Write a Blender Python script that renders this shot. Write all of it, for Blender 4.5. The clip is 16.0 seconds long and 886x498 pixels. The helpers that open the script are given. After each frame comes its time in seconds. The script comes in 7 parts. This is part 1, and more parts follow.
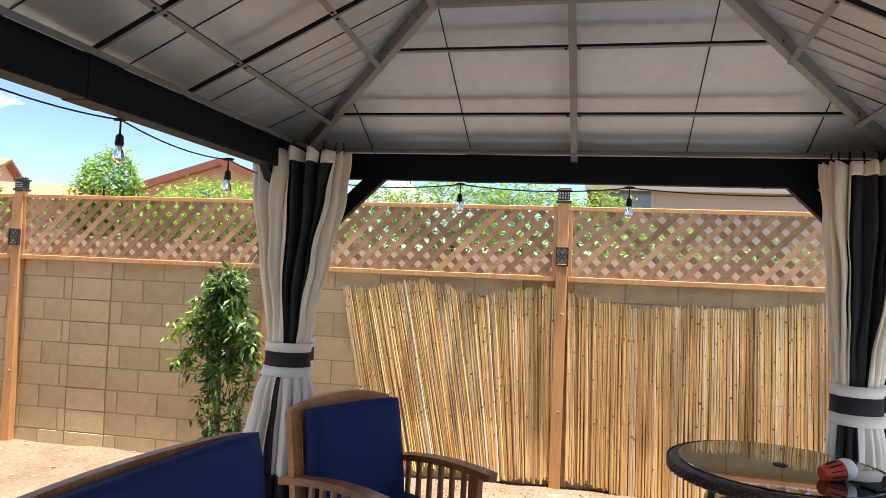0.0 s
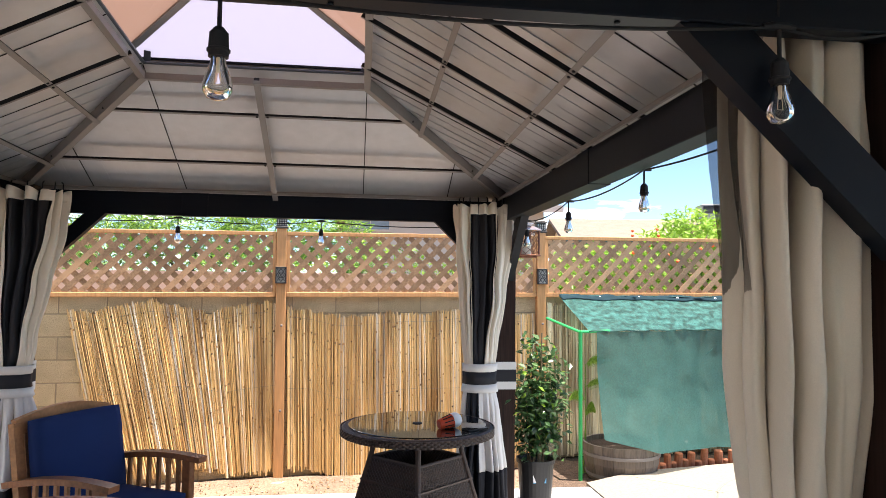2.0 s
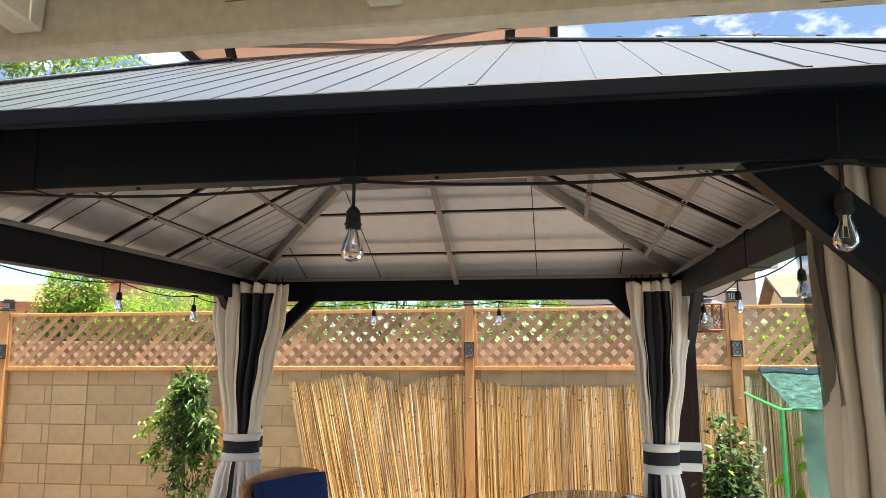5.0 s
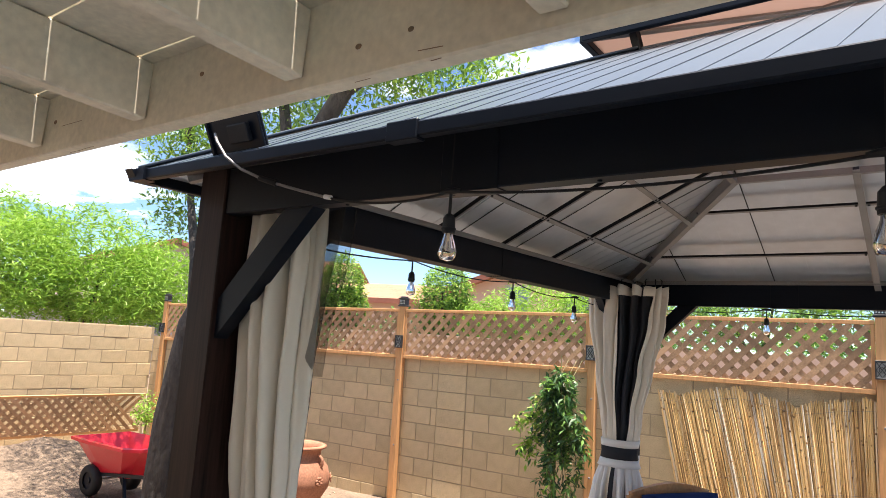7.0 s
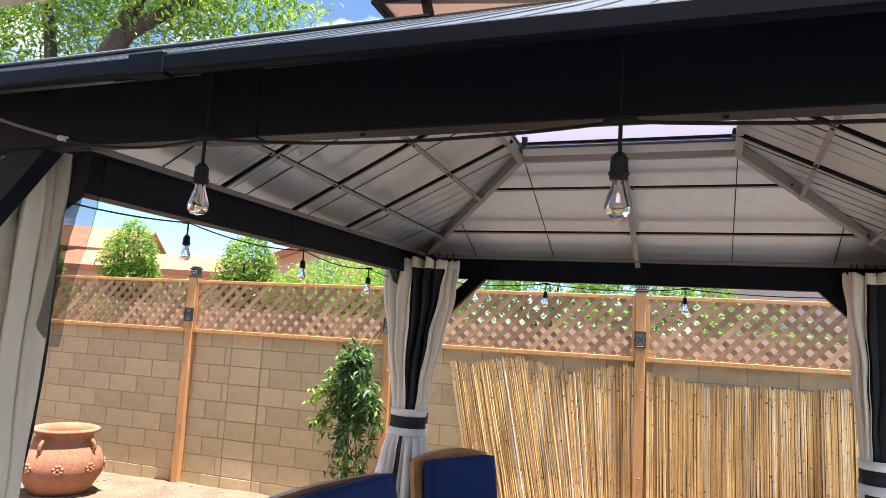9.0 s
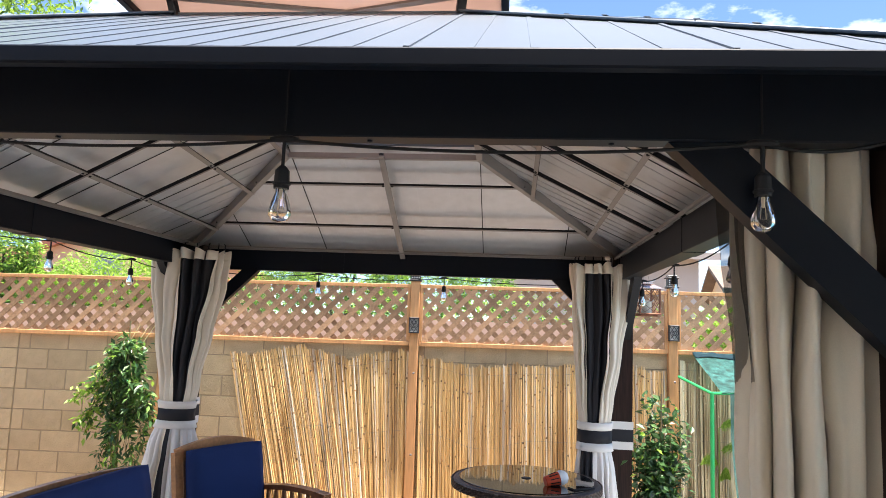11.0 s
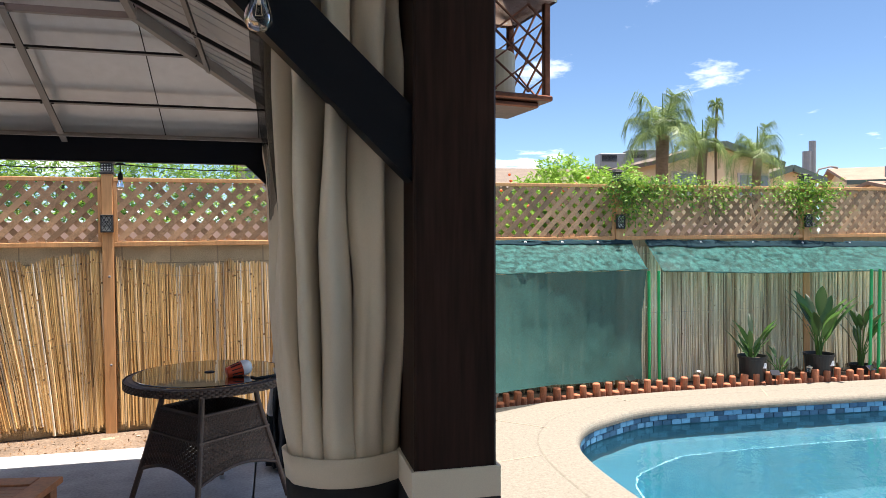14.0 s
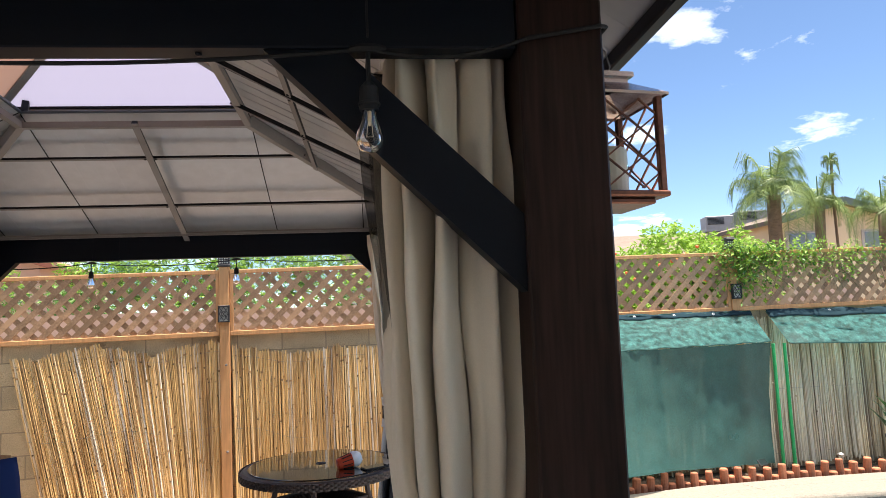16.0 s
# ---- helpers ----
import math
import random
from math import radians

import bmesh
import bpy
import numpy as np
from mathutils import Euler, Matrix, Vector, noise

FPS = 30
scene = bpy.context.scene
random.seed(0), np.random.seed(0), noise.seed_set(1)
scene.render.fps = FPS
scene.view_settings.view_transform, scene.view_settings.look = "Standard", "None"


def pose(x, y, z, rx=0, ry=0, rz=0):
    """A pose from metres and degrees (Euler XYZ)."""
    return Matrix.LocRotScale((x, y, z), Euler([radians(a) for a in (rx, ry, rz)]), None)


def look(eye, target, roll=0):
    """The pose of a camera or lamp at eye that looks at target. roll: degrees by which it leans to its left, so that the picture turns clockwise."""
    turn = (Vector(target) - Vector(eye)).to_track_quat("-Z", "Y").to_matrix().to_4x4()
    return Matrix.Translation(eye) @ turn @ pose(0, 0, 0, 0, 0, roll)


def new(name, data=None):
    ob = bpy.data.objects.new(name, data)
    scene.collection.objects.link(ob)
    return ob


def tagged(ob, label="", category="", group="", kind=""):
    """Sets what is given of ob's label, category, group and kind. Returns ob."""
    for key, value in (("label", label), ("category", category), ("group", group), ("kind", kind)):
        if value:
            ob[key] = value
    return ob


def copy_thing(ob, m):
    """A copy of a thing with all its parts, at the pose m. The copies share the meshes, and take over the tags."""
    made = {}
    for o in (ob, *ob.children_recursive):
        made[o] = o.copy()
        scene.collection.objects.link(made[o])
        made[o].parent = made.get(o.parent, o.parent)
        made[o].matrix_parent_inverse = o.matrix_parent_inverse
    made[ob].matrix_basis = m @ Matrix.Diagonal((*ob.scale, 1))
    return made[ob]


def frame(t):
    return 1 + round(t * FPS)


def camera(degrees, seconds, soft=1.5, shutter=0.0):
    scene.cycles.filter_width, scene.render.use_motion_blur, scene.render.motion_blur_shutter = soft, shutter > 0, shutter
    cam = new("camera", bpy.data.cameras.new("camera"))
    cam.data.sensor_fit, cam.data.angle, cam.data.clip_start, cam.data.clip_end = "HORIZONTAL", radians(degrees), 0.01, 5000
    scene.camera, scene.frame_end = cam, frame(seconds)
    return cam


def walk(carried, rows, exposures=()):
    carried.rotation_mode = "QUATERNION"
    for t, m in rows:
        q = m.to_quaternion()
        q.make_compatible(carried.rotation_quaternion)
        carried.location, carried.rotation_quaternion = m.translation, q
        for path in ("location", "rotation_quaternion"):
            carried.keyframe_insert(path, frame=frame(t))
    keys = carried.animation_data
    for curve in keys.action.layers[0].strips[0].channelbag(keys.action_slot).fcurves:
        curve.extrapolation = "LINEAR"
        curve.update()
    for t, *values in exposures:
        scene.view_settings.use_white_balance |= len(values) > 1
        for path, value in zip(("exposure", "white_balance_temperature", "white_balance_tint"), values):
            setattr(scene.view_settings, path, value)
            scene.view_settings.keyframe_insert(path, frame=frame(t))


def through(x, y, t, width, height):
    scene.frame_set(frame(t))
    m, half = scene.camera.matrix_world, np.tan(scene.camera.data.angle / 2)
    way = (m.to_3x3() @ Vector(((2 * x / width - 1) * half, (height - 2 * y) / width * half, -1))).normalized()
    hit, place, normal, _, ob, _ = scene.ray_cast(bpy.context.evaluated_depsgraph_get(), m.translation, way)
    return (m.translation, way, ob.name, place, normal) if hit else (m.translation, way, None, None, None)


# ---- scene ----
cam = camera(66.3, 16.0, soft=0.75)
PATH = [
    (0, (0.322, 0.043, 1.514), (-0.121, 1.992, 1.575), 2.9),
    (0.5, (0.416, -0.227, 1.535), (0.121, 1.751, 1.557), 1.5),
    (1, (0.454, -0.483, 1.548), (0.404, 1.516, 1.603), 1.1),
    (1.5, (0.632, -0.678, 1.523), (0.771, 1.315, 1.609), 1.6),
    (2, (0.723, -0.87, 1.56), (0.981, 1.109, 1.677), 0.7),
    (2.5, (0.791, -0.999, 1.595), (1.111, 0.971, 1.719), 0.8),
    (3, (0.949, -1.084, 1.625), (1.309, 0.877, 1.773), 0.9),
    (3.5, (1.089, -1.119, 1.648), (1.452, 0.838, 1.836), 0.3),
    (4, (1.085, -1.132, 1.659), (1.379, 0.831, 1.9), -0.6),
    (4.5, (1.021, -1.134, 1.666), (1.079, 0.846, 1.946), -0.6),
    (5, (0.926, -1.136, 1.671), (0.594, 0.814, 1.963), 0.3),
    (5.2, (0.883, -1.14, 1.683), (0.362, 0.77, 1.966), 0.8),
    (7.3, (0.568, -1.087, 1.659), (-0.656, 0.472, 1.929), 4.0),
    (7.5, (0.553, -1.084, 1.656), (-0.667, 0.478, 1.926), 4.1),
    (8, (0.55, -1.047, 1.653), (-0.59, 0.574, 1.918), 4.2),
    (8.5, (0.588, -0.986, 1.646), (-0.362, 0.756, 1.899), 4.0),
    (9, (0.658, -0.958, 1.644), (-0.082, 0.886, 1.878), 3.8),
    (9.2, (0.683, -0.95, 1.644), (0.016, 0.922, 1.868), 3.8),
    (11.3, (1.007, -1.133, 1.649), (0.892, 0.849, 1.894), 2.1),
    (11.5, (1.016, -1.137, 1.674), (0.959, 0.845, 1.937), 2.0),
    (12, (1.014, -1.16, 1.685), (1.08, 0.819, 1.967), 1.7),
    (12.5, (1.11, -1.13, 1.608), (1.405, 0.835, 1.834), 0.9),
    (13, (1.204, -1.01, 1.548), (1.739, 0.911, 1.699), -0.2),
    (13.5, (1.347, -0.937, 1.521), (1.908, 0.981, 1.582), -0.5),
    (14, (1.478, -0.913, 1.521), (1.959, 1.028, 1.494), -0.1),
    (14.5, (1.497, -0.909, 1.537), (1.91, 1.048, 1.502), -0.7),
    (15, (1.488, -0.902, 1.563), (1.84, 1.066, 1.6), -1.4),
    (15.5, (1.474, -0.872, 1.583), (1.767, 1.103, 1.708), -1.8),
    (16, (1.46, -0.868, 1.589), (1.656, 1.113, 1.781), -2.1),
]
walk(cam, [(t, look(eye, target, roll)) for t, eye, target, roll in PATH], [(0, 2.62, 7250, 13), (2, 2.82, 7050, 14), (3.5, 2.72, 7000, 13), (5, 2.8, 7900, 11), (7.5, 2.58, 6850, 13), (9.2, 2.82, 6850, 13), (12, 2.96, 6950, 13), (12.5, 2.95, 7000, 13), (13.2, 2.47, 6900, 13), (14.5, 2.24, 6850, 13), (16, 2.5, 7050, 14)])

# ---- light ----
CLOUD_SEED = 35.89
SUN_DIR = Vector((0.13, -0.035, 1.0)).normalized()      # towards the sun, nearly overhead, grazing the fence
sun_data = bpy.data.lights.new("sun", "SUN")
sun_data.energy, sun_data.angle, sun_data.color = 2.8, radians(0.55), (1.0, 0.95, 0.88)
sun = new("sun", sun_data)
sun.rotation_euler = SUN_DIR.to_track_quat("Z", "Y").to_euler()

world = bpy.data.worlds.new("sky")
world.use_nodes = True
scene.world = world
wn = world.node_tree
sky = wn.nodes.new("ShaderNodeTexSky")
sky.sky_type, sky.sun_disc = "NISHITA", False
sky.sun_elevation, sky.sun_rotation = math.asin(SUN_DIR.z), math.atan2(SUN_DIR.x, SUN_DIR.y)
sky.altitude, sky.air_density, sky.dust_density = 900, 0.8, 0.1
sky.ozone_density = 2.5
# broken cloud over the blue: one noise on a flat layer high above, so that it gathers in streaks towards the horizon
wc = wn.nodes.new("ShaderNodeTexCoord")
sep = wn.nodes.new("ShaderNodeSeparateXYZ")
wn.links.new(wc.outputs["Generated"], sep.inputs[0])
hz = wn.nodes.new("ShaderNodeMath")
hz.operation = "MAXIMUM"
hz.inputs[1].default_value = 0.0
wn.links.new(sep.outputs["Z"], hz.inputs[0])
ad = wn.nodes.new("ShaderNodeMath")
ad.inputs[1].default_value = 0.14
wn.links.new(hz.outputs[0], ad.inputs[0])
flat = []
for axis in ("X", "Y"):
    dv = wn.nodes.new("ShaderNodeMath")
    dv.operation = "DIVIDE"
    wn.links.new(sep.outputs[axis], dv.inputs[0])
    wn.links.new(ad.outputs[0], dv.inputs[1])
    flat.append(dv)
cb = wn.nodes.new("ShaderNodeCombineXYZ")
wn.links.new(flat[0].outputs[0], cb.inputs["X"])
wn.links.new(flat[1].outputs[0], cb.inputs["Y"])
cb.inputs["Z"].default_value = CLOUD_SEED
cl = wn.nodes.new("ShaderNodeTexNoise")
cl.inputs["Scale"].default_value, cl.inputs["Detail"].default_value, cl.inputs["Roughness"].default_value = 1.1, 9, 0.6
wn.links.new(cb.outputs[0], cl.inputs["Vector"])
cr = wn.nodes.new("ShaderNodeMapRange")
cr.inputs["From Min"].default_value, cr.inputs["From Max"].default_value = 0.55, 0.74
wn.links.new(cl.outputs["Fac"], cr.inputs["Value"])
cm = wn.nodes.new("ShaderNodeMix")
cm.data_type = "RGBA"
cm.inputs["B"].default_value = (16.0, 16.2, 16.6, 1)
wn.links.new(cr.outputs[0], cm.inputs["Factor"])
blue = wn.nodes.new("ShaderNodeMix")
blue.data_type, blue.blend_type = "RGBA", "MULTIPLY"
blue.inputs["Factor"].default_value = 1.0
blue.inputs["B"].default_value = (0.74, 0.84, 0.89, 1)
wn.links.new(sky.outputs[0], blue.inputs["A"])
wn.links.new(blue.outputs["Result"], cm.inputs["A"])
wn.links.new(cm.outputs["Result"], wn.nodes["Background"].inputs["Color"])
wn.nodes["Background"].inputs["Strength"].default_value = 0.05

# ---- builders ----
def part(name, bm, mat, parent=None, label="", smooth=False):
    """Links a bmesh as one mesh object, under parent if given."""
    me = bpy.data.meshes.new(name)
    if smooth:
        for f in bm.faces:
            f.smooth = True
    bm.to_mesh(me)
    bm.free()
    me.materials.append(mat)
    ob = new(name, me)
    if parent:
        ob.parent = parent
    if label:
        ob["label"] = label
    return ob


def thing(name, label, category, group="", kind="", at=None):
    ob = new(name)
    ob.empty_display_size = 0.1
    if at is not None:
        ob.matrix_basis = at
    return tagged(ob, label, category, group, kind)


def B():
    return bmesh.new()


def box(bm, x0, x1, y0, y1, z0, z1, m=None, bevel=0.0):
    """An axis-aligned box, moved by m, its edges bevelled."""
    r = bmesh.ops.create_cube(bm, size=1.0)
    vs = r["verts"]
    for v in vs:
        v.co = Vector((x0 + (v.co.x + 0.5) * (x1 - x0), y0 + (v.co.y + 0.5) * (y1 - y0), z0 + (v.co.z + 0.5) * (z1 - z0)))
    if bevel > 0:
        es = list({e for v in vs for e in v.link_edges})
        out = bmesh.ops.bevel(bm, geom=es, offset=bevel, segments=1, affect="EDGES")
        vs = list({v for f in out["faces"] for v in f.verts})
    if m is not None:
        for v in vs:
            v.co = m @ v.co
    return vs


def stick(bm, a, b, w, h, up=(0, 0, 1), bevel=0.0):
    """A bar from a to b, w wide and h high (h along up)."""
    a, b = Vector(a), Vector(b)
    d = b - a
    y = d.normalized()
    u = Vector(up)
    x = y.cross(u)
    if x.length < 1e-4:
        x = y.cross(Vector((1, 0, 0)))
    x.normalize()
    z = x.cross(y)
    m = Matrix(((x.x, y.x, z.x, a.x), (x.y, y.y, z.y, a.y), (x.z, y.z, z.z, a.z), (0, 0, 0, 1)))
    return box(bm, -w / 2, w / 2, 0, d.length, -h / 2, h / 2, m, bevel)


def tube(bm, pts, r, seg=8, cap=True):
    """A round tube along pts; r is one radius or one for each point."""
    pts = [Vector(p) for p in pts]
    rs = r if isinstance(r, (list, tuple)) else [r] * len(pts)
    rings = []
    side = None
    for i, p in enumerate(pts):
        d = (pts[min(i + 1, len(pts) - 1)] - pts[max(i - 1, 0)]).normalized()
        if side is None:
            side = d.orthogonal().normalized()
        side = (side - d * side.dot(d)).normalized()
        other = d.cross(side)
        rings.append([bm.verts.new(p + (side * math.cos(2 * math.pi * k / seg) + other * math.sin(2 * math.pi * k / seg)) * rs[i]) for k in range(seg)])
    for q, s in zip(rings, rings[1:]):
        for k in range(seg):
            bm.faces.new((q[k], q[(k + 1) % seg], s[(k + 1) % seg], s[k]))
    if cap:
        bm.faces.new(rings[0][::-1])
        bm.faces.new(rings[-1])


def lathe(bm, profile, seg=24, m=None):
    """Turns (radius, height) pairs round the z axis."""
    rings = []
    for r, z in profile:
        if r < 1e-5:
            rings.append([bm.verts.new((0, 0, z))])
        else:
            rings.append([bm.verts.new((r * math.cos(2 * math.pi * k / seg), r * math.sin(2 * math.pi * k / seg), z)) for k in range(seg)])
    for q, s in zip(rings, rings[1:]):
        for k in range(seg):
            n = (k + 1) % seg
            if len(q) == 1 and len(s) > 1:
                bm.faces.new((q[0], s[n], s[k]))
            elif len(s) == 1 and len(q) > 1:
                bm.faces.new((q[k], q[n], s[0]))
            elif len(q) > 1:
                bm.faces.new((q[k], q[n], s[n], s[k]))
    if m is not None:
        for ring in rings:
            for v in ring:
                v.co = m @ v.co
    return rings


def slab(bm, pts, lift):
    """A sheet through the corners pts with thickness: lift is the way from its under to its upper side."""
    lift = Vector(lift)
    lo = [bm.verts.new(Vector(p)) for p in pts]
    hi = [bm.verts.new(Vector(p) + lift) for p in pts]
    n = len(pts)
    bm.faces.new(lo[::-1])
    bm.faces.new(hi)
    for i in range(n):
        bm.faces.new((lo[i], lo[(i + 1) % n], hi[(i + 1) % n], hi[i]))


def prism(bm, outline, y0, y1, m=None):
    """An (x, z) outline drawn out from y0 to y1."""
    lo = [bm.verts.new((x, y0, z)) for x, z in outline]
    hi = [bm.verts.new((x, y1, z)) for x, z in outline]
    n = len(outline)
    bm.faces.new(lo)
    bm.faces.new(hi[::-1])
    for i in range(n):
        bm.faces.new((lo[(i + 1) % n], lo[i], hi[i], hi[(i + 1) % n]))
    if m is not None:
        for v in lo + hi:
            v.co = m @ v.co


def mix(a, b, t):
    return Vector(a) * (1 - t) + Vector(b) * t

# ---- materials ----
def material(name, base, rough=0.6, metal=0.0, vary=0.15, scale=6.0, fine=60.0, bump=0.1, stretch=(1, 1, 1), tint=None, island=0.0, obj=0.0, spec=0.5, coat=0.0, sheen=0.0, bumpd=0.01):
    """A principled material with colour that wanders at two scales, and a fine relief."""
    m = bpy.data.materials.new(name)
    m.use_nodes = True
    nt = m.node_tree
    bs = nt.nodes["Principled BSDF"]
    tc = nt.nodes.new("ShaderNodeTexCoord")
    mp = nt.nodes.new("ShaderNodeMapping")
    mp.inputs["Scale"].default_value = stretch
    nt.links.new(tc.outputs["Object"], mp.inputs["Vector"])
    n1 = nt.nodes.new("ShaderNodeTexNoise")
    n1.inputs["Scale"].default_value, n1.inputs["Detail"].default_value = scale, 5
    n2 = nt.nodes.new("ShaderNodeTexNoise")
    n2.inputs["Scale"].default_value, n2.inputs["Detail"].default_value = fine, 4
    for n in (n1, n2):
        nt.links.new(mp.outputs[0], n.inputs["Vector"])
    add = nt.nodes.new("ShaderNodeMath")
    add.operation = "ADD"
    nt.links.new(n1.outputs["Fac"], add.inputs[0])
    nt.links.new(n2.outputs["Fac"], add.inputs[1])
    last = add.outputs[0]
    for amount, node, socket in ((island, "ShaderNodeNewGeometry", "Random Per Island"), (obj, "ShaderNodeObjectInfo", "Random")):
        if amount:
            g = nt.nodes.new(node)
            mu = nt.nodes.new("ShaderNodeMath")
            mu.operation = "MULTIPLY_ADD"
            mu.inputs[1].default_value = amount
            nt.links.new(g.outputs[socket], mu.inputs[0])
            nt.links.new(last, mu.inputs[2])
            sb = nt.nodes.new("ShaderNodeMath")
            sb.operation = "SUBTRACT"
            sb.inputs[1].default_value = amount / 2
            nt.links.new(mu.outputs[0], sb.inputs[0])
            last = sb.outputs[0]
    ramp = nt.nodes.new("ShaderNodeMapRange")
    ramp.inputs["From Min"].default_value, ramp.inputs["From Max"].default_value = 0.65, 1.35
    nt.links.new(last, ramp.inputs["Value"])
    mixn = nt.nodes.new("ShaderNodeMix")
    mixn.data_type = "RGBA"
    lo = tint if tint else tuple(c * (1 - vary) for c in base)
    hi = tuple(min(1.0, c * (1 + vary)) for c in base)
    mixn.inputs["A"].default_value, mixn.inputs["B"].default_value = (*lo, 1), (*hi, 1)
    nt.links.new(ramp.outputs[0], mixn.inputs["Factor"])
    nt.links.new(mixn.outputs["Result"], bs.inputs["Base Color"])
    bs.inputs["Roughness"].default_value, bs.inputs["Metallic"].default_value = rough, metal
    bs.inputs["Specular IOR Level"].default_value = spec
    bs.inputs["Coat Weight"].default_value = coat
    bs.inputs["Sheen Weight"].default_value = sheen
    if bump:
        bp = nt.nodes.new("ShaderNodeBump")
        bp.inputs["Strength"].default_value, bp.inputs["Distance"].default_value = bump, bumpd
        nt.links.new(n2.outputs["Fac"], bp.inputs["Height"])
        nt.links.new(bp.outputs[0], bs.inputs["Normal"])
    return m


def leafy(name, a, b, rough=0.5, through=0.35):
    """Leaves: two greens by island, partly see-through to light."""
    m = bpy.data.materials.new(name)
    m.use_nodes = True
    nt = m.node_tree
    bs = nt.nodes["Principled BSDF"]
    g = nt.nodes.new("ShaderNodeNewGeometry")
    mixn = nt.nodes.new("ShaderNodeMix")
    mixn.data_type = "RGBA"
    mixn.inputs["A"].default_value, mixn.inputs["B"].default_value = (*a, 1), (*b, 1)
    nt.links.new(g.outputs["Random Per Island"], mixn.inputs["Factor"])
    nt.links.new(mixn.outputs["Result"], bs.inputs["Base Color"])
    bs.inputs["Roughness"].default_value = rough
    tr = nt.nodes.new("ShaderNodeBsdfTranslucent")
    nt.links.new(mixn.outputs["Result"], tr.inputs["Color"])
    ms = nt.nodes.new("ShaderNodeMixShader")
    ms.inputs[0].default_value = through
    nt.links.new(bs.outputs[0], ms.inputs[1])
    nt.links.new(tr.outputs[0], ms.inputs[2])
    nt.links.new(ms.outputs[0], nt.nodes["Material Output"].inputs["Surface"])
    return m


def glassy(name, colour, rough=0.0, ior=1.45):
    m = bpy.data.materials.new(name)
    m.use_nodes = True
    bs = m.node_tree.nodes["Principled BSDF"]
    bs.inputs["Base Color"].default_value = (*colour, 1)
    bs.inputs["Transmission Weight"].default_value, bs.inputs["Roughness"].default_value, bs.inputs["IOR"].default_value = 1.0, rough, ior
    return m


def see_through(name, colour, alpha, rough=0.7, scale=0.0, trans=0.0, mottle=1.0):
    """A woven net or film: part of the light goes straight through; scale gives weave cells."""
    m = bpy.data.materials.new(name)
    m.use_nodes = True
    nt = m.node_tree
    bs = nt.nodes["Principled BSDF"]
    bs.inputs["Base Color"].default_value, bs.inputs["Roughness"].default_value = (*colour, 1), rough
    bs.inputs["Alpha"].default_value = alpha
    if scale:
        tc = nt.nodes.new("ShaderNodeTexCoord")
        n = nt.nodes.new("ShaderNodeTexNoise")
        n.inputs["Scale"].default_value, n.inputs["Detail"].default_value = scale, 3
        nt.links.new(tc.outputs["Object"], n.inputs["Vector"])
        r = nt.nodes.new("ShaderNodeMapRange")
        r.inputs["From Min"].default_value, r.inputs["From Max"].default_value = 0.35, 0.65
        r.inputs["To Min"].default_value, r.inputs["To Max"].default_value = max(0.0, alpha - 0.12), min(1.0, alpha + 0.12)
        nt.links.new(n.outputs["Fac"], r.inputs["Value"])
        nt.links.new(r.outputs[0], bs.inputs["Alpha"])
        n2 = nt.nodes.new("ShaderNodeTexNoise")
        n2.inputs["Scale"].default_value, n2.inputs["Detail"].default_value, n2.inputs["Roughness"].default_value = scale / 5, 6, 0.75
        nt.links.new(tc.outputs["Object"], n2.inputs["Vector"])
        r2 = nt.nodes.new("ShaderNodeMapRange")
        r2.inputs["From Min"].default_value, r2.inputs["From Max"].default_value = 0.42, 0.62
        nt.links.new(n2.outputs["Fac"], r2.inputs["Value"])
        mc = nt.nodes.new("ShaderNodeMix")
        mc.data_type = "RGBA"
        mc.inputs["A"].default_value, mc.inputs["B"].default_value = (*(c * (1 - 0.55 * mottle) for c in colour), 1), (*(min(1.0, c * (1 + 0.9 * mottle)) for c in colour), 1)
        nt.links.new(r2.outputs[0], mc.inputs["Factor"])
        nt.links.new(mc.outputs["Result"], bs.inputs["Base Color"])
        bp = nt.nodes.new("ShaderNodeBump")
        bp.inputs["Strength"].default_value, bp.inputs["Distance"].default_value = 0.5, 0.01
        nt.links.new(n2.outputs["Fac"], bp.inputs["Height"])
        nt.links.new(bp.outputs[0], bs.inputs["Normal"])
    if trans:
        tr = nt.nodes.new("ShaderNodeBsdfTranslucent")
        tr.inputs["Color"].default_value = (*colour, 1)
        ms = nt.nodes.new("ShaderNodeMixShader")
        ms.inputs[0].default_value = trans
        nt.links.new(bs.outputs[0], ms.inputs[1])
        nt.links.new(tr.outputs[0], ms.inputs[2])
        nt.links.new(ms.outputs[0], nt.nodes["Material Output"].inputs["Surface"])
    return m


black_metal = material("black_powder_coat", (0.0045, 0.007, 0.0125), spec=0.18, rough=0.42, vary=0.12, scale=3, fine=300, bump=0.04, bumpd=0.002)
rail_metal = material("grey_brown_rail", (0.22, 0.20, 0.19), rough=0.45, vary=0.1, fine=200, bump=0.03)
dark_rail = material("dark_rail", (0.009, 0.009, 0.011), spec=0.25, rough=0.5, vary=0.1, fine=200, bump=0.03)
sheet_in = material("roof_sheet", (0.49, 0.495, 0.51), rough=0.36, metal=0.28, vary=0.08, scale=1.6, fine=14, bump=0.05, bumpd=0.004)
sheet_out = material("slate_grey_coated_steel", (0.066, 0.086, 0.112), spec=0.5, rough=0.38, metal=0.2, vary=0.06, scale=1.2, fine=60, bump=0.02)
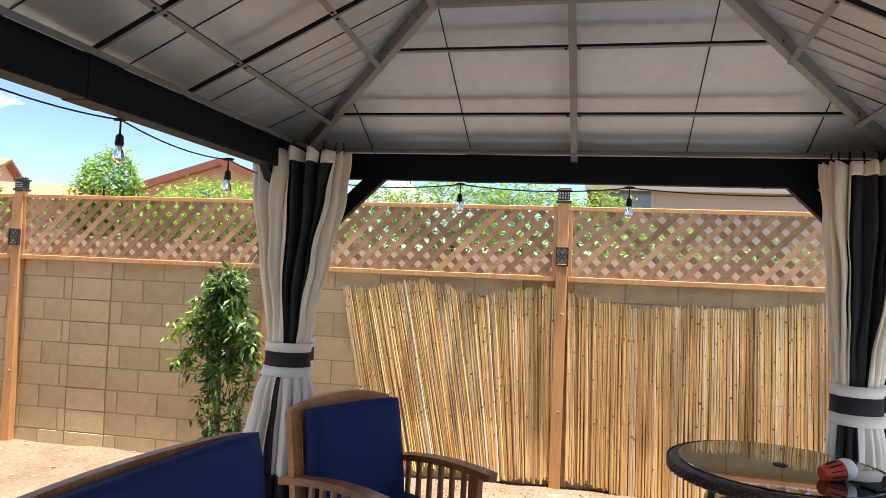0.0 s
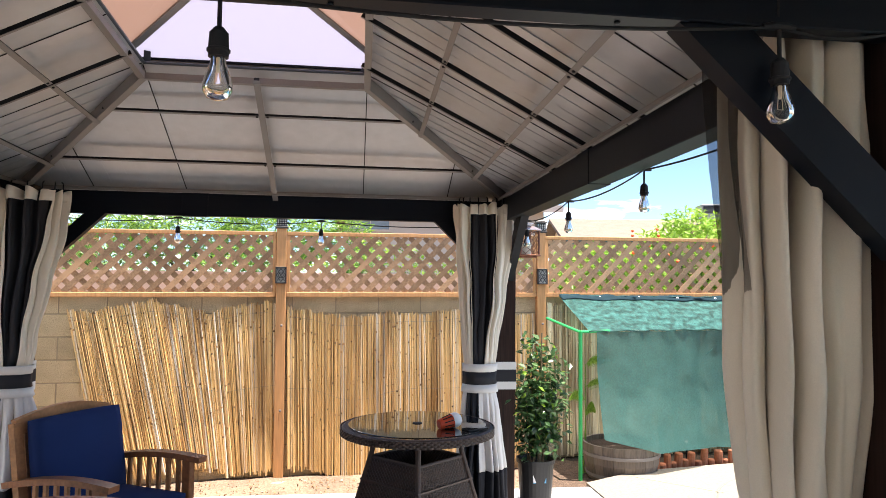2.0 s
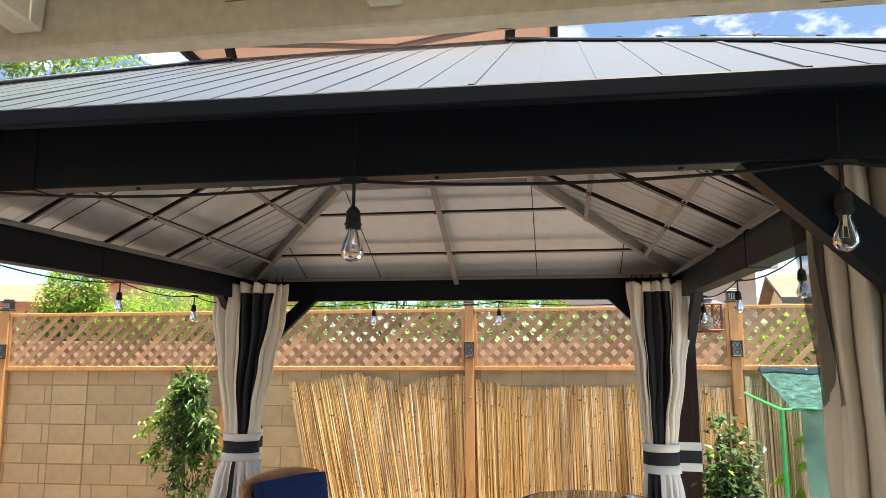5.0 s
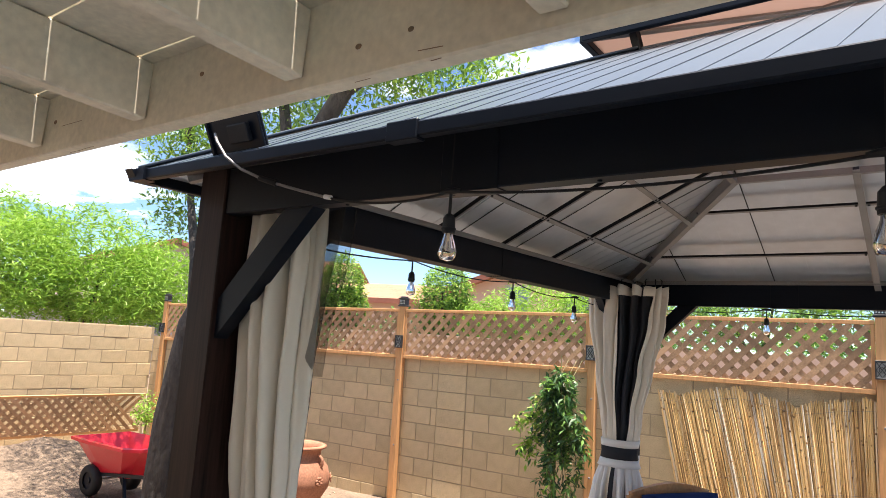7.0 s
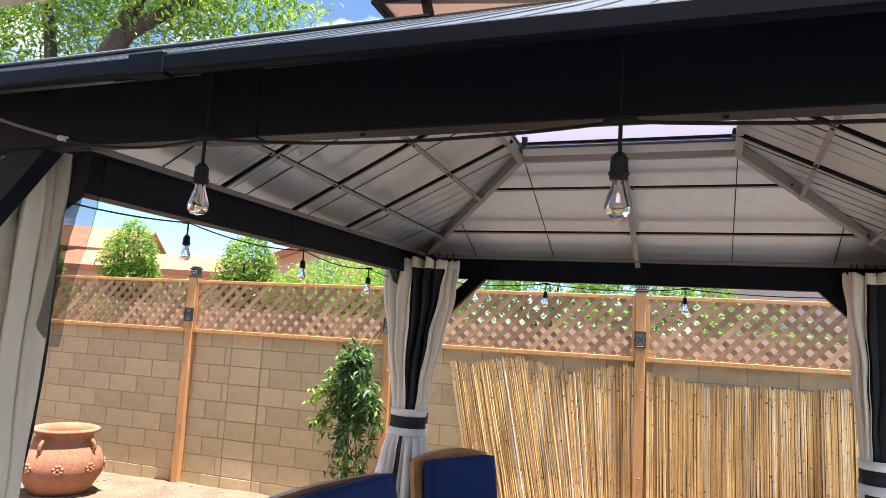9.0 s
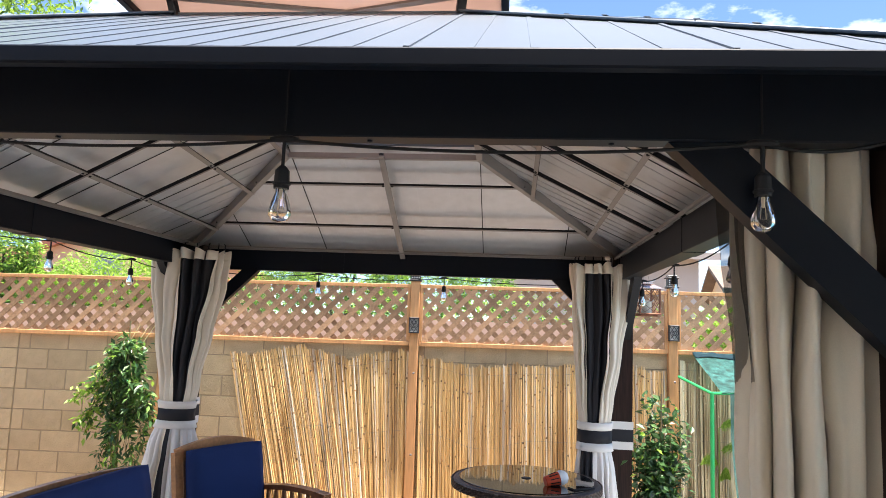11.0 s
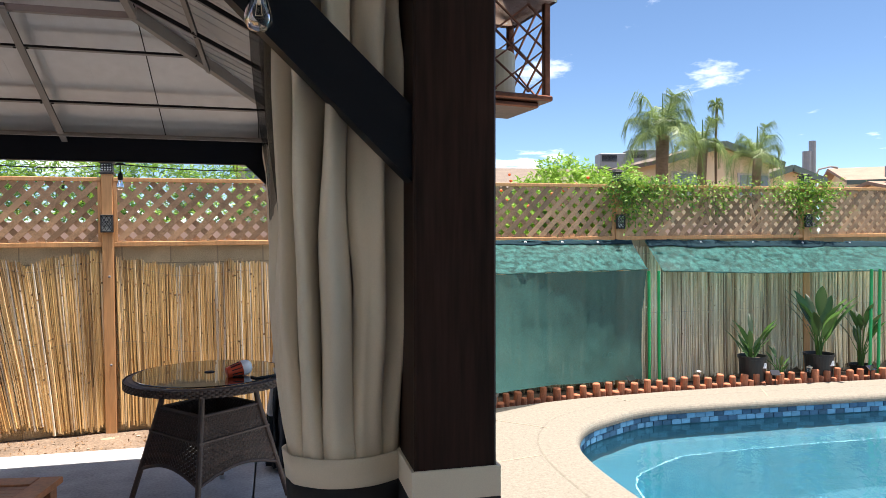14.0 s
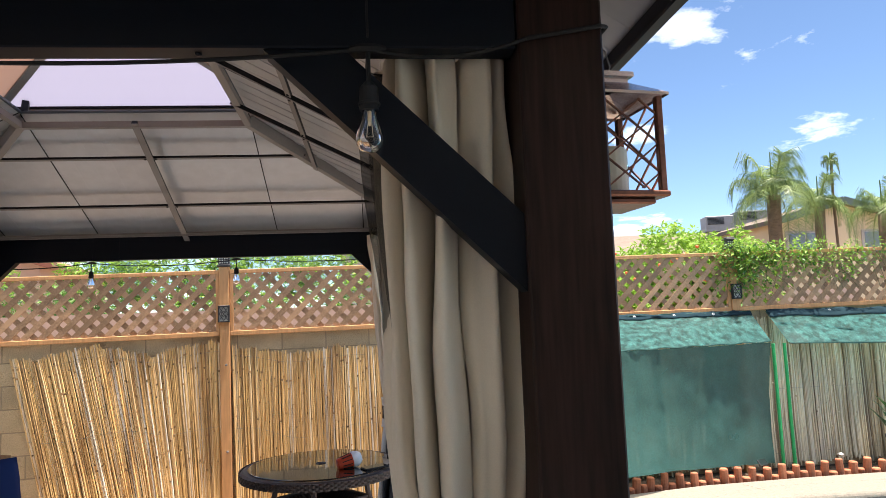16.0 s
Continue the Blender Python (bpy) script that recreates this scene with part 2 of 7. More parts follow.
post_wood = material("brown_wood_grain_metal", (0.025, 0.0125, 0.010), spec=0.16, rough=0.48, vary=0.65, scale=26, fine=110, bump=0.05, stretch=(1, 1, 0.06), bumpd=0.002)
fabric_tan = material("tan_polyester", (0.74, 0.67, 0.56), rough=0.85, vary=0.06, scale=4, fine=400, bump=0.12, bumpd=0.002, sheen=0.2)
fabric_white = material("off_white_polyester", (0.74, 0.72, 0.69), rough=0.85, vary=0.05, scale=4, fine=400, bump=0.12, bumpd=0.002)
fabric_black = material("black_polyester", (0.012, 0.013, 0.018), rough=0.8, vary=0.15, fine=400, bump=0.12, bumpd=0.002)
block_mat = material("tan_concrete_block", (0.56, 0.43, 0.26), rough=0.93, vary=0.24, scale=5.0, fine=110, bump=0.9, obj=0.28, island=0.2, bumpd=0.008)
mortar_mat = material("mortar", (0.36, 0.28, 0.18), rough=0.95, vary=0.15, scale=5, fine=90, bump=0.4, bumpd=0.006)
cedar = material("cedar_post", (0.60, 0.31, 0.13), rough=0.75, vary=0.22, scale=7, fine=60, bump=0.2, stretch=(1, 1, 0.08), bumpd=0.004)
lath_mat = material("cedar_lath", (0.43, 0.26, 0.145), rough=0.8, vary=0.32, scale=9, fine=60, bump=0.2, island=0.8, bumpd=0.003)


def stems(name, stops, rough=0.55):
    """Reeds: each island takes its own colour from stops, with streaks along it."""
    m = material(name, (0.5, 0.5, 0.5), rough=rough, vary=0.3, scale=6, fine=35, bump=0.15, stretch=(1, 1, 0.25), bumpd=0.003)
    nt = m.node_tree
    g = nt.nodes.new("ShaderNodeNewGeometry")
    r = nt.nodes.new("ShaderNodeValToRGB")
    while len(r.color_ramp.elements) < len(stops):
        r.color_ramp.elements.new(0.5)
    for e, (p, c) in zip(r.color_ramp.elements, stops):
        e.position, e.color = p, (*c, 1)
    nt.links.new(g.outputs["Random Per Island"], r.inputs[0])
    mu = nt.nodes.new("ShaderNodeMix")
    mu.data_type, mu.blend_type = "RGBA", "MULTIPLY"
    mu.inputs["Factor"].default_value = 0.85
    old = nt.nodes["Principled BSDF"].inputs["Base Color"].links[0].from_socket
    br = nt.nodes.new("ShaderNodeMix")
    br.data_type, br.blend_type = "RGBA", "ADD"
    br.inputs["Factor"].default_value = 1.0
    br.inputs["B"].default_value = (0.45, 0.45, 0.45, 1)
    nt.links.new(old, br.inputs["A"])
    nt.links.new(r.outputs[0], mu.inputs["A"])
    nt.links.new(br.outputs["Result"], mu.inputs["B"])
    # sun-bleached and stained bunches, a hand or two wide
    tc = nt.nodes.new("ShaderNodeTexCoord")
    mp = nt.nodes.new("ShaderNodeMapping")
    mp.inputs["Scale"].default_value = (7.0, 0.0, 0.5)
    nt.links.new(tc.outputs["Object"], mp.inputs["Vector"])
    bunch = nt.nodes.new("ShaderNodeTexNoise")
    bunch.inputs["Scale"].default_value, bunch.inputs["Detail"].default_value = 1.0, 4
    nt.links.new(mp.outputs[0], bunch.inputs["Vector"])
    tone = nt.nodes.new("ShaderNodeValToRGB")
    tone.color_ramp.elements[0].position, tone.color_ramp.elements[0].color = 0.33, (0.60, 0.52, 0.46, 1)
    tone.color_ramp.elements[1].position, tone.color_ramp.elements[1].color = 0.52, (1.0, 1.0, 1.0, 1)
    nt.links.new(bunch.outputs["Fac"], tone.inputs[0])
    st = nt.nodes.new("ShaderNodeMix")
    st.data_type, st.blend_type = "RGBA", "MULTIPLY"
    st.inputs["Factor"].default_value = 1.0
    nt.links.new(mu.outputs["Result"], st.inputs["A"])
    nt.links.new(tone.outputs[0], st.inputs["B"])
    nt.links.new(st.outputs["Result"], nt.nodes["Principled BSDF"].inputs["Base Color"])
    return m


node_mat = material("reed_node", (0.34, 0.19, 0.085), rough=0.7, vary=0.55, scale=9, fine=50, island=1.2, bump=0.1)
reed_mat = stems("reed", ((0.0, (0.36, 0.22, 0.10)), (0.07, (0.60, 0.38, 0.16)), (0.25, (0.82, 0.53, 0.21)), (0.62, (0.90, 0.60, 0.27)), (0.9, (0.93, 0.70, 0.40)), (1.0, (0.92, 0.84, 0.70))))
reed_grey = stems("weathered_reed", ((0.0, (0.26, 0.20, 0.12)), (0.10, (0.62, 0.50, 0.31)), (0.4, (0.90, 0.77, 0.51)), (1.0, (0.97, 0.90, 0.70))), 0.7)
dirt_mat = material("dry_dirt", (0.19, 0.135, 0.095), rough=0.97, vary=0.42, scale=2.6, fine=38, bump=1.0, bumpd=0.03)
concrete_mat = material("grey_concrete", (0.35, 0.355, 0.365), rough=0.85, vary=0.3, scale=4.5, fine=60, bump=0.25, bumpd=0.005)
deck_mat = material("speckled_pool_deck", (0.195, 0.176, 0.143), rough=0.9, vary=0.26, scale=34, fine=80, bump=0.4, bumpd=0.008)
paint_tan = material("old_cream_paint", (0.74, 0.67, 0.54), rough=0.7, vary=0.16, scale=3.5, fine=50, bump=0.25, bumpd=0.005)

# ---- ground ----
FENCE = pose(0, 5.585, 0, 0, -0.55, 2.5)          # along the back fence, y = 0 at the posts' front
DIRT = -0.2


def grid_mesh(bm, x0, x1, y0, y1, nx, ny, height):
    vs = [[bm.verts.new((x0 + (x1 - x0) * i / nx, y0 + (y1 - y0) * j / ny, height(x0 + (x1 - x0) * i / nx, y0 + (y1 - y0) * j / ny))) for i in range(nx + 1)] for j in range(ny + 1)]
    for j in range(ny):
        for i in range(nx):
            bm.faces.new((vs[j][i], vs[j][i + 1], vs[j + 1][i + 1], vs[j + 1][i]))


def dirt_height(x, y):
    h = DIRT + 0.02 * min(0.0, x + 0.5) + 0.025 * noise.noise(Vector((x * 1.3, y * 1.3, 0))) + 0.012 * noise.noise(Vector((x * 6, y * 6, 3)))
    h += 0.42 * math.exp(-((x + 8.9) ** 2 / 0.7 + (y - 3.2) ** 2 / 1.3)) * (1 + 0.35 * noise.noise(Vector((x * 2.2, y * 2.2, 7))))      # heap of earth by the side wall
    h += 0.10 * math.exp(-((x - 0.15) ** 2 / 0.12 + (y - 5.35) ** 2 / 0.05)) * 0.3
    return h


bm = B()
grid_mesh(bm, -11.0, 3.0, -6.0, 6.0, 140, 120, dirt_height)
part_ground = part("ground", bm, dirt_mat, smooth=True)
tagged(part_ground, "bare dry tan dirt with a low heap", "ground", kind="structure")
bm = B()
xs, ys = (-3000, -60, -10.98, 12.9, 60, 3000), (-3000, -60, -5.9, 5.98, 60, 3000)
gv = [[bm.verts.new((x, y, -0.3)) for x in xs] for y in ys]
for j in range(5):
    for i in range(5):
        if (i, j) != (2, 2):
            bm.faces.new((gv[j][i], gv[j][i + 1], gv[j + 1][i + 1], gv[j + 1][i]))
tagged(part("ground", bm, dirt_mat), "far flat dry ground out to the horizon", "ground", kind="structure")
bm = B()
grid_mesh(bm, 2.4, 12.0, 4.72, 6.4, 60, 20, lambda x, y: -0.1 + 0.02 * noise.noise(Vector((x * 3, y * 3, 5))))
tagged(part("ground", bm, material("wood_chips", (0.10, 0.065, 0.045), rough=0.95, vary=0.6, scale=20, fine=80, bump=0.9, bumpd=0.03), smooth=True), "dark bark mulch bed along the fence", "mulch", kind="structure")

# concrete slab under the gazebo, in cast bays
slab_thing = thing("pavement", "light grey smooth concrete patio slab in large bays", "patio slab", kind="structure")
for x0, x1 in ((-2.35, -0.46), (-0.45, 1.34), (1.35, 2.62)):
    for y0, y1 in ((-5.0, -2.2), (-2.19, 0.2), (0.21, 2.3), (2.31, 4.44)):
        bm = B()
        box(bm, x0, x1, y0, y1, -0.28, 0.0, bevel=0.006)
        part("bay", bm, concrete_mat, slab_thing)

# ---- pool and its deck ----
pool_edge = [(3.60, -4.0), (3.60, -2.5), (3.60, -1.0), (3.60, 0.3), (3.60, 1.4), (3.60, 2.3), (3.59, 2.95), (3.62, 3.45), (3.72, 3.82), (3.95, 4.16), (4.30, 4.38), (4.75, 4.56), (5.4, 4.58), (6.2, 4.56), (7.2, 4.52), (9.5, 4.42), (13.0, 4.2)]


def smooth_line(pts, n):
    out = []
    for i in range(len(pts) - 1):
        p0, p1, p2, p3 = (Vector(pts[max(0, min(len(pts) - 1, i + k))]) for k in (-1, 0, 1, 2))
        for k in range(n):
            t = k / n
            out.append(0.5 * ((2 * p1) + (p2 - p0) * t + (2 * p0 - 5 * p1 + 4 * p2 - p3) * t * t + (3 * p1 - p0 - 3 * p2 + p3) * t ** 3))
    out.append(Vector(pts[-1]))
    return out


edge_line = smooth_line(pool_edge, 6)


def offset_line(line, d):
    """The line moved d to its left."""
    out = []
    for i, p in enumerate(line):
        t = (line[min(i + 1, len(line) - 1)] - line[max(i - 1, 0)]).normalized()
        out.append(p + Vector((-t.y, t.x)) * d)
    return out


deck = thing("pavement", "cream speckled textured concrete pool deck with joints", "pool deck", kind="structure")
deck_outer = [(2.63, -4.0), (2.63, -2.5), (2.63, -1.0), (2.63, 0.3), (2.63, 1.4), (2.63, 2.3), (2.63, 2.9), (2.63, 3.45), (2.63, 4.0), (2.63, 4.55), (3.2, 4.86), (4.3, 5.06), (5.3, 5.12), (6.2, 5.13), (7.3, 5.09), (9.5, 5.0), (13.0, 4.8)]
outer = []
for i in range(len(deck_outer) - 1):
    outer += [Vector(deck_outer[i]).lerp(Vector(deck_outer[i + 1]), k / 6) for k in range(6)]
outer.append(Vector(deck_outer[-1]))
rows = ((0.0, -0.075), (0.0, -0.05), (0.004, -0.034), (0.014, -0.019), (0.03, -0.008), (0.055, -0.002), (0.085, 0.0), (0.31, 0.0), (0.322, -0.007), (0.334, 0.0))
bm = B()
strips = []
for d, z in rows:
    strips.append([bm.verts.new((*(q), z)) for q in offset_line(edge_line, d - 0.0)])
strips.append([bm.verts.new((q.x, q.y, 0.0)) for q in outer])
strips.append([bm.verts.new((q.x, q.y, -0.25)) for q in outer])
for a, b in zip(strips, strips[1:]):
    for i in range(len(a) - 1):
        bm.faces.new((a[i], a[i + 1], b[i + 1], b[i]))
part("deck_sheet", bm, deck_mat, deck, smooth=False)
joint_mat = material("joint_sealant", (0.30, 0.25, 0.19), rough=0.9, vary=0.1)
for a, b in (((2.64, 3.42), (3.30, 3.55)), ((3.05, 4.72), (3.62, 4.18)), ((4.62, 5.05), (4.72, 4.80)), ((6.3, 5.03), (6.12, 4.71)), ((2.64, 2.2), (3.28, 2.2)), ((8.0, 4.93), (7.7, 4.6))):
    bm = B()
    stick(bm, (*a, 0.0005), (*b, 0.0005), 0.012, 0.003)
    part("joint", bm, joint_mat, deck)
pool_wall_mat = material("blue_plaster", (0.004, 0.070, 0.110), rough=0.6, vary=0.12, scale=2, fine=30, bump=0.1)
pool = thing("pool", "in-ground swimming pool with clear blue water", "swimming pool", kind="structure")
bm = B()
wallv = [[bm.verts.new((*q, z)) for q in offset_line(edge_line, 0.010)] for z in (-0.07, -1.15)]
for i in range(len(edge_line) - 1):
    bm.faces.new((wallv[0][i + 1], wallv[0][i], wallv[1][i], wallv[1][i + 1]))
low = wallv[1]
far = [bm.verts.new((13.0, -4.0, -1.15))]
bm.faces.new(low + far)
part("basin", bm, pool_wall_mat, pool)
# seat ledge under water along the edge, with a pale nosing
bm = B()
la, lb, lc = (offset_line(edge_line, q) for q in (0.010, -0.42, -1.0))
ledge = [[bm.verts.new((*q, z)) for q in ln] for ln, z in ((la, -0.62), (lb, -0.62), (lc, -1.149))]
for p, q in zip(ledge, ledge[1:]):
    for i in range(len(edge_line) - 1):
        bm.faces.new((p[i], p[i + 1], q[i + 1], q[i]))
bmesh.ops.recalc_face_normals(bm, faces=bm.faces)
part("seat_ledge", bm, pool_wall_mat, pool)
bm = B()
tube(bm, [(q.x, q.y, -0.618) for q in lb[24:]], 0.004, 6)
part("ledge_nosing", bm, material("white_nosing_tile", (0.42, 0.55, 0.60), rough=0.4, vary=0.5, scale=20), pool, "pale tile line on the ledge")
# waterline tiles in two shades, two courses
tile_a = material("pale_blue_glass_tile", (0.11, 0.27, 0.42), rough=0.4, vary=0.2, obj=0.6, bump=0.02)
tile_b = material("navy_glass_tile", (0.028, 0.08, 0.15), rough=0.4, vary=0.3, obj=0.6, bump=0.02)
tile_shape = {}
rng = random.Random(4)
tl = offset_line(edge_line, 0.006)
acc, tiles = 0.0, []
for i in range(len(tl) - 1):
    seg = (tl[i + 1] - tl[i]).length
    while acc < seg:
        p = tl[i].lerp(tl[i + 1], acc / seg)
        if p.y > 2.2 and 3.5 < p.x < 9.5:
            d = (tl[i + 1] - tl[i]).normalized()
            tiles.append((p, math.atan2(d.y, d.x)))
        acc += 0.098
    acc -= seg
for j, z in enumerate((-0.100, -0.148)):
    for k, (p, a) in enumerate(tiles):
        dark = (k // 2 + j) % 2 == 0 if rng.random() < 0.75 else rng.random() < 0.5
        key = (j, dark)
        if key not in tile_shape:
            b2 = B()
            box(b2, -0.0465, 0.0465, -0.005, 0.005, -0.022, 0.022, bevel=0.002)
            ob = part("tile", b2, tile_b if dark else tile_a, pool)
            tile_shape[key] = ob.data
            ob.matrix_basis = pose(p.x, p.y, z, 0, 0, math.degrees(a))
        else:
            ob = new("tile", tile_shape[key])
            ob.parent = pool
            ob.matrix_basis = pose(p.x + j * 0.045 * math.cos(a), p.y + j * 0.045 * math.sin(a), z + rng.uniform(-0.001, 0.001), 0, 0, math.degrees(a))
# water
wmat = bpy.data.materials.new("pool_water")
wmat.use_nodes = True
nt = wmat.node_tree
bs = nt.nodes["Principled BSDF"]
bs.inputs["Base Color"].default_value = (0.55, 0.90, 0.97, 1)
bs.inputs["Transmission Weight"].default_value, bs.inputs["Roughness"].default_value, bs.inputs["IOR"].default_value = 1.0, 0.0, 1.33
tc = nt.nodes.new("ShaderNodeTexCoord")
nz = nt.nodes.new("ShaderNodeTexNoise")
nz.inputs["Scale"].default_value, nz.inputs["Detail"].default_value = 7, 3
nt.links.new(tc.outputs["Object"], nz.inputs["Vector"])
bp = nt.nodes.new("ShaderNodeBump")
bp.inputs["Strength"].default_value, bp.inputs["Distance"].default_value = 0.3, 0.02
nt.links.new(nz.outputs["Fac"], bp.inputs["Height"])
nt.links.new(bp.outputs[0], bs.inputs["Normal"])
bm = B()
bm.faces.new(([bm.verts.new((*q, -0.178)) for q in offset_line(edge_line, 0.009)] + [bm.verts.new((13.0, -4.0, -0.19))])[::-1])
water = part("water", bm, wmat, pool, "clear rippled turquoise water")
water.visible_shadow = False

# ---- block walls ----
def block_wall(name, label, m, x0, x1, z0, courses, n_parts_range, pilasters=(), skip=0.0):
    """A wall of 16 x 8 inch blocks with recessed joints; x along it, face at y = 0. The blocks within n_parts_range are parts."""
    w = thing(name, label, "block wall", kind="structure", at=m)
    bm = B()
    box(bm, x0, x1, 0.004, 0.15, z0, z0 + courses * 0.2032)
    part("mortar", bm, mortar_mat, w)
    rest = B()
    mesh = {}
    rg = random.Random(7)
    for c in range(courses):
        x = x0 - (0.203 if c % 2 else 0.0)
        while x < x1:
            a, b = max(x, x0), min(x + 0.4064, x1)
            x += 0.4064
            if b - a < 0.05 or any(a < p + 0.2 and b > p - 0.2 for p in pilasters):
                cut = [p for p in pilasters if a < p + 0.2 and b > p - 0.2]
                if not cut or b - a < 0.05:
                    continue
                p = cut[0]
                if a < p - 0.24:
                    b = p - 0.203
                elif b > p + 0.24:
                    a = p + 0.203
                else:
                    continue
            wd, z = round(b - a - 0.011, 3), z0 + c * 0.2032
            push = rg.uniform(-0.002, 0.002)
            if n_parts_range[0] < (a + b) / 2 < n_parts_range[1]:
                if wd not in mesh:
                    b2 = B()
                    box(b2, -wd / 2, wd / 2, 0, 0.03, 0, 0.1927, bevel=0.0025)
                    ob = part("block", b2, block_mat, w)
                    mesh[wd] = ob.data
                else:
                    ob = new("block", mesh[wd])
                    ob.parent = w
                ob.matrix_basis = pose((a + b) / 2, push, z + 0.005)
            else:
                box(rest, a + 0.0055, b - 0.0055, push, 0.03, z + 0.005, z + 0.198)
    for p in pilasters:
        for c in range(courses):
            z = z0 + c * 0.2032
            if "pil" not in mesh:
                b2 = B()
                box(b2, -0.1975, 0.1975, -0.006, 0.03, 0, 0.1927, bevel=0.0025)
                ob = part("block", b2, block_mat, w)
                mesh["pil"] = ob.data
            else:
                ob = new("block", mesh["pil"])
                ob.parent = w
            ob.matrix_basis = pose(p, rg.uniform(-0.002, 0.002), z + 0.005)
    if len(rest.verts):
        tagged(part("blockwork", rest, block_mat, w), kind="stuff")
    else:
        rest.free()
    return w


WALL_Z0 = 1.475 - 9 * 0.2032 + 0.04
block_wall("wall_north", "tan concrete block garden wall with recessed joints", FENCE @ pose(0, 0.075, 0), -10.4, 12.0, WALL_Z0, 9, (-8.2, -1.1), pilasters=(-4.22,))
block_wall("wall_west", "tan concrete block side wall with a flat top", Matrix.Translation((-10.4, -5, 0)) @ pose(0, 0, 0, 0, 0, 90), 0.0, 10.2, WALL_Z0 + 0.05, 9, (5.5, 10.2))

# ---- cedar fence posts, lattice panels ----
POSTS = (-10.05, -7.52, -4.99, -2.46, 0.065, 2.59, 5.15, 7.68, 10.2)
LAT0, LAT1 = 1.495, 2.075
lamp_black = material("black_cast_metal", (0.03, 0.03, 0.032), rough=0.5, vary=0.2, fine=200, bump=0.1)
frosted = material("frosted_lamp_pane", (0.55, 0.55, 0.5), rough=0.4, vary=0.05)


def fence_post():
    t = thing("fence_post", "cedar 4x4 fence post with a black solar cap", "fence post", "posts along the fence")
    bm = B()
    box(bm, -0.045, 0.045, 0.0, 0.07, -0.26, LAT1 + 0.03, bevel=0.004)
    part("shaft", bm, cedar, t)
    bm = B()
    box(bm, -0.06, 0.06, -0.012, 0.085, LAT1 + 0.03, LAT1 + 0.05, bevel=0.004)
    box(bm, -0.047, 0.047, 0.0, 0.072, LAT1 + 0.05, LAT1 + 0.125)
    box(bm, -0.062, 0.062, -0.014, 0.087, LAT1 + 0.125, LAT1 + 0.14, bevel=0.004)
    box(bm, -0.05, 0.05, 0.0, 0.07, LAT1 + 0.14, LAT1 + 0.16, bevel=0.01)
    cap = part("solar_cap", bm, lamp_black, t, "black solar post cap lamp")
    bm = B()
    for i in range(4):
        for k in range(3):
            bmesh.ops.create_icosphere(bm, subdivisions=1, radius=0.008, matrix=Matrix.Translation((-0.033 + 0.022 * i, -0.002, LAT1 + 0.066 + 0.02 * k)))
    part("fretwork", bm, frosted, cap)
    # wall lamp on the post's face
    bm = B()
    for a, b, c, d in ((-0.05, -0.04, 1.59, 1.745), (0.04, 0.05, 1.59, 1.745), (-0.05, 0.05, 1.59, 1.605), (-0.05, 0.05, 1.73, 1.745)):
        box(bm, a, b, -0.04, 0.0, c, d, bevel=0.002)
    lamp = part("wall_lamp", bm, lamp_black, t, "small black solar lamp with a fretwork front")
    bm = B()
    for s in (-1, 1):
        stick(bm, (s * 0.04, -0.034, 1.605), (0, -0.034, 1.667), 0.005, 0.005)
        stick(bm, (s * 0.04, -0.034, 1.73), (0, -0.034, 1.667), 0.005, 0.005)
        stick(bm, (0, -0.034, 1.605), (s * 0.04, -0.034, 1.667), 0.005, 0.005)
        stick(bm, (0, -0.034, 1.73), (s * 0.04, -0.034, 1.667), 0.005, 0.005)
    tube(bm, [(0.022 * math.cos(a), -0.034, 1.667 + 0.022 * math.sin(a)) for a in np.linspace(0, 2 * math.pi, 13)], 0.003, 5)
    part("fretwork", bm, lamp_black, lamp)
    bm = B()
    box(bm, -0.042, 0.042, -0.026, -0.001, 1.6, 1.735)
    part("pane", bm, frosted, lamp)
    for z in (1.2, 0.42):
        bm = B()
        lathe(bm, [(0.0, 0.006), (0.008, 0.005), (0.012, 0.0)], 10, Matrix.Translation((0.01, 0, z)) @ pose(0, 0, 0, 90))
        part("bolt", bm, rail_metal, t)
    return t


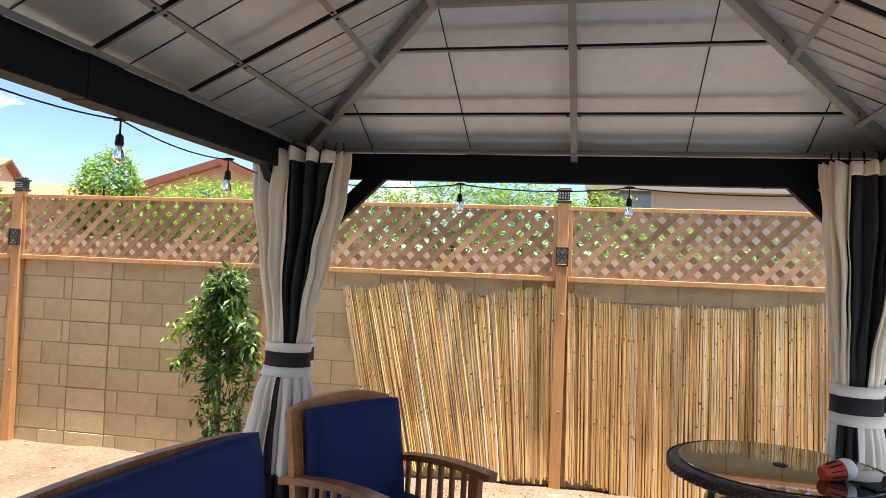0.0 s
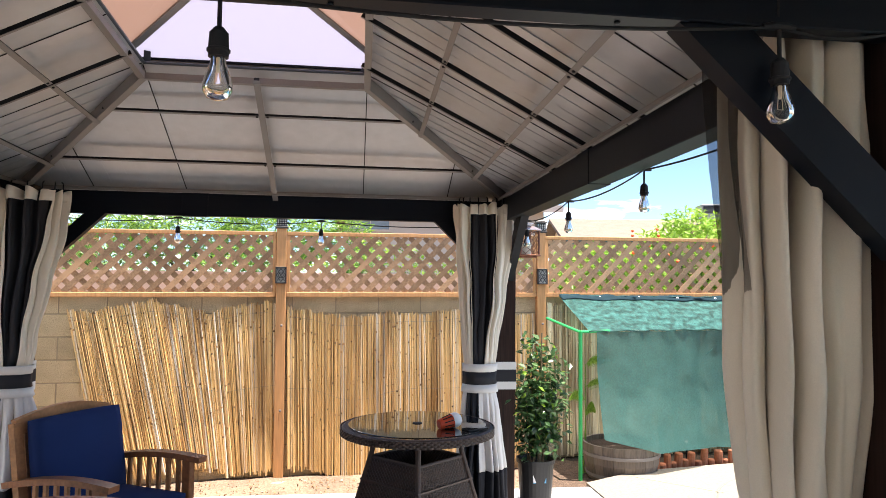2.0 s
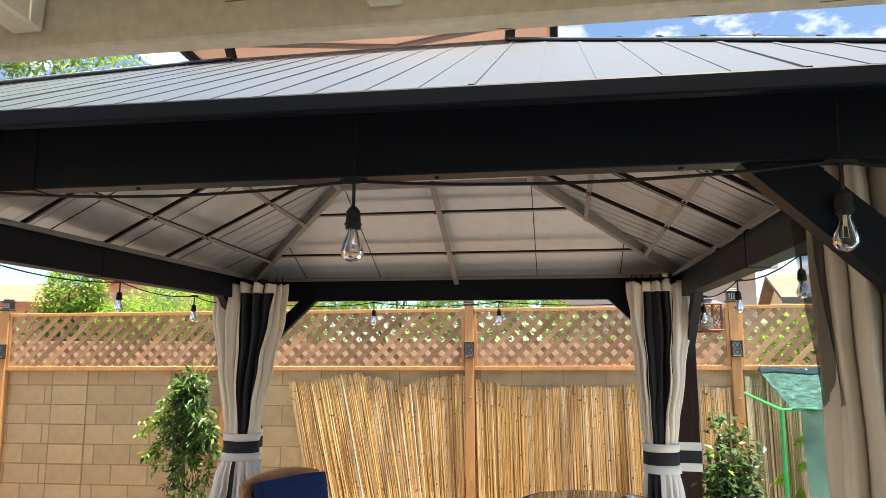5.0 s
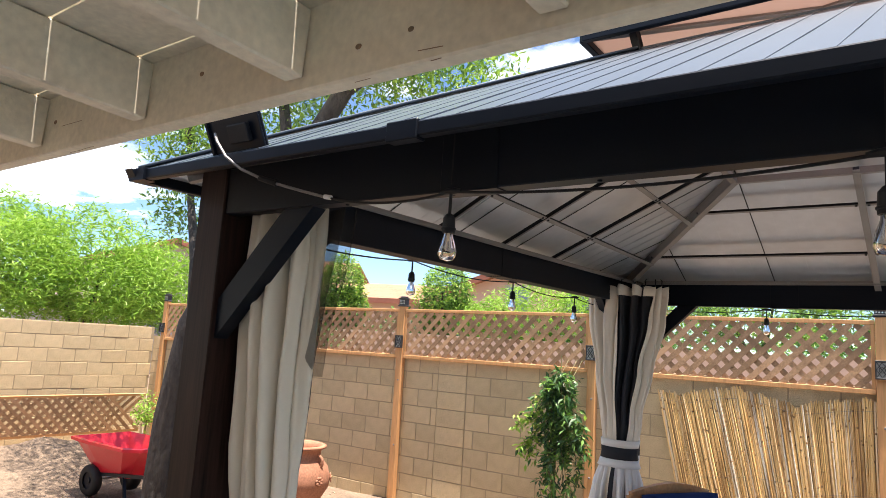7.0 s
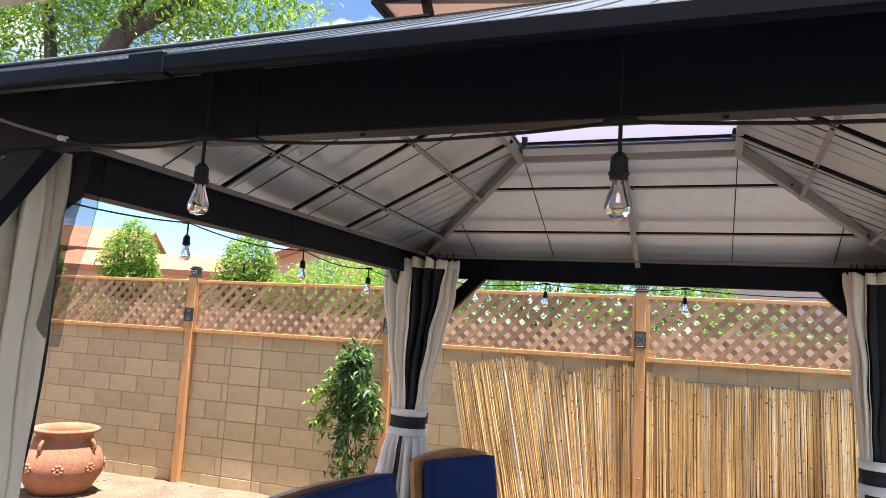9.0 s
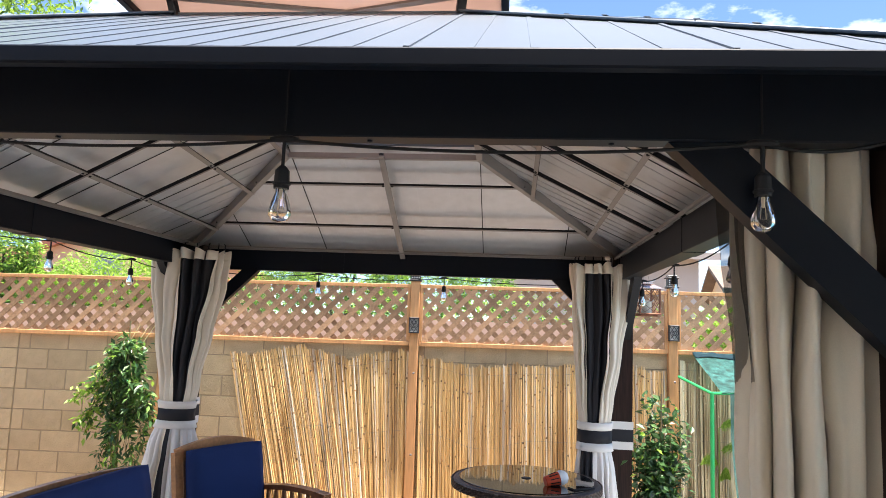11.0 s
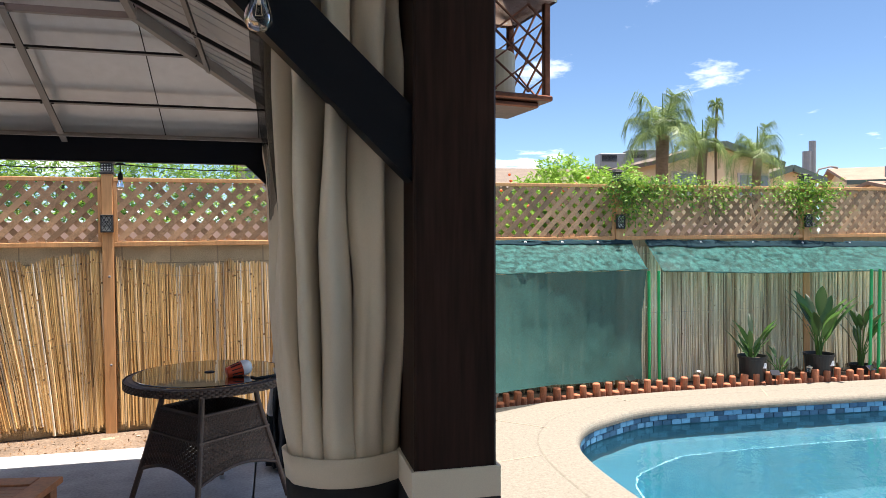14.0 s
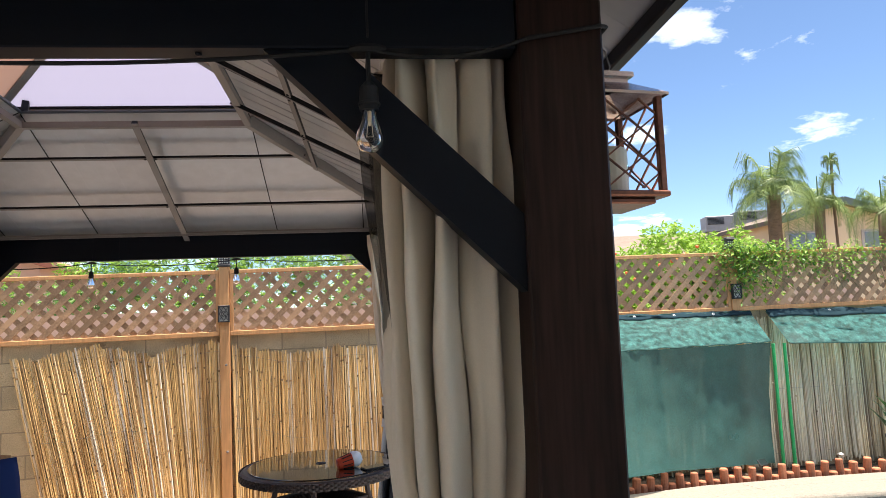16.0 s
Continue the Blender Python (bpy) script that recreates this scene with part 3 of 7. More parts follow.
def lattice_panel(x0, x1, seed):
    t = thing("lattice_panel", "cedar diagonal lattice panel in a thin cedar frame", "lattice panel", "lattice panels along the fence", at=FENCE)
    bm = B()
    box(bm, x0, x1, 0.012, 0.055, LAT1 - 0.035, LAT1, bevel=0.003)
    part("top_rail", bm, cedar, t)
    bm = B()
    box(bm, x0, x1, 0.012, 0.055, LAT0 - 0.03, LAT0 + 0.012, bevel=0.003)
    part("bottom_rail", bm, cedar, t)
    for xa, xb in ((x0, x0 + 0.03), (x1 - 0.03, x1)):
        bm = B()
        box(bm, xa, xb, 0.014, 0.053, LAT0 + 0.013, LAT1 - 0.036, bevel=0.003)
        part("side_stile", bm, cedar, t)
    rg = random.Random(seed)
    h = LAT1 - 0.035 - (LAT0 + 0.012)
    zb = LAT0 + 0.012
    for s, y in ((1, 0.026), (-1, 0.036)):
        bm = B()
        x = x0 - h
        while x < x1 + h:
            xa = x + rg.uniform(-0.004, 0.004)
            lo, hi = (xa, zb), (xa + h, zb + h)
            if s < 0:
                lo, hi = (xa + h, zb), (xa, zb + h)
            # clip to the panel
            ta, tb = 0.0, 1.0
            dx = hi[0] - lo[0]
            for bound, sign in ((x0, 1), (x1, -1)):
                fa, fb = (lo[0] - bound) * sign, (hi[0] - bound) * sign
                if fa < 0 and fb < 0:
                    ta = 2
                elif fa < 0:
                    ta = max(ta, fa / (fa - fb))
                elif fb < 0:
                    tb = min(tb, fa / (fa - fb))
            if tb - ta > 0.05:
                stick(bm, (lo[0] + dx * ta, y, zb + h * ta), (lo[0] + dx * tb, y, zb + h * tb), 0.008, 0.050, up=(-s * 0.7, 0, 0.7))
            x += 0.141
        tagged(part("lath_layer", bm, lath_mat, t), kind="stuff")
    return t


fp = fence_post()
fp.matrix_basis = FENCE @ pose(POSTS[0], 0, 0)
for x in POSTS[1:]:
    copy_thing(fp, FENCE @ pose(x, 0, 0))
for i, (a, b) in enumerate(zip(POSTS, POSTS[1:])):
    lattice_panel(a + 0.048, b - 0.048, i)


# ---- reed screens ----
def reed_screen(label, mat, x0, x1, z_top, z_bot, lean, seed, y=0.03, m=FENCE, step=0.0125):
    """Upright reeds laced side by side; lean: how far their feet slide along, as a function of x."""
    t = thing("reed_screen", label, "reed screen", "reed screens on the fence", at=m)
    bm, nodes = B(), B()
    rg = random.Random(seed)
    x = x0
    while x < x1:
        r = rg.uniform(0.005, 0.0092)
        top = z_top(x) + rg.uniform(-0.025, 0.014) + 0.045 * noise.noise(Vector((x * 6, seed, 0)))
        bot = z_bot(x) + rg.uniform(-0.03, 0.035) + 0.05 * noise.noise(Vector((x * 5, seed, 4)))
        sl = lean(x) + rg.uniform(-0.007, 0.007)
        yy = y + rg.uniform(-0.009, 0.006)
        bow = rg.uniform(-0.004, 0.004)
        tube(bm, [(x, yy, top), (x + sl * 0.33 + bow, yy - 0.004, top + (bot - top) * 0.33), (x + sl * 0.7 - bow, yy, top + (bot - top) * 0.7), (x + sl, yy - 0.012, bot)], [r * 0.8, r, r, r * 1.05], 5)
        z = top - rg.uniform(0.05, 0.7)
        while z > bot + 0.05:      # nodes
            k = (top - z) / (top - bot)
            lathe(nodes, [(r * 1.0, -0.009), (r * 1.12, -0.002), (r * 1.0, 0.007)], 5, Matrix.Translation((x + sl * k, yy - 0.003, z)))
            z -= rg.uniform(0.5, 1.2)
        x += r * 1.72
    tagged(part("reed_layer", bm, mat, t), kind="stuff")
    tagged(part("node_layer", nodes, node_mat if mat is reed_mat else mat, t, "brown reed nodes"), kind="stuff")
    bm = B()
    for k in (0.06, 0.5, 0.93):
        tube(bm, [(x0 + (x1 - x0) * i / 30 + lean(x0 + (x1 - x0) * i / 30) * k, y - 0.012, z_top(x0 + (x1 - x0) * i / 30) * (1 - k) + z_bot(x0 + (x1 - x0) * i / 30) * k) for i in range(31)], 0.0012, 4)
    part("lacing_wire", bm, rail_metal, t)
    return t


wob = lambda x, s: noise.noise(Vector((x * 2.2, s, 0)))
reed_screen("golden dry reed screen sagging to one side on the wall", reed_mat, -1.78, 0.02, lambda x: 1.345 + 0.03 * wob(x, 1) + 0.075 * abs(math.cos((x + 1.05) * 3.0)) ** 1.6, lambda x: -0.12 + 0.05 * wob(x, 2) + 0.03 * math.sin(x * 5), lambda x: 0.30 * max(0.0, min(1.0, -x / 1.2)) + 0.02, 11)
reed_screen("golden dry reed screen with a ragged foot on the wall", reed_mat, 0.13, 2.53, lambda x: 1.31 + 0.025 * wob(x, 3) + 0.055 * abs(math.cos((x - 0.1) * 3.4)) ** 1.5 - 0.06 * math.exp(-((x - 0.95) / 0.3) ** 2), lambda x: -0.15 + 0.05 * wob(x, 4) + 0.03 * math.sin(x * 6) - 0.10 * math.exp(-((x - 0.8) / 0.35) ** 2), lambda x: 0.02 + 0.02 * wob(x, 5), 12)
reed_screen("grey weathered reed screen along the planting bed", reed_grey, 2.66, 11.5, lambda x: 1.40 + 0.03 * wob(x, 6), lambda x: -0.1, lambda x: 0.02 * wob(x, 7), 13)

# ---- gazebo ----
GX, GY = 0.175, 2.091
HX, HY = 1.68, 1.872             # to the outer faces of the posts
PW = 0.147
BEAM0, BEAM1 = 2.035, 2.19
gazebo = thing("gazebo", "black metal hardtop gazebo with wood-grain posts and a two-tier roof", "gazebo", at=pose(GX, GY, 0))
for sx in (-1, 1):
    for sy in (-1, 1):
        bm = B()
        x0, x1 = sorted((sx * HX, sx * (HX - PW)))
        y0, y1 = sorted((sy * HY, sy * (HY - PW)))
        box(bm, x0, x1, y0, y1, 0.012, BEAM1 + 0.02, bevel=0.004)
        post = part("post", bm, post_wood, gazebo, "dark brown wood-grain metal post")
        bm = B()
        box(bm, x0 - 0.05, x1 + 0.05, y0 - 0.05, y1 + 0.05, 0.001, 0.012, bevel=0.003)
        part("base_plate", bm, black_metal, post)
# beams between the posts, with a splice plate and bolts in each
for sy in (-1, 1):
    bm = B()
    y0, y1 = sorted((sy * (HY - 0.008), sy * (HY - 0.062)))
    box(bm, -HX + PW + 0.001, HX - PW - 0.001, y0, y1, BEAM0, BEAM1, bevel=0.003)
    beam = part("beam", bm, black_metal, gazebo)
    bm = B()
    box(bm, -0.62, -0.45, y0 - 0.003, y1 + 0.003, BEAM0 - 0.003, BEAM1 + 0.002, bevel=0.001)
    part("splice_plate", bm, black_metal, beam)
    for x in (-0.98, -0.6, -0.47, -0.2, 0.5, 1.0):
        bm = B()
        lathe(bm, [(0.0, -0.005), (0.005, -0.004), (0.006, -0.002), (0.006, 0.0)], 8, Matrix.Translation((x, (y0 + y1) / 2, BEAM0)))
        part("bolt", bm, black_metal, beam)
for sx in (-1, 1):
    bm = B()
    x0, x1 = sorted((sx * (HX - 0.008), sx * (HX - 0.108)))
    box(bm, x0, x1, -HY + PW + 0.001, HY - PW - 0.001, BEAM0, BEAM1, bevel=0.003)
    beam = part("beam", bm, black_metal, gazebo)
    bm = B()
    box(bm, x0 - 0.003, x1 + 0.003, -0.08, 0.08, BEAM0 - 0.003, BEAM1 + 0.002, bevel=0.001)
    part("splice_plate", bm, black_metal, beam)
# corner braces
for sx in (-1, 1):
    for sy in (-1, 1):
        xi = HX - PW
        bm = B()
        pts = [(sx * (xi - 0.425), BEAM0), (sx * (xi - 0.292), BEAM0), (sx * xi, BEAM0 - 0.283), (sx * xi, BEAM0 - 0.413)]
        y0, y1 = sorted((sy * (HY - 0.018), sy * (HY - 0.07)))
        prism(bm, pts if sx * 1 > 0 else pts[::-1], y0, y1)
        part("corner_brace", bm, black_metal, gazebo)
        bm = B()
        yi = HY - PW
        pts = [(sy * (yi - 0.425), BEAM0), (sy * (yi - 0.292), BEAM0), (sy * yi, BEAM0 - 0.283), (sy * yi, BEAM0 - 0.413)]
        x0, x1 = sorted((sx * (HX - 0.018), sx * (HX - 0.07)))
        prism(bm, pts, -x1, -x0, pose(0, 0, 0, 0, 0, 90))
        part("corner_brace", bm, black_metal, gazebo)

# roof slopes: eave corners and the rim of the top opening
EX, EYF, EYB, EZ = 1.83, -1.995, 1.98, 2.152
RX, RYF, RY, RZ = 0.585, -0.70, 0.69, 2.82
eave = {"fl": Vector((-EX - 0.05, EYF, EZ + 0.027)), "fr": Vector((EX, EYF, EZ)), "br": Vector((EX, EYB, EZ)), "bl": Vector((-EX, EYB, EZ))}
rim = {"fl": Vector((-RX, RYF, RZ + 0.04)), "fr": Vector((RX, RYF, RZ + 0.04)), "br": Vector((0.60, RY + 0.11, RZ - 0.075)), "bl": Vector((-0.60, RY + 0.11, RZ - 0.075))}


def clip(poly, axis_value, sign):
    out = []
    for p, q in zip(poly, poly[1:] + poly[:1]):
        a, b = (p[0] - axis_value) * sign, (q[0] - axis_value) * sign
        if a >= 0:
            out.append(p)
        if (a >= 0) != (b >= 0):
            k = a / (a - b)
            out.append((p[0] + (q[0] - p[0]) * k, p[1] + (q[1] - p[1]) * k))
    return out


def slope(c0, c1, seams, rafters, purlin_lit_w, rafter_lit_w, courses=(0.38, 0.705)):
    """One roof face from eave corner c0 to c1. seams, rafters: places along the eave, from its middle of the rim."""
    e0, e1, r0, r1 = eave[c0], eave[c1], rim[c0], rim[c1]
    along = (e1 - e0).normalized()
    mid = (r0 + r1) / 2
    u = lambda p: (p - mid).dot(along)
    foot = e0 + along * (-u(e0))
    up = mid - foot
    twist = ((r1 - r0) - along * (u(r1) - u(r0))) / (u(r1) - u(r0))      # the rim is not quite level with the eave
    P = lambda a, v: foot + along * a + up * v + twist * (a * v)
    nrm = along.cross(up).normalized()
    if nrm.z < 0:
        nrm = -nrm
    poly = [(u(e0), 0.0), (u(e1), 0.0), (u(r1), 1.0), (u(r0), 1.0)]
    marks = [-9.0] + list(seams) + [9.0]
    for a, b in zip(marks, marks[1:]):
        q = clip(clip(poly, a + 0.0025, 1), b - 0.0025, -1)
        if len(q) < 3:
            continue
        bm = B()
        slab(bm, [P(*s) for s in q], nrm * 0.006)
        panel = part("roof_panel", bm, sheet_in, gazebo, "grey coated steel roof sheet")
        bm = B()
        slab(bm, [P(*s) + nrm * 0.0062 for s in q], nrm * 0.003)
        part("outer_skin", bm, sheet_out, panel, "slate grey outer steel skin")
        # pressed ribs on both faces of the sheet
        bm, over = B(), B()
        w = max(s[0] for s in q) - min(s[0] for s in q)
        n = max(2, int(w / 0.105))
        for i in range(1, n):
            x = min(s[0] for s in q) + w * i / n
            seg = clip(clip(q, x - 0.007, 1), x + 0.007, -1)
            if len(seg) >= 3 and max(s[1] for s in seg) - min(s[1] for s in seg) > 0.05:
                slab(bm, [P(*s) - nrm * 0.0009 for s in seg], nrm * 0.004)
                slab(over, [P(*s) + nrm * 0.0088 for s in seg], nrm * 0.0022)
        if len(bm.verts):
            part("rib_pressing", bm, sheet_in, panel)
            part("outer_rib", over, sheet_out, panel)
        else:
            bm.free()
            over.free()
    # standing seams above the joints
    for a in seams:
        seg = clip(clip(poly, a - 0.012, 1), a + 0.012, -1)
        if len(seg) >= 3:
            bm = B()
            slab(bm, [P(*s) + nrm * 0.008 for s in clip(clip(poly, a - 0.006, 1), a + 0.006, -1)], nrm * 0.005)
            part("seam_cap", bm, sheet_out, gazebo)
            bm = B()
            slab(bm, [P(*s) - nrm * 0.0035 for s in clip(clip(poly, a - 0.0028, 1), a + 0.0028, -1)], nrm * 0.003)
            part("joint_strip", bm, dark_rail, gazebo)
    # purlins under the sheet
    for v in courses:
        a0 = poly[0][0] + (poly[3][0] - poly[0][0]) * v
        a1 = poly[1][0] + (poly[2][0] - poly[1][0]) * v
        bm = B()
        stick(bm, P(a0, v) - nrm * 0.061, P(a1, v) - nrm * 0.061, max(0.013, purlin_lit_w - 0.008), 0.016, up=nrm)
        purlin = part("purlin", bm, dark_rail, gazebo)
        # paler strip below the bar paints floor bounce on its underside
        bm = B()
        stick(bm, P(a0, v) - nrm * 0.0705, P(a1, v) - nrm * 0.0705, purlin_lit_w, 0.003, up=nrm)
        part("lit_underside", bm, rail_metal, purlin)
    for a in rafters:
        v1 = 1.0
        if a < poly[3][0]:
            v1 = (a - poly[0][0]) / (poly[3][0] - poly[0][0])
        if a > poly[2][0]:
            v1 = (poly[1][0] - a) / (poly[1][0] - poly[2][0])
        bm = B()
        stick(bm, P(a, 0.12) - nrm * 0.066, P(a, min(1.0, v1)) - nrm * 0.066, max(0.011, rafter_lit_w - 0.008), 0.02, up=nrm)
        rafter = part("rafter", bm, dark_rail, gazebo)
        # the rafter's underside gets the same painted bounce
        bm = B()
        stick(bm, P(a, 0.12) - nrm * 0.0775, P(a, min(1.0, v1)) - nrm * 0.0775, rafter_lit_w, 0.003, up=nrm)
        part("lit_underside", bm, rail_metal, rafter)
        for v in courses:
            if v < v1:
                for s in (-1, 1):
                    bm = B()
                    lathe(bm, [(0.0, -0.008), (0.006, -0.007), (0.008, 0.0)], 7, Matrix.Translation(P(a + s * 0.03, v) - nrm * 0.070))
                    part("bolt", bm, dark_rail, gazebo)


# bars running front to back get the wider painted underside
slope("fl", "fr", (-1.2, -0.6, 0.6, 1.2), (0.0,), 0.014, 0.036)
slope("br", "bl", (-1.2, -0.6, 0.6, 1.2), (0.0,), 0.014, 0.036, courses=(0.415, 0.77))
slope("fr", "br", (-1.47, -0.915, -0.365, 0.18, 0.73, 1.28), (-0.64, -0.09, 0.455), 0.026, 0.012)
slope("bl", "fl", (-1.28, -0.73, -0.18, 0.365, 0.915, 1.47), (-0.455, 0.09, 0.64), 0.026, 0.012)
for c in eave:
    d = (rim[c] - eave[c])
    bm = B()
    stick(bm, eave[c] + d * 0.09 - Vector((0, 0, 0.05)), rim[c] - Vector((0, 0, 0.05)), 0.038, 0.066)
    part("hip_rafter", bm, rail_metal, gazebo)
    bm = B()
    stick(bm, eave[c] + Vector((0, 0, 0.016)), rim[c] + Vector((0, 0, 0.016)), 0.05, 0.009, bevel=0.003)
    part("hip_cap", bm, sheet_out, gazebo)
# eave gutter profiles, corner caps and rim frame
ring = ("fl", "fr", "br", "bl")
for a, b in zip(ring, ring[1:] + ring[:1]):
    bm = B()
    d = (eave[b] - eave[a]).normalized()
    stick(bm, eave[a] + d * 0.03 + Vector((0, 0, -0.012)), eave[b] - d * 0.03 + Vector((0, 0, -0.012)), 0.03, 0.038, bevel=0.004)
    fascia = part("eave_trim", bm, black_metal, gazebo)
    bm = B()
    m = mix(eave[a], eave[b], 0.335)
    stick(bm, m - d * 0.05 + Vector((0, 0, -0.012)), m + d * 0.05 + Vector((0, 0, -0.012)), 0.037, 0.05, bevel=0.003)
    part("joint_sleeve", bm, black_metal, fascia)
    bm = B()
    stick(bm, rim[a] - Vector((0, 0, 0.066)), rim[b] - Vector((0, 0, 0.066)), 0.035, 0.034)
    part("rim_frame", bm, rail_metal, gazebo)
    bm = B()
    stick(bm, rim[a] + Vector((0, 0, 0.008)), rim[b] + Vector((0, 0, 0.008)), 0.026, 0.014, bevel=0.003)
    part("rim_flashing", bm, sheet_out, gazebo)
for c in eave:
    o = Vector((eave[c].x, eave[c].y, 0)).normalized()
    bm = B()
    sx, sy = (1 if o.x > 0 else -1), (1 if o.y > 0 else -1)
    prism(bm, [(-0.075, -0.034), (0.018, -0.034), (0.042, 0.006), (-0.075, 0.011)], -0.024, 0.024, Matrix.Translation(eave[c]) @ Matrix.Diagonal((sx, 1, 1, 1)))
    prism(bm, [(-0.075, -0.033), (0.017, -0.033), (0.041, 0.005), (-0.075, 0.010)], -0.023, 0.023, Matrix.Translation(eave[c]) @ pose(0, 0, 0, 0, 0, 90) @ Matrix.Diagonal((sy, 1, 1, 1)))
    bmesh.ops.recalc_face_normals(bm, faces=bm.faces)
    part("corner_cap", bm, black_metal, gazebo)
# curtain tracks inside the beams
for sy in (-1, 1):
    bm = B()
    y = sy * (HY - 0.125)
    for dz in (0.155, 0.14):
        stick(bm, (-HX + 0.2, y - sy * (0.155 - dz), BEAM0 + dz + 0.012), (HX - 0.2, y - sy * (0.155 - dz), BEAM0 + dz + 0.012), 0.012, 0.012)
    part("curtain_track", bm, rail_metal, gazebo)
for sx in (-1, 1):
    bm = B()
    x = sx * (HX - 0.125)
    for dz in (0.155, 0.14):
        stick(bm, (x - sx * (0.155 - dz), -HY + 0.2, BEAM0 + dz + 0.012), (x - sx * (0.155 - dz), HY - 0.2, BEAM0 + dz + 0.012), 0.012, 0.012)
    part("curtain_track", bm, rail_metal, gazebo)
# upper tier on short brackets: twin-wall panels, bronze but lavender at the back, in a dark frame
UX, UYF, UY, UZ, TOP = 0.755, -0.85, 0.88, 2.90, 3.13
poly_bronze = see_through("bronze_polycarbonate", (0.42, 0.32, 0.28), 0.92, rough=0.3, trans=0.6)
poly_lavender = see_through("lavender_polycarbonate", (0.43, 0.425, 0.50), 0.93, rough=0.35, trans=0.8)
ue = [Vector((-UX, UYF, UZ)), Vector((UX, UYF, UZ)), Vector((UX, UY, UZ - 0.10)), Vector((-UX, UY, UZ - 0.10))]
ridge = [Vector((0, -0.2, TOP)), Vector((0, 0.2, TOP))]
for pts in ((ue[0], ue[1], ridge[0]), (ue[1], ue[2], ridge[1], ridge[0]), (ue[2], ue[3], ridge[1]), (ue[3], ue[0], ridge[0], ridge[1])):
    bm = B()
    slab(bm, pts, (0, 0, 0.008))
    back_face = min(p.y for p in pts) > 0
    part("skylight_panel", bm, poly_lavender if back_face else poly_bronze, gazebo, "pale lavender skylight sheet" if back_face else "translucent bronze polycarbonate skylight sheet")
for a, b in zip(ue, ue[1:] + ue[:1]):
    bm = B()
    low = 0.018 if a.y > 0 and b.y > 0 else 0.045
    stick(bm, a, b, 0.03, low, bevel=0.003)
    part("skylight_frame", bm, black_metal, gazebo)
for a, b in ((ue[0], ridge[0]), (ue[1], ridge[0]), (ue[2], ridge[1]), (ue[3], ridge[1]), (ridge[0], ridge[1])):
    bm = B()
    stick(bm, a, b, 0.04, 0.03)
    part("skylight_rib", bm, rail_metal, gazebo)
for x, y, z in ((-0.58, -0.70, RZ + 0.04), (0.58, -0.70, RZ + 0.04), (-0.58, 0.80, RZ - 0.07), (0.58, 0.80, RZ - 0.07)):
    bm = B()
    stick(bm, (x, y, z), (x * 1.02, y * 1.05, z + 0.08), 0.035, 0.03, bevel=0.003)
    part("skylight_bracket", bm, black_metal, gazebo)

# ---- curtains ----
def profile(z, rows):
    """Values between rows (z, ...) that fall in z."""
    for a, b in zip(rows, rows[1:]):
        if b[0] <= z <= a[0]:
            k = (a[0] - z) / (a[0] - b[0])
            k = k * k * (3 - 2 * k)
            return [p + (q - p) * k for p, q in zip(a[1:], b[1:])]
    return list(rows[-1][1:]) if z < rows[-1][0] else list(rows[0][1:])


def drape(bm, rows, a0, a1, pleats, amp, phase, inset=1.0, n=110, m=44, z0=None, z1=None, open0=0.0, open1=0.0, tie=0.92):
    """A pleated cloth round a middle: rows (z, x, y, half width, half depth); a0 to a1 in turns, 0.75 is the front.
    open0, open1: how far its two edges draw apart from the tie up to the top."""
    zt, zb = rows[0][0] if z1 is None else z1, rows[-1][0] if z0 is None else z0
    top = rows[0][0]
    grid = []
    for j in range(m + 1):
        z = zt + (zb - zt) * j / m
        x, y, w, d = profile(z, rows)
        k = max(0.0, (z - tie) / (top - tie)) ** 0.8
        b0, b1 = a0 + open0 * k, a1 - open1 * k
        line = []
        for i in range(n + 1):
            a = 2 * math.pi * (b0 + (b1 - b0) * i / n)
            turn = pleats * a / 2 + phase + 0.35 * math.sin(z * 2.1 + phase) + 0.25 * math.sin(a * 3 + phase)
            ridge = 1.7 * abs(math.cos(turn)) ** 0.75 - 1.1 + 0.3 * math.sin(turn * 2.7 + z * 1.5)
            lift = 1 + amp * ridge * (0.6 + 0.4 * min(1.0, w / 0.22)) * max(0.12, min(1.0, abs(z - tie) / 0.3 - 0.2))
            head = max(0.0, (z - top + 0.5) / 0.5)
            fine = 0.004 * noise.noise(Vector((a * 3, z * 5, phase))) + 0.012 * head * noise.noise(Vector((a * 9, z * 3, phase + 5)))
            side = 0.017 * min(1.0, abs(z - tie) / 0.35) * noise.noise(Vector((a * 2.5, z * 3.6, phase + 9))) + 0.016 * head * noise.noise(Vector((a * 7, z * 4, phase + 3)))
            line.append(bm.verts.new((x + side + w * inset * (1 + 0.35 * (lift - 1)) * math.cos(a), y + d * inset * lift * math.sin(a) + fine, z + (0.014 * ridge + 0.02 * noise.noise(Vector((a * 4, phase, 0))) if j == 0 and z1 is None else 0))))
        grid.append(line)
    for p, q in zip(grid, grid[1:]):
        for i in range(n):
            bm.faces.new((p[i], p[i + 1], q[i + 1], q[i]))


net_mat = see_through("black_mosquito_net", (0.02, 0.018, 0.016), 0.5, rough=0.8)
net_solid = fabric_black


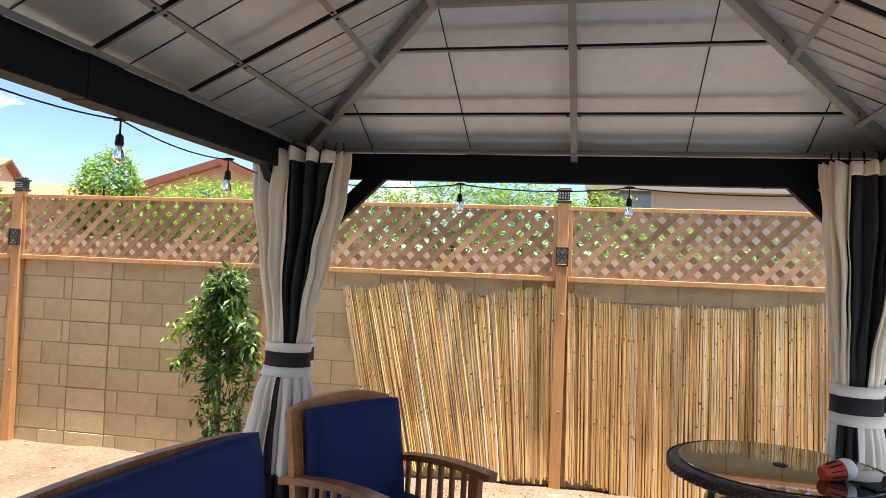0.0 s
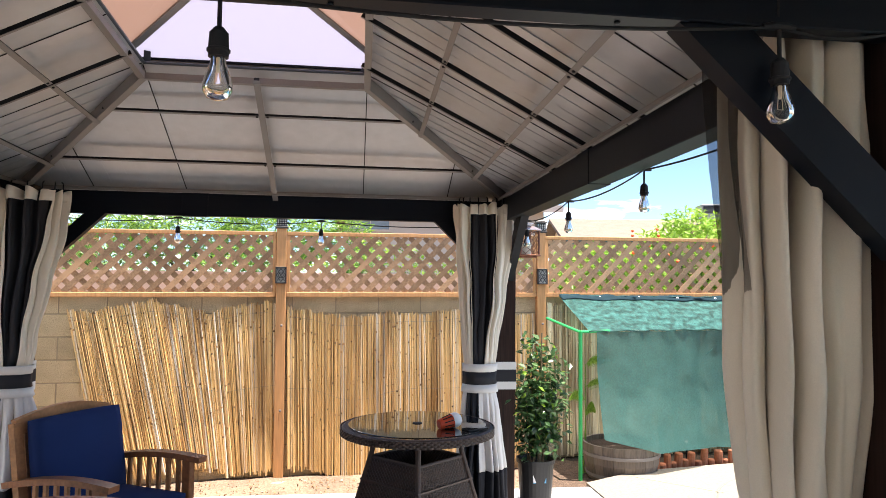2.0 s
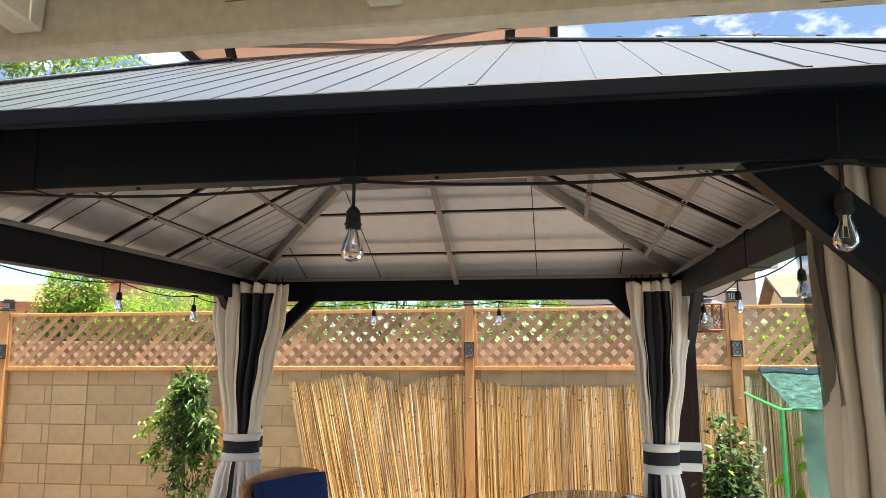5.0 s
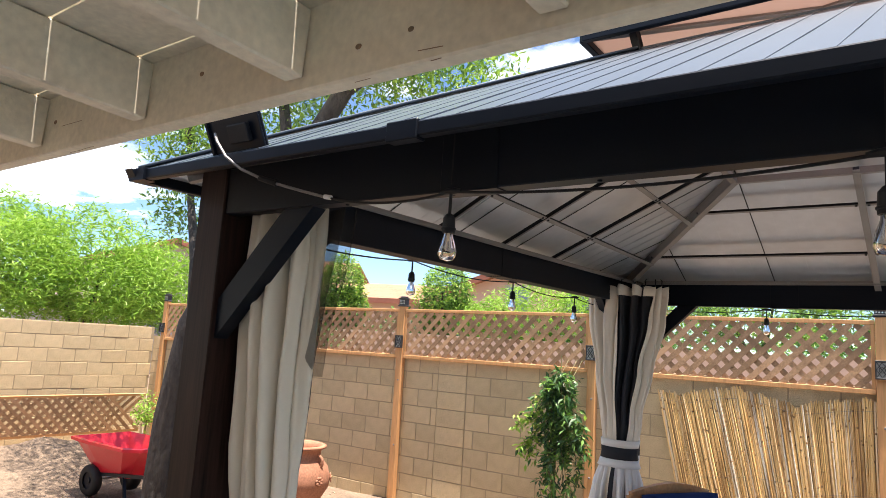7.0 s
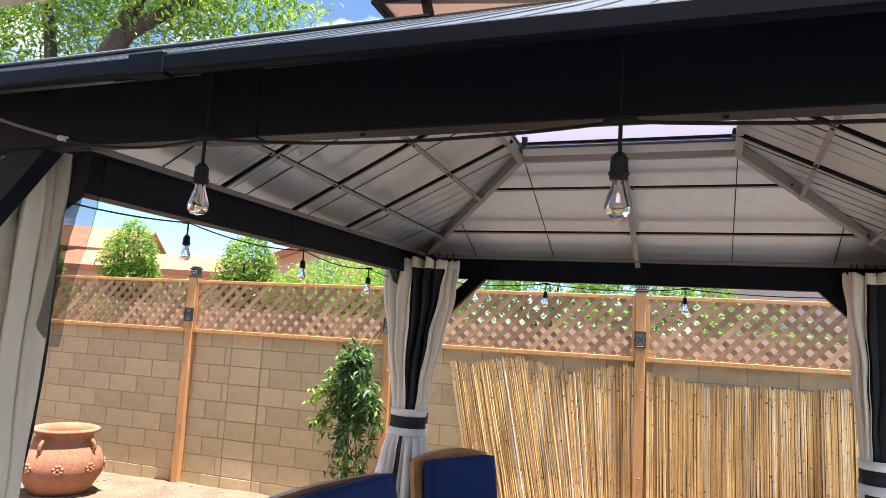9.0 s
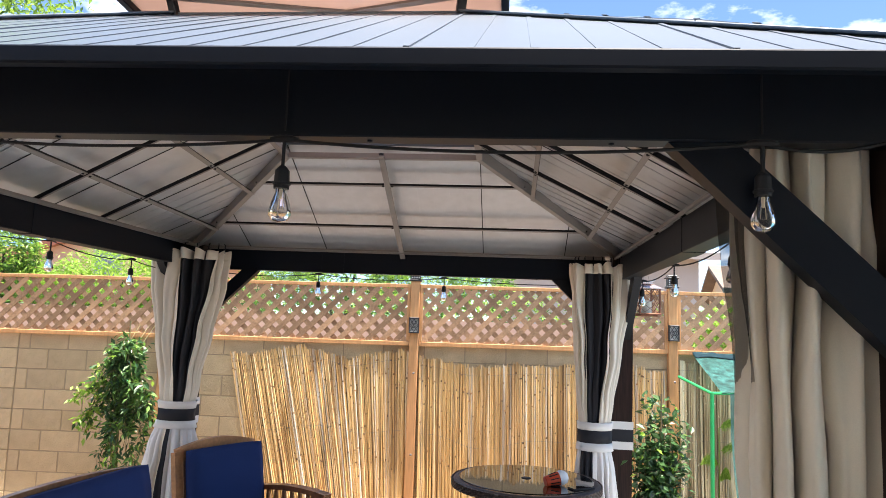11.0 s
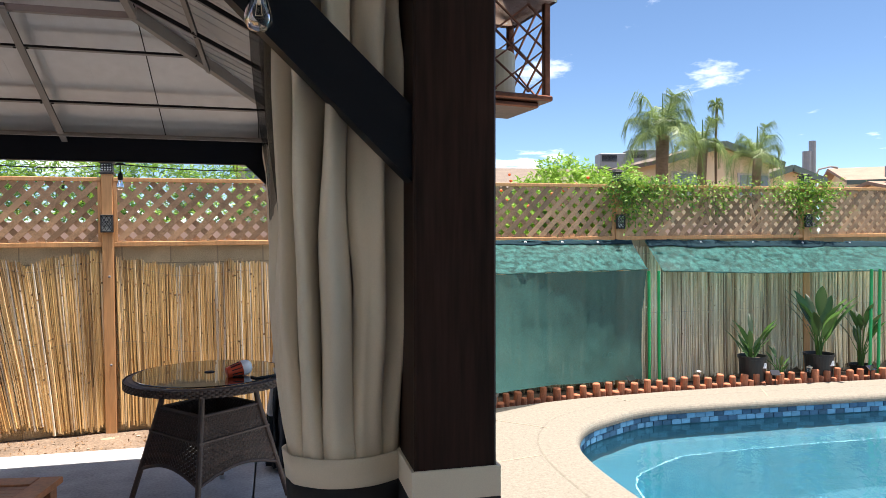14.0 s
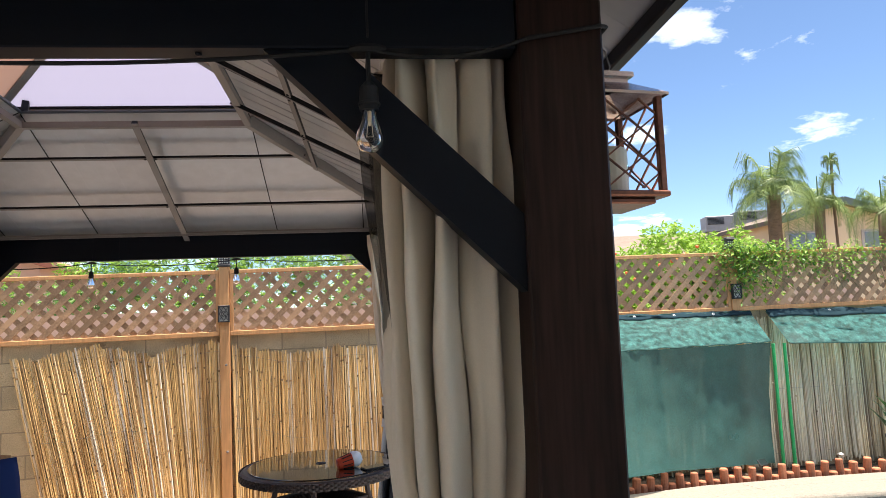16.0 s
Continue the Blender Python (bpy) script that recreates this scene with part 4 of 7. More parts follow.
def curtain(label, rows, sectors, pleats, amp, phase, tie, post, hem=0.27, skirt=()):
    """A tied-back curtain. sectors: (turn from, turn to, material, name). tie: height of its band. post: the post that the band goes round."""
    t = thing("curtain", label, "curtain", "gazebo curtains")
    for a, b, mat, name, inset, o0, o1 in sectors:
        if mat is fabric_tan:
            bm = B()
            drape(bm, rows, a, b, pleats, amp, phase, inset, z0=tie if skirt else hem, open0=o0, open1=o1, tie=tie)
            cloth = part(name, bm, mat, t, smooth=True)
            cloth.modifiers.new("cloth", "SOLIDIFY").thickness = 0.003
            if skirt:
                continue
            bm = B()
            drape(bm, rows, a, b, pleats, amp, phase, inset, z1=hem, m=8)
            h = part("hem_band", bm, fabric_black, t, "black lower band", smooth=True)
            h.modifiers.new("cloth", "SOLIDIFY").thickness = 0.003
        else:
            bm = B()
            if mat is net_mat:      # the loose net fans out beside the cloth near its head only
                zs = [rows[0][0] - 0.06 * k for k in range(10)]
                fan = [(z, q[0], q[1], q[2] * (1 + (inset - 1) * (z - zs[-1]) / (zs[0] - zs[-1])), q[3]) for z, q in ((z, profile(z, rows)) for z in zs)]
                drape(bm, fan, a, b, pleats, amp, phase, 1.0, n=50)
            else:
                drape(bm, rows, a, b, pleats, amp, phase, inset, n=50)
            part(name, bm, mat, t, "black insect net", smooth=True)
    # below the band of a tied curtain: the flared skirt in panels, with its black foot
    for a, b, mat, name in skirt:
        for z0, z1, m2, nm, lb in ((hem, tie, mat, name, ""), (None, hem, fabric_black, "hem_band", "black lower band")):
            bm = B()
            drape(bm, rows, a, b, pleats, amp * 1.25, phase, 1.0, n=70, m=24 if z0 else 8, z0=z0, z1=z1, tie=tie)
            c = part(nm, bm, m2, t, lb, smooth=True)
            c.modifiers.new("cloth", "SOLIDIFY").thickness = 0.003
    if skirt:
        bm = B()
        drape(bm, rows, 0.42, 1.08, pleats, amp, phase, 1.0, z0=rows[0][0] - 0.065, m=4, tie=tie)
        c = part("heading", bm, fabric_tan, t, smooth=True)
        c.modifiers.new("cloth", "SOLIDIFY").thickness = 0.003
    cuff = fabric_white if skirt else fabric_tan
    x, y, w, d = profile(tie, rows)
    for z0, z1, mat, out in ((-0.095, -0.042, cuff, 1.0), (-0.041, 0.041, fabric_black, 1.004), (0.042, 0.095, cuff, 1.0)):
        bm = B()
        n = 48
        flare = [(z, profile(tie + z * 1.25, rows)) for z in (z0, (z0 + z1) / 2, z1)]
        grid = [[bm.verts.new((q[0] + (q[2] + 0.014) * out * math.cos(2 * math.pi * i / n) * (1 + 0.02 * math.sin(5 * i)), q[1] + (q[3] + 0.014) * out * math.sin(2 * math.pi * i / n), tie + z)) for i in range(n)] for z, q in flare]
        for p, q in zip(grid, grid[1:]):
            for i in range(n):
                bm.faces.new((p[i], p[(i + 1) % n], q[(i + 1) % n], q[i]))
        band = part("tie_band", bm, mat, t, smooth=True)
        band.modifiers.new("cloth", "SOLIDIFY").thickness = 0.004
        bm = B()
        px0, px1, py0, py1 = post
        e = 0.006 * out
        for q in ((px0 - e, px1 + e, py0 - e, py0 - 0.001), (px0 - e, px1 + e, py1 + 0.001, py1 + e), (px0 - e, px0 - 0.001, py0, py1), (px1 + 0.001, px1 + e, py0, py1)):
            box(bm, *q, tie + z0, tie + z1)
        part("post_band", bm, mat, t)
    # hooks along the top
    zt, (cx, cy, cw, cd) = rows[0][0], profile(rows[0][0], rows)
    for i in range(9):
        a = math.pi + math.pi * (i + 0.5) / 9
        bm = B()
        tube(bm, [(cx + cw * 0.95 * math.cos(a), cy + cd * 0.9 * math.sin(a), zt - 0.01), (cx + cw * 0.95 * math.cos(a), cy + cd * 0.8 * math.sin(a), zt + 0.05), (cx + cw * 0.9 * math.cos(a), cy + cd * 0.5 * math.sin(a), zt + 0.06)], 0.004, 5)
        part("hook", bm, black_metal, t)
    return t


def corner_post(sx, sy):
    x0, x1 = sorted((GX + sx * HX, GX + sx * (HX - PW)))
    y0, y1 = sorted((GY + sy * HY, GY + sy * (HY - PW)))
    return x0, x1, y0, y1


TAN = fabric_tan
curtain("off-white curtain with black net, tied to the back post", [(2.13, -1.33, 3.60, 0.272, 0.15), (1.9, -1.337, 3.60, 0.252, 0.14), (1.55, -1.355, 3.625, 0.198, 0.12), (1.2, -1.378, 3.665, 0.142, 0.095), (0.96, -1.398, 3.70, 0.118, 0.08), (0.72, -1.402, 3.695, 0.172, 0.11), (0.32, -1.41, 3.69, 0.225, 0.14), (0.03, -1.41, 3.69, 0.235, 0.145)],
        [(0.40, 0.765, TAN, "cloth", 1.0, 0.0, 0.022), (0.84, 1.08, TAN, "cloth", 1.0, 0.055, 0.0), (0.62, 0.98, net_solid, "net", 0.86, 0, 0), (0.08, 0.40, net_solid, "net", 0.94, 0, 0)], 17, 0.36, 0.4, 0.96, corner_post(-1, 1), hem=0.33,
        skirt=((0.40, 0.70, fabric_white, "skirt"), (0.70, 0.735, fabric_tan, "gore"), (0.735, 0.765, fabric_black, "gore"), (0.765, 1.08, fabric_white, "skirt")))
curtain("off-white curtain with black net, tied to the far poolside post", [(2.13, 1.612, 3.74, 0.192, 0.13), (1.9, 1.612, 3.74, 0.184, 0.125), (1.55, 1.605, 3.742, 0.152, 0.11), (1.2, 1.592, 3.745, 0.115, 0.09), (0.96, 1.588, 3.75, 0.100, 0.075), (0.72, 1.592, 3.745, 0.125, 0.105), (0.32, 1.60, 3.74, 0.158, 0.13), (0.03, 1.60, 3.74, 0.17, 0.14)],
        [(0.40, 0.66, TAN, "cloth", 1.0, 0.0, 0.02), (0.775, 1.08, TAN, "cloth", 1.0, 0.03, 0.0), (0.58, 0.92, net_solid, "net", 0.86, 0, 0), (0.08, 0.40, net_solid, "net", 0.94, 0, 0)], 17, 0.36, 2.1, 0.96, corner_post(1, 1), hem=0.36,
        skirt=((0.40, 0.58, fabric_white, "skirt"), (0.58, 0.715, fabric_black, "gore"), (0.715, 1.08, fabric_white, "skirt")))
curtain("tan polyester curtain gathered in deep folds beside the front post", [(2.06, 1.600, 0.40, 0.113, 0.085), (1.6, 1.602, 0.405, 0.115, 0.09), (1.2, 1.608, 0.405, 0.107, 0.085), (1.03, 1.614, 0.405, 0.10, 0.08), (0.6, 1.615, 0.405, 0.13, 0.09), (0.03, 1.61, 0.405, 0.15, 0.10)],
        [(0.43, 1.02, TAN, "cloth", 1.0, 0, 0), (0.43, 0.57, net_mat, "net", 1.3, 0, 0), (0.93, 1.08, net_solid, "net", 1.22, 0, 0), (0.02, 0.36, net_solid, "net", 0.94, 0, 0)], 12, 0.9, 1.3, 1.03, corner_post(1, -1))
curtain("tan polyester curtain gathered in deep folds beside the dirt yard", [(2.06, -1.225, 0.415, 0.14, 0.085), (1.6, -1.225, 0.415, 0.13, 0.09), (1.2, -1.225, 0.415, 0.12, 0.085), (0.92, -1.225, 0.415, 0.105, 0.08), (0.6, -1.20, 0.415, 0.13, 0.09), (0.03, -1.20, 0.415, 0.14, 0.10)],
        [(0.46, 1.03, TAN, "cloth", 1.0, 0, 0), (0.97, 1.07, net_mat, "net", 1.45, 0, 0), (0.12, 0.44, net_solid, "net", 0.72, 0, 0)], 12, 0.85, 3.6, 0.92, corner_post(-1, -1))

# ---- string lights ----
clear_glass = glassy("clear_bulb_glass", (0.97, 0.97, 0.96), 0.02)
filament_mat = material("warm_filament", (0.75, 0.62, 0.45), rough=0.4, vary=0.05)
rubber = material("black_rubber", (0.012, 0.012, 0.013), rough=0.6, spec=0.3, vary=0.2, fine=150, bump=0.05)
string = thing("string_lights", "black cable with hanging clear filament bulbs round the gazebo", "string lights")


def sag(a, b, drop, n=12):
    a, b = Vector(a), Vector(b)
    return [a.lerp(b, i / n) - Vector((0, 0, drop * 4 * (i / n) * (1 - i / n))) for i in range(n + 1)]


def bulb(x, y, z, top):
    """A bulb whose tee sits at z; a cord goes up to top."""
    bm = B()
    tube(bm, [(x, y, top), (x, y, z + 0.02)], 0.0022, 5)
    tube(bm, [(x - 0.03, y, z), (x - 0.012, y, z + 0.002), (x + 0.012, y, z + 0.002), (x + 0.03, y, z)], [0.005, 0.008, 0.008, 0.005], 8)
    tube(bm, [(x, y, z), (x, y, z - 0.058)], 0.004, 6)
    socket = part("cord", bm, rubber, string)
    bm = B()
    lathe(bm, [(0.0, 0.0), (0.008, -0.001), (0.017, -0.012), (0.0185, -0.04), (0.021, -0.042), (0.021, -0.046), (0.0185, -0.048), (0.018, -0.056), (0.0, -0.056)], 18, Matrix.Translation((x, y, z - 0.055)) @ Matrix.Scale(0.87, 4))
    part("socket", bm, rubber, string, smooth=False)
    bm = B()
    lathe(bm, [(0.013, 0.0), (0.014, -0.012), (0.022, -0.034), (0.0265, -0.052), (0.026, -0.064), (0.018, -0.076), (0.0, -0.081)], 20, Matrix.Translation((x, y, z - 0.103)) @ Matrix.Scale(0.87, 4))
    g = part("bulb", bm, clear_glass, string, "clear glass bulb", smooth=True)
    g.visible_shadow = False
    bm = B()
    lathe(bm, [(0.0, 0.0), (0.007, 0.0), (0.006, -0.018), (0.003, -0.02), (0.0, -0.02)], 8, Matrix.Translation((x, y, z - 0.103)) @ Matrix.Scale(0.87, 4))
    tube(bm, [(x - 0.006, y, z - 0.119), (x - 0.008, y, z - 0.145), (x + 0.008, y, z - 0.145), (x + 0.006, y, z - 0.119)], 0.0012, 4)
    part("filament", bm, filament_mat, g)


FRONT_Y, BACK_Y = 0.212, 3.975
front = [(-0.85, 2.05), (-0.40, 2.030), (0.505, 2.022), (1.455, 2.026), (1.72, 2.045)]
back = [(-1.40, 2.03), (-0.485, 2.025), (0.485, 2.025), (1.78, 2.03)]
left = [(0.4, 2.04), (1.415, 2.042), (2.35, 2.04), (3.157, 2.02), (3.95, 2.03)]
right = [(0.4, 2.04), (1.695, 2.045), (2.66, 2.04), (3.55, 2.02), (3.95, 2.03)]
for line, place in ((front, lambda u, z: (u, FRONT_Y, z)), (back, lambda u, z: (u, BACK_Y, z)), (left, lambda u, z: (-1.53, u, z)), (right, lambda u, z: (1.865, u, z))):
    for (u0, z0), (u1, z1) in zip(line, line[1:]):
        bm = B()
        tube(bm, sag(place(u0, z0), place(u1, z1), 0.022 if line is front else 0.03), 0.0035, 6)
        part("cable", bm, rubber, string)
    for u, z in line[1:-1]:
        bulb(*place(u, z), BEAM1)
# the cable's end turns round the front post; the other end runs to the solar panel on the eave
bm = B()
tube(bm, [(1.72, 0.212, 2.045), (1.78, 0.211, 2.055), (1.85, 0.212, 2.068), (1.863, 0.222, 2.07), (1.862, 0.29, 2.072), (1.862, 0.37, 2.06)], 0.004, 6)
part("cable", bm, rubber, string)
white_plastic = material("white_plastic", (0.75, 0.75, 0.75), rough=0.5, vary=0.05)
bm = B()
tube(bm, [(-0.85, 0.212, 2.05), (-0.93, 0.19, 2.07), (-1.04, 0.14, 2.10), (-1.10, 0.09, 2.13), (-1.155, 0.07, 2.17), (-1.20, 0.065, 2.22), (-1.24, 0.08, 2.255)], 0.0045, 6)
# the lead takes a grey metal tone that paints light on it
part("cable", bm, rail_metal, string, "charger lead, painted grey as if lit")
bm = B()
tube(bm, [(-1.01, 0.155, 2.092), (-1.06, 0.128, 2.108)], [0.010, 0.008], 8)
part("connector", bm, rubber, string)
bm = B()
tube(bm, [(-0.83, 0.211, 2.048), (-0.855, 0.209, 2.052)], 0.007, 8)
part("tape", bm, white_plastic, string, "white tape wrap")

solar = thing("solar_charger", "small black solar panel with a frame standing on the eave", "solar panel", at=Matrix.Translation((-1.20, 0.17, 2.185)) @ pose(0, 0, 0, 116, 0, 2) @ Matrix.Scale(0.85, 4))
bm = B()
box(bm, -0.15, 0.15, 0.0, 0.24, -0.008, 0.008, bevel=0.005)
part("panel", bm, black_metal, solar)
bm = B()
box(bm, -0.02, 0.09, 0.07, 0.14, 0.008, 0.03, bevel=0.004)
part("junction_box", bm, rubber, solar)
bm = B()
for a in ((-0.152, 0.152, -0.002, 0.014), (-0.152, 0.152, 0.226, 0.242), (-0.152, -0.138, 0.015, 0.225), (0.138, 0.152, 0.015, 0.225)):
    box(bm, *a, 0.0085, 0.018, bevel=0.002)
part("frame_rim", bm, black_metal, solar)
bm = B()
stick(bm, (-0.1, 0.03, 0.012), (0.1, 0.03, 0.012), 0.012, 0.012)
part("stand", bm, black_metal, solar)

# ---- lanterns ----
copper = material("antique_copper", (0.20, 0.085, 0.055), rough=0.35, metal=0.8, vary=0.4, scale=12, fine=80, bump=0.1, bumpd=0.002)
candle_mat = material("ivory_wax", (0.78, 0.72, 0.58), rough=0.55, vary=0.05, scale=8, fine=40, bump=0.05)
lantern = thing("hanging_lantern", "antique copper lattice lantern with an ivory candle", "lantern", "hanging lanterns")
w = 0.068
bm = B()
box(bm, -0.078, 0.078, -0.078, 0.078, 0.012, 0.024, bevel=0.003)
box(bm, -0.06, 0.06, -0.06, 0.06, 0.0, 0.012, bevel=0.003)
part("base", bm, copper, lantern)
for sx in (-1, 1):
    for sy in (-1, 1):
        bm = B()
        box(bm, sx * w - 0.006, sx * w + 0.006, sy * w - 0.006, sy * w + 0.006, 0.024, 0.22, bevel=0.0015)
        part("corner_bar", bm, copper, lantern)
for k in range(4):
    bm = B()
    turn = pose(0, 0, 0, 0, 0, 90 * k)
    for s in (-1, 1):
        for o in (-0.13, -0.065, 0.0, 0.065, 0.13):
            a, b = (o - s * 0.1, 0.03), (o + s * 0.1, 0.215)
            ts = [0.0, 1.0]
            dx = b[0] - a[0]
            for lim in (-w, w):
                tt = (lim - a[0]) / dx
                if 0 < tt < 1:
                    ts.append(tt)
            ts.sort()
            for t0, t1 in zip(ts, ts[1:]):
                xm = a[0] + dx * (t0 + t1) / 2
                if -w < xm < w:
                    stick(bm, turn @ Vector((a[0] + dx * t0, -w, 0.03 + 0.185 * t0)), turn @ Vector((a[0] + dx * t1, -w, 0.03 + 0.185 * t1)), 0.003, 0.003)
    part("lattice_side", bm, copper, lantern)
bm = B()
rings = [(0.082, 0.22), (0.082, 0.226), (0.034, 0.262), (0.034, 0.272), (0.042, 0.273), (0.042, 0.283), (0.0, 0.285)]
lathe(bm, [(r * 1.414, z) for r, z in rings], 4, pose(0, 0, 0, 0, 0, 45))
part("roof", bm, material("polished_rose_metal", (0.55, 0.44, 0.41), rough=0.25, metal=0.9, vary=0.15, scale=10, fine=80, bump=0.03), lantern, "polished rose metal lantern roof")
bm = B()
lathe(bm, [(0.0, 0.0), (0.038, 0.0), (0.038, 0.095), (0.034, 0.10), (0.0, 0.092)], 24, Matrix.Translation((0, 0, 0.026)))
part("candle", bm, candle_mat, lantern, "ivory pillar candle", smooth=False)
bm = B()
tube(bm, [(-0.012, 0, 0.284), (-0.02, 0, 0.31), (-0.012, 0, 0.345), (0, 0, 0.355), (0.012, 0, 0.345), (0.02, 0, 0.31), (0.012, 0, 0.284)], 0.0016, 5)
tube(bm, [(0, 0, 0.352), (0.004, 0, 0.375), (-0.008, 0, 0.392), (-0.012, 0, 0.41)], 0.0016, 5)
part("hanger", bm, rail_metal, lantern)
lantern.matrix_basis = pose(1.915, 0.412, 1.783, 0, 0, 8) @ Matrix.Diagonal((1.12, 1.12, 0.93, 1))
copy_thing(lantern, pose(2.0, 4.12, 1.80, 0, 0, 12))

# ---- patio cover over the camera's end ----
patio = thing("patio_cover", "cream painted timber patio cover with peeling paint", "patio cover", at=pose(0, -0.25, 0, 0, 0, 0.7))
bm = B()
box(bm, -5.0, 3.4, -0.042, 0.0, 2.112, 2.36, bevel=0.004)
part("beam", bm, paint_tan, patio, "cream painted beam with knots and cracks")
for i in range(15):
    x = -4.80 + 0.55 * i
    bm = B()
    stick(bm, (x, -0.043, 2.205), (x, -4.3, 2.40), 0.05, 0.14, bevel=0.004)
    part("rafter", bm, paint_tan, patio)
# knots and drying cracks in the beam and rafters
knot_mat = material("dark_wood_knot", (0.22, 0.14, 0.085), rough=0.8, vary=0.4, scale=30, fine=90, bump=0.3)
rg = random.Random(5)
for x, z, r in ((0.33, 2.20, 0.013), (-0.72, 2.21, 0.008), (-0.24, 2.17, 0.008), (-0.12, 2.175, 0.007), (-1.42, 2.2, 0.009), (1.22, 2.19, 0.008), (0.95, 2.21, 0.006), (-2.1, 2.21, 0.01)):
    r *= 0.6
    bm = B()
    lathe(bm, [(0.0, 0.0005), (r * 0.7, 0.001), (r, 0.0012), (r * 1.15, 0.0)], 12, Matrix.Translation((x, -0.042, z)) @ pose(0, 0, 0, 90) @ Matrix.Diagonal((1.4, 1, 1, 1)))
    part("knot", bm, knot_mat, patio, "dark bleeding knot")
bm = B()
for _ in range(12):
    x, z, ln = rg.uniform(-3.2, 2.2), rg.uniform(2.13, 2.3), rg.uniform(0.03, 0.13)
    stick(bm, (x, -0.0423, z), (x + ln, -0.0423, z + rg.uniform(-0.006, 0.006)), 0.001, rg.uniform(0.0006, 0.0014))
for _ in range(10):
    x, y, ln = rg.uniform(-3.2, 2.2), rg.uniform(-0.038, -0.004), rg.uniform(0.02, 0.08)
    stick(bm, (x, y, 2.1117), (x + ln, y + rg.uniform(-0.002, 0.002), 2.1117), rg.uniform(0.0006, 0.0012), 0.001)
tagged(part("crack_lines", bm, knot_mat, patio, "dark drying cracks"), kind="stuff")
bm = B()
for k in range(22):
    y0 = 0.12 - 0.2 * k
    z = 2.205 + 0.075 + 0.0463 * (-y0)
    stick(bm, (-5.0, y0 - 0.1, z + 0.01), (3.4, y0 - 0.1, z + 0.01), 0.196, 0.02, up=(0, 0.0463, 1))
tagged(part("deck_boarding", bm, paint_tan, patio), kind="stuff")
for x in (-4.7, 3.2):
    bm = B()
    box(bm, x - 0.045, x + 0.045, -0.09, 0.0, 0.0, 2.11, bevel=0.004)
    part("post", bm, paint_tan, patio)
stucco = material("tan_stucco", (0.62, 0.52, 0.41), rough=0.95, vary=0.08, scale=3, fine=90, bump=0.4, bumpd=0.006)
bm = B()
box(bm, -6.5, 6.5, -5.3, -5.1, -0.3, 3.0)
tagged(part("wall_south", bm, stucco), "tan stucco house wall behind the patio", "house wall", kind="structure")

# ---- garden furniture ----
acacia = material("oiled_acacia", (0.36, 0.135, 0.05), rough=0.42, vary=0.35, scale=6, fine=45, bump=0.1, stretch=(1, 1, 1), obj=0.3, bumpd=0.003, coat=0.15)
acacia_y = material("pale_acacia", (0.44, 0.21, 0.085), rough=0.45, vary=0.3, scale=6, fine=45, bump=0.1, obj=0.3, bumpd=0.003, coat=0.1)
navy = material("navy_canvas", (0.014, 0.035, 0.13), rough=0.9, spec=0.2, vary=0.15, scale=3, fine=350, bump=0.2, bumpd=0.002)


def pillow(bm, w, d, h, m, n=12, puff=0.25):
    """A boxed cushion, w by d by h, standing on z = 0 of m, softly crowned."""
    top, bot = [], []
    for j in range(n + 1):
        for i in range(n + 1):
            u, v = 2 * i / n - 1, 2 * j / n - 1
            e = (1 - abs(u) ** 6) * (1 - abs(v) ** 6)
            rx = 1 - 0.02 * abs(v) ** 4
            ry = 1 - 0.02 * abs(u) ** 4
            x, y = u * w / 2 * rx, v * d / 2 * ry
            crown = puff * h * (1 - u * u) * (1 - v * v) + 0.004 * noise.noise(Vector((u * 3, v * 3, w)))
            top.append(bm.verts.new(m @ Vector((x, y, h * (0.86 + 0.14 * e ** 0.4) + crown))))
            bot.append(bm.verts.new(m @ Vector((x, y, h * (0.14 - 0.14 * e ** 0.4)))))
    N = n + 1
    for j in range(n):
        for i in range(n):
            a = j * N + i
            bm.faces.new((top[a], top[a + 1], top[a + N + 1], top[a + N]))
            bm.faces.new((bot[a], bot[a + N], bot[a + N + 1], bot[a + 1]))
    ringi = [i for i in range(n)] + [n + N * j for j in range(n)] + [n * N + n - i for i in range(n)] + [N * (n - j) for j in range(n)]
    for a, b in zip(ringi, ringi[1:] + ringi[:1]):
        bm.faces.new((top[a], bot[a], bot[b], top[b]))


def arc(bm, pts, w, h, up=(0, 0, 1)):
    """A bent flat bar through pts, built of a swept rectangle."""
    pts = [Vector(p) for p in pts]
    rings = []
    for i, p in enumerate(pts):
        d = (pts[min(i + 1, len(pts) - 1)] - pts[max(i - 1, 0)]).normalized()
        side = d.cross(Vector(up)).normalized()
        u = side.cross(d)
        rings.append([bm.verts.new(p + side * sx * w / 2 + u * sz * h / 2) for sx, sz in ((-1, -1), (1, -1), (1, 1), (-1, 1))])
    for q, s in zip(rings, rings[1:]):
        for k in range(4):
            bm.faces.new((q[k], q[(k + 1) % 4], s[(k + 1) % 4], s[k]))
    bm.faces.new(rings[0][::-1])
    bm.faces.new(rings[-1])


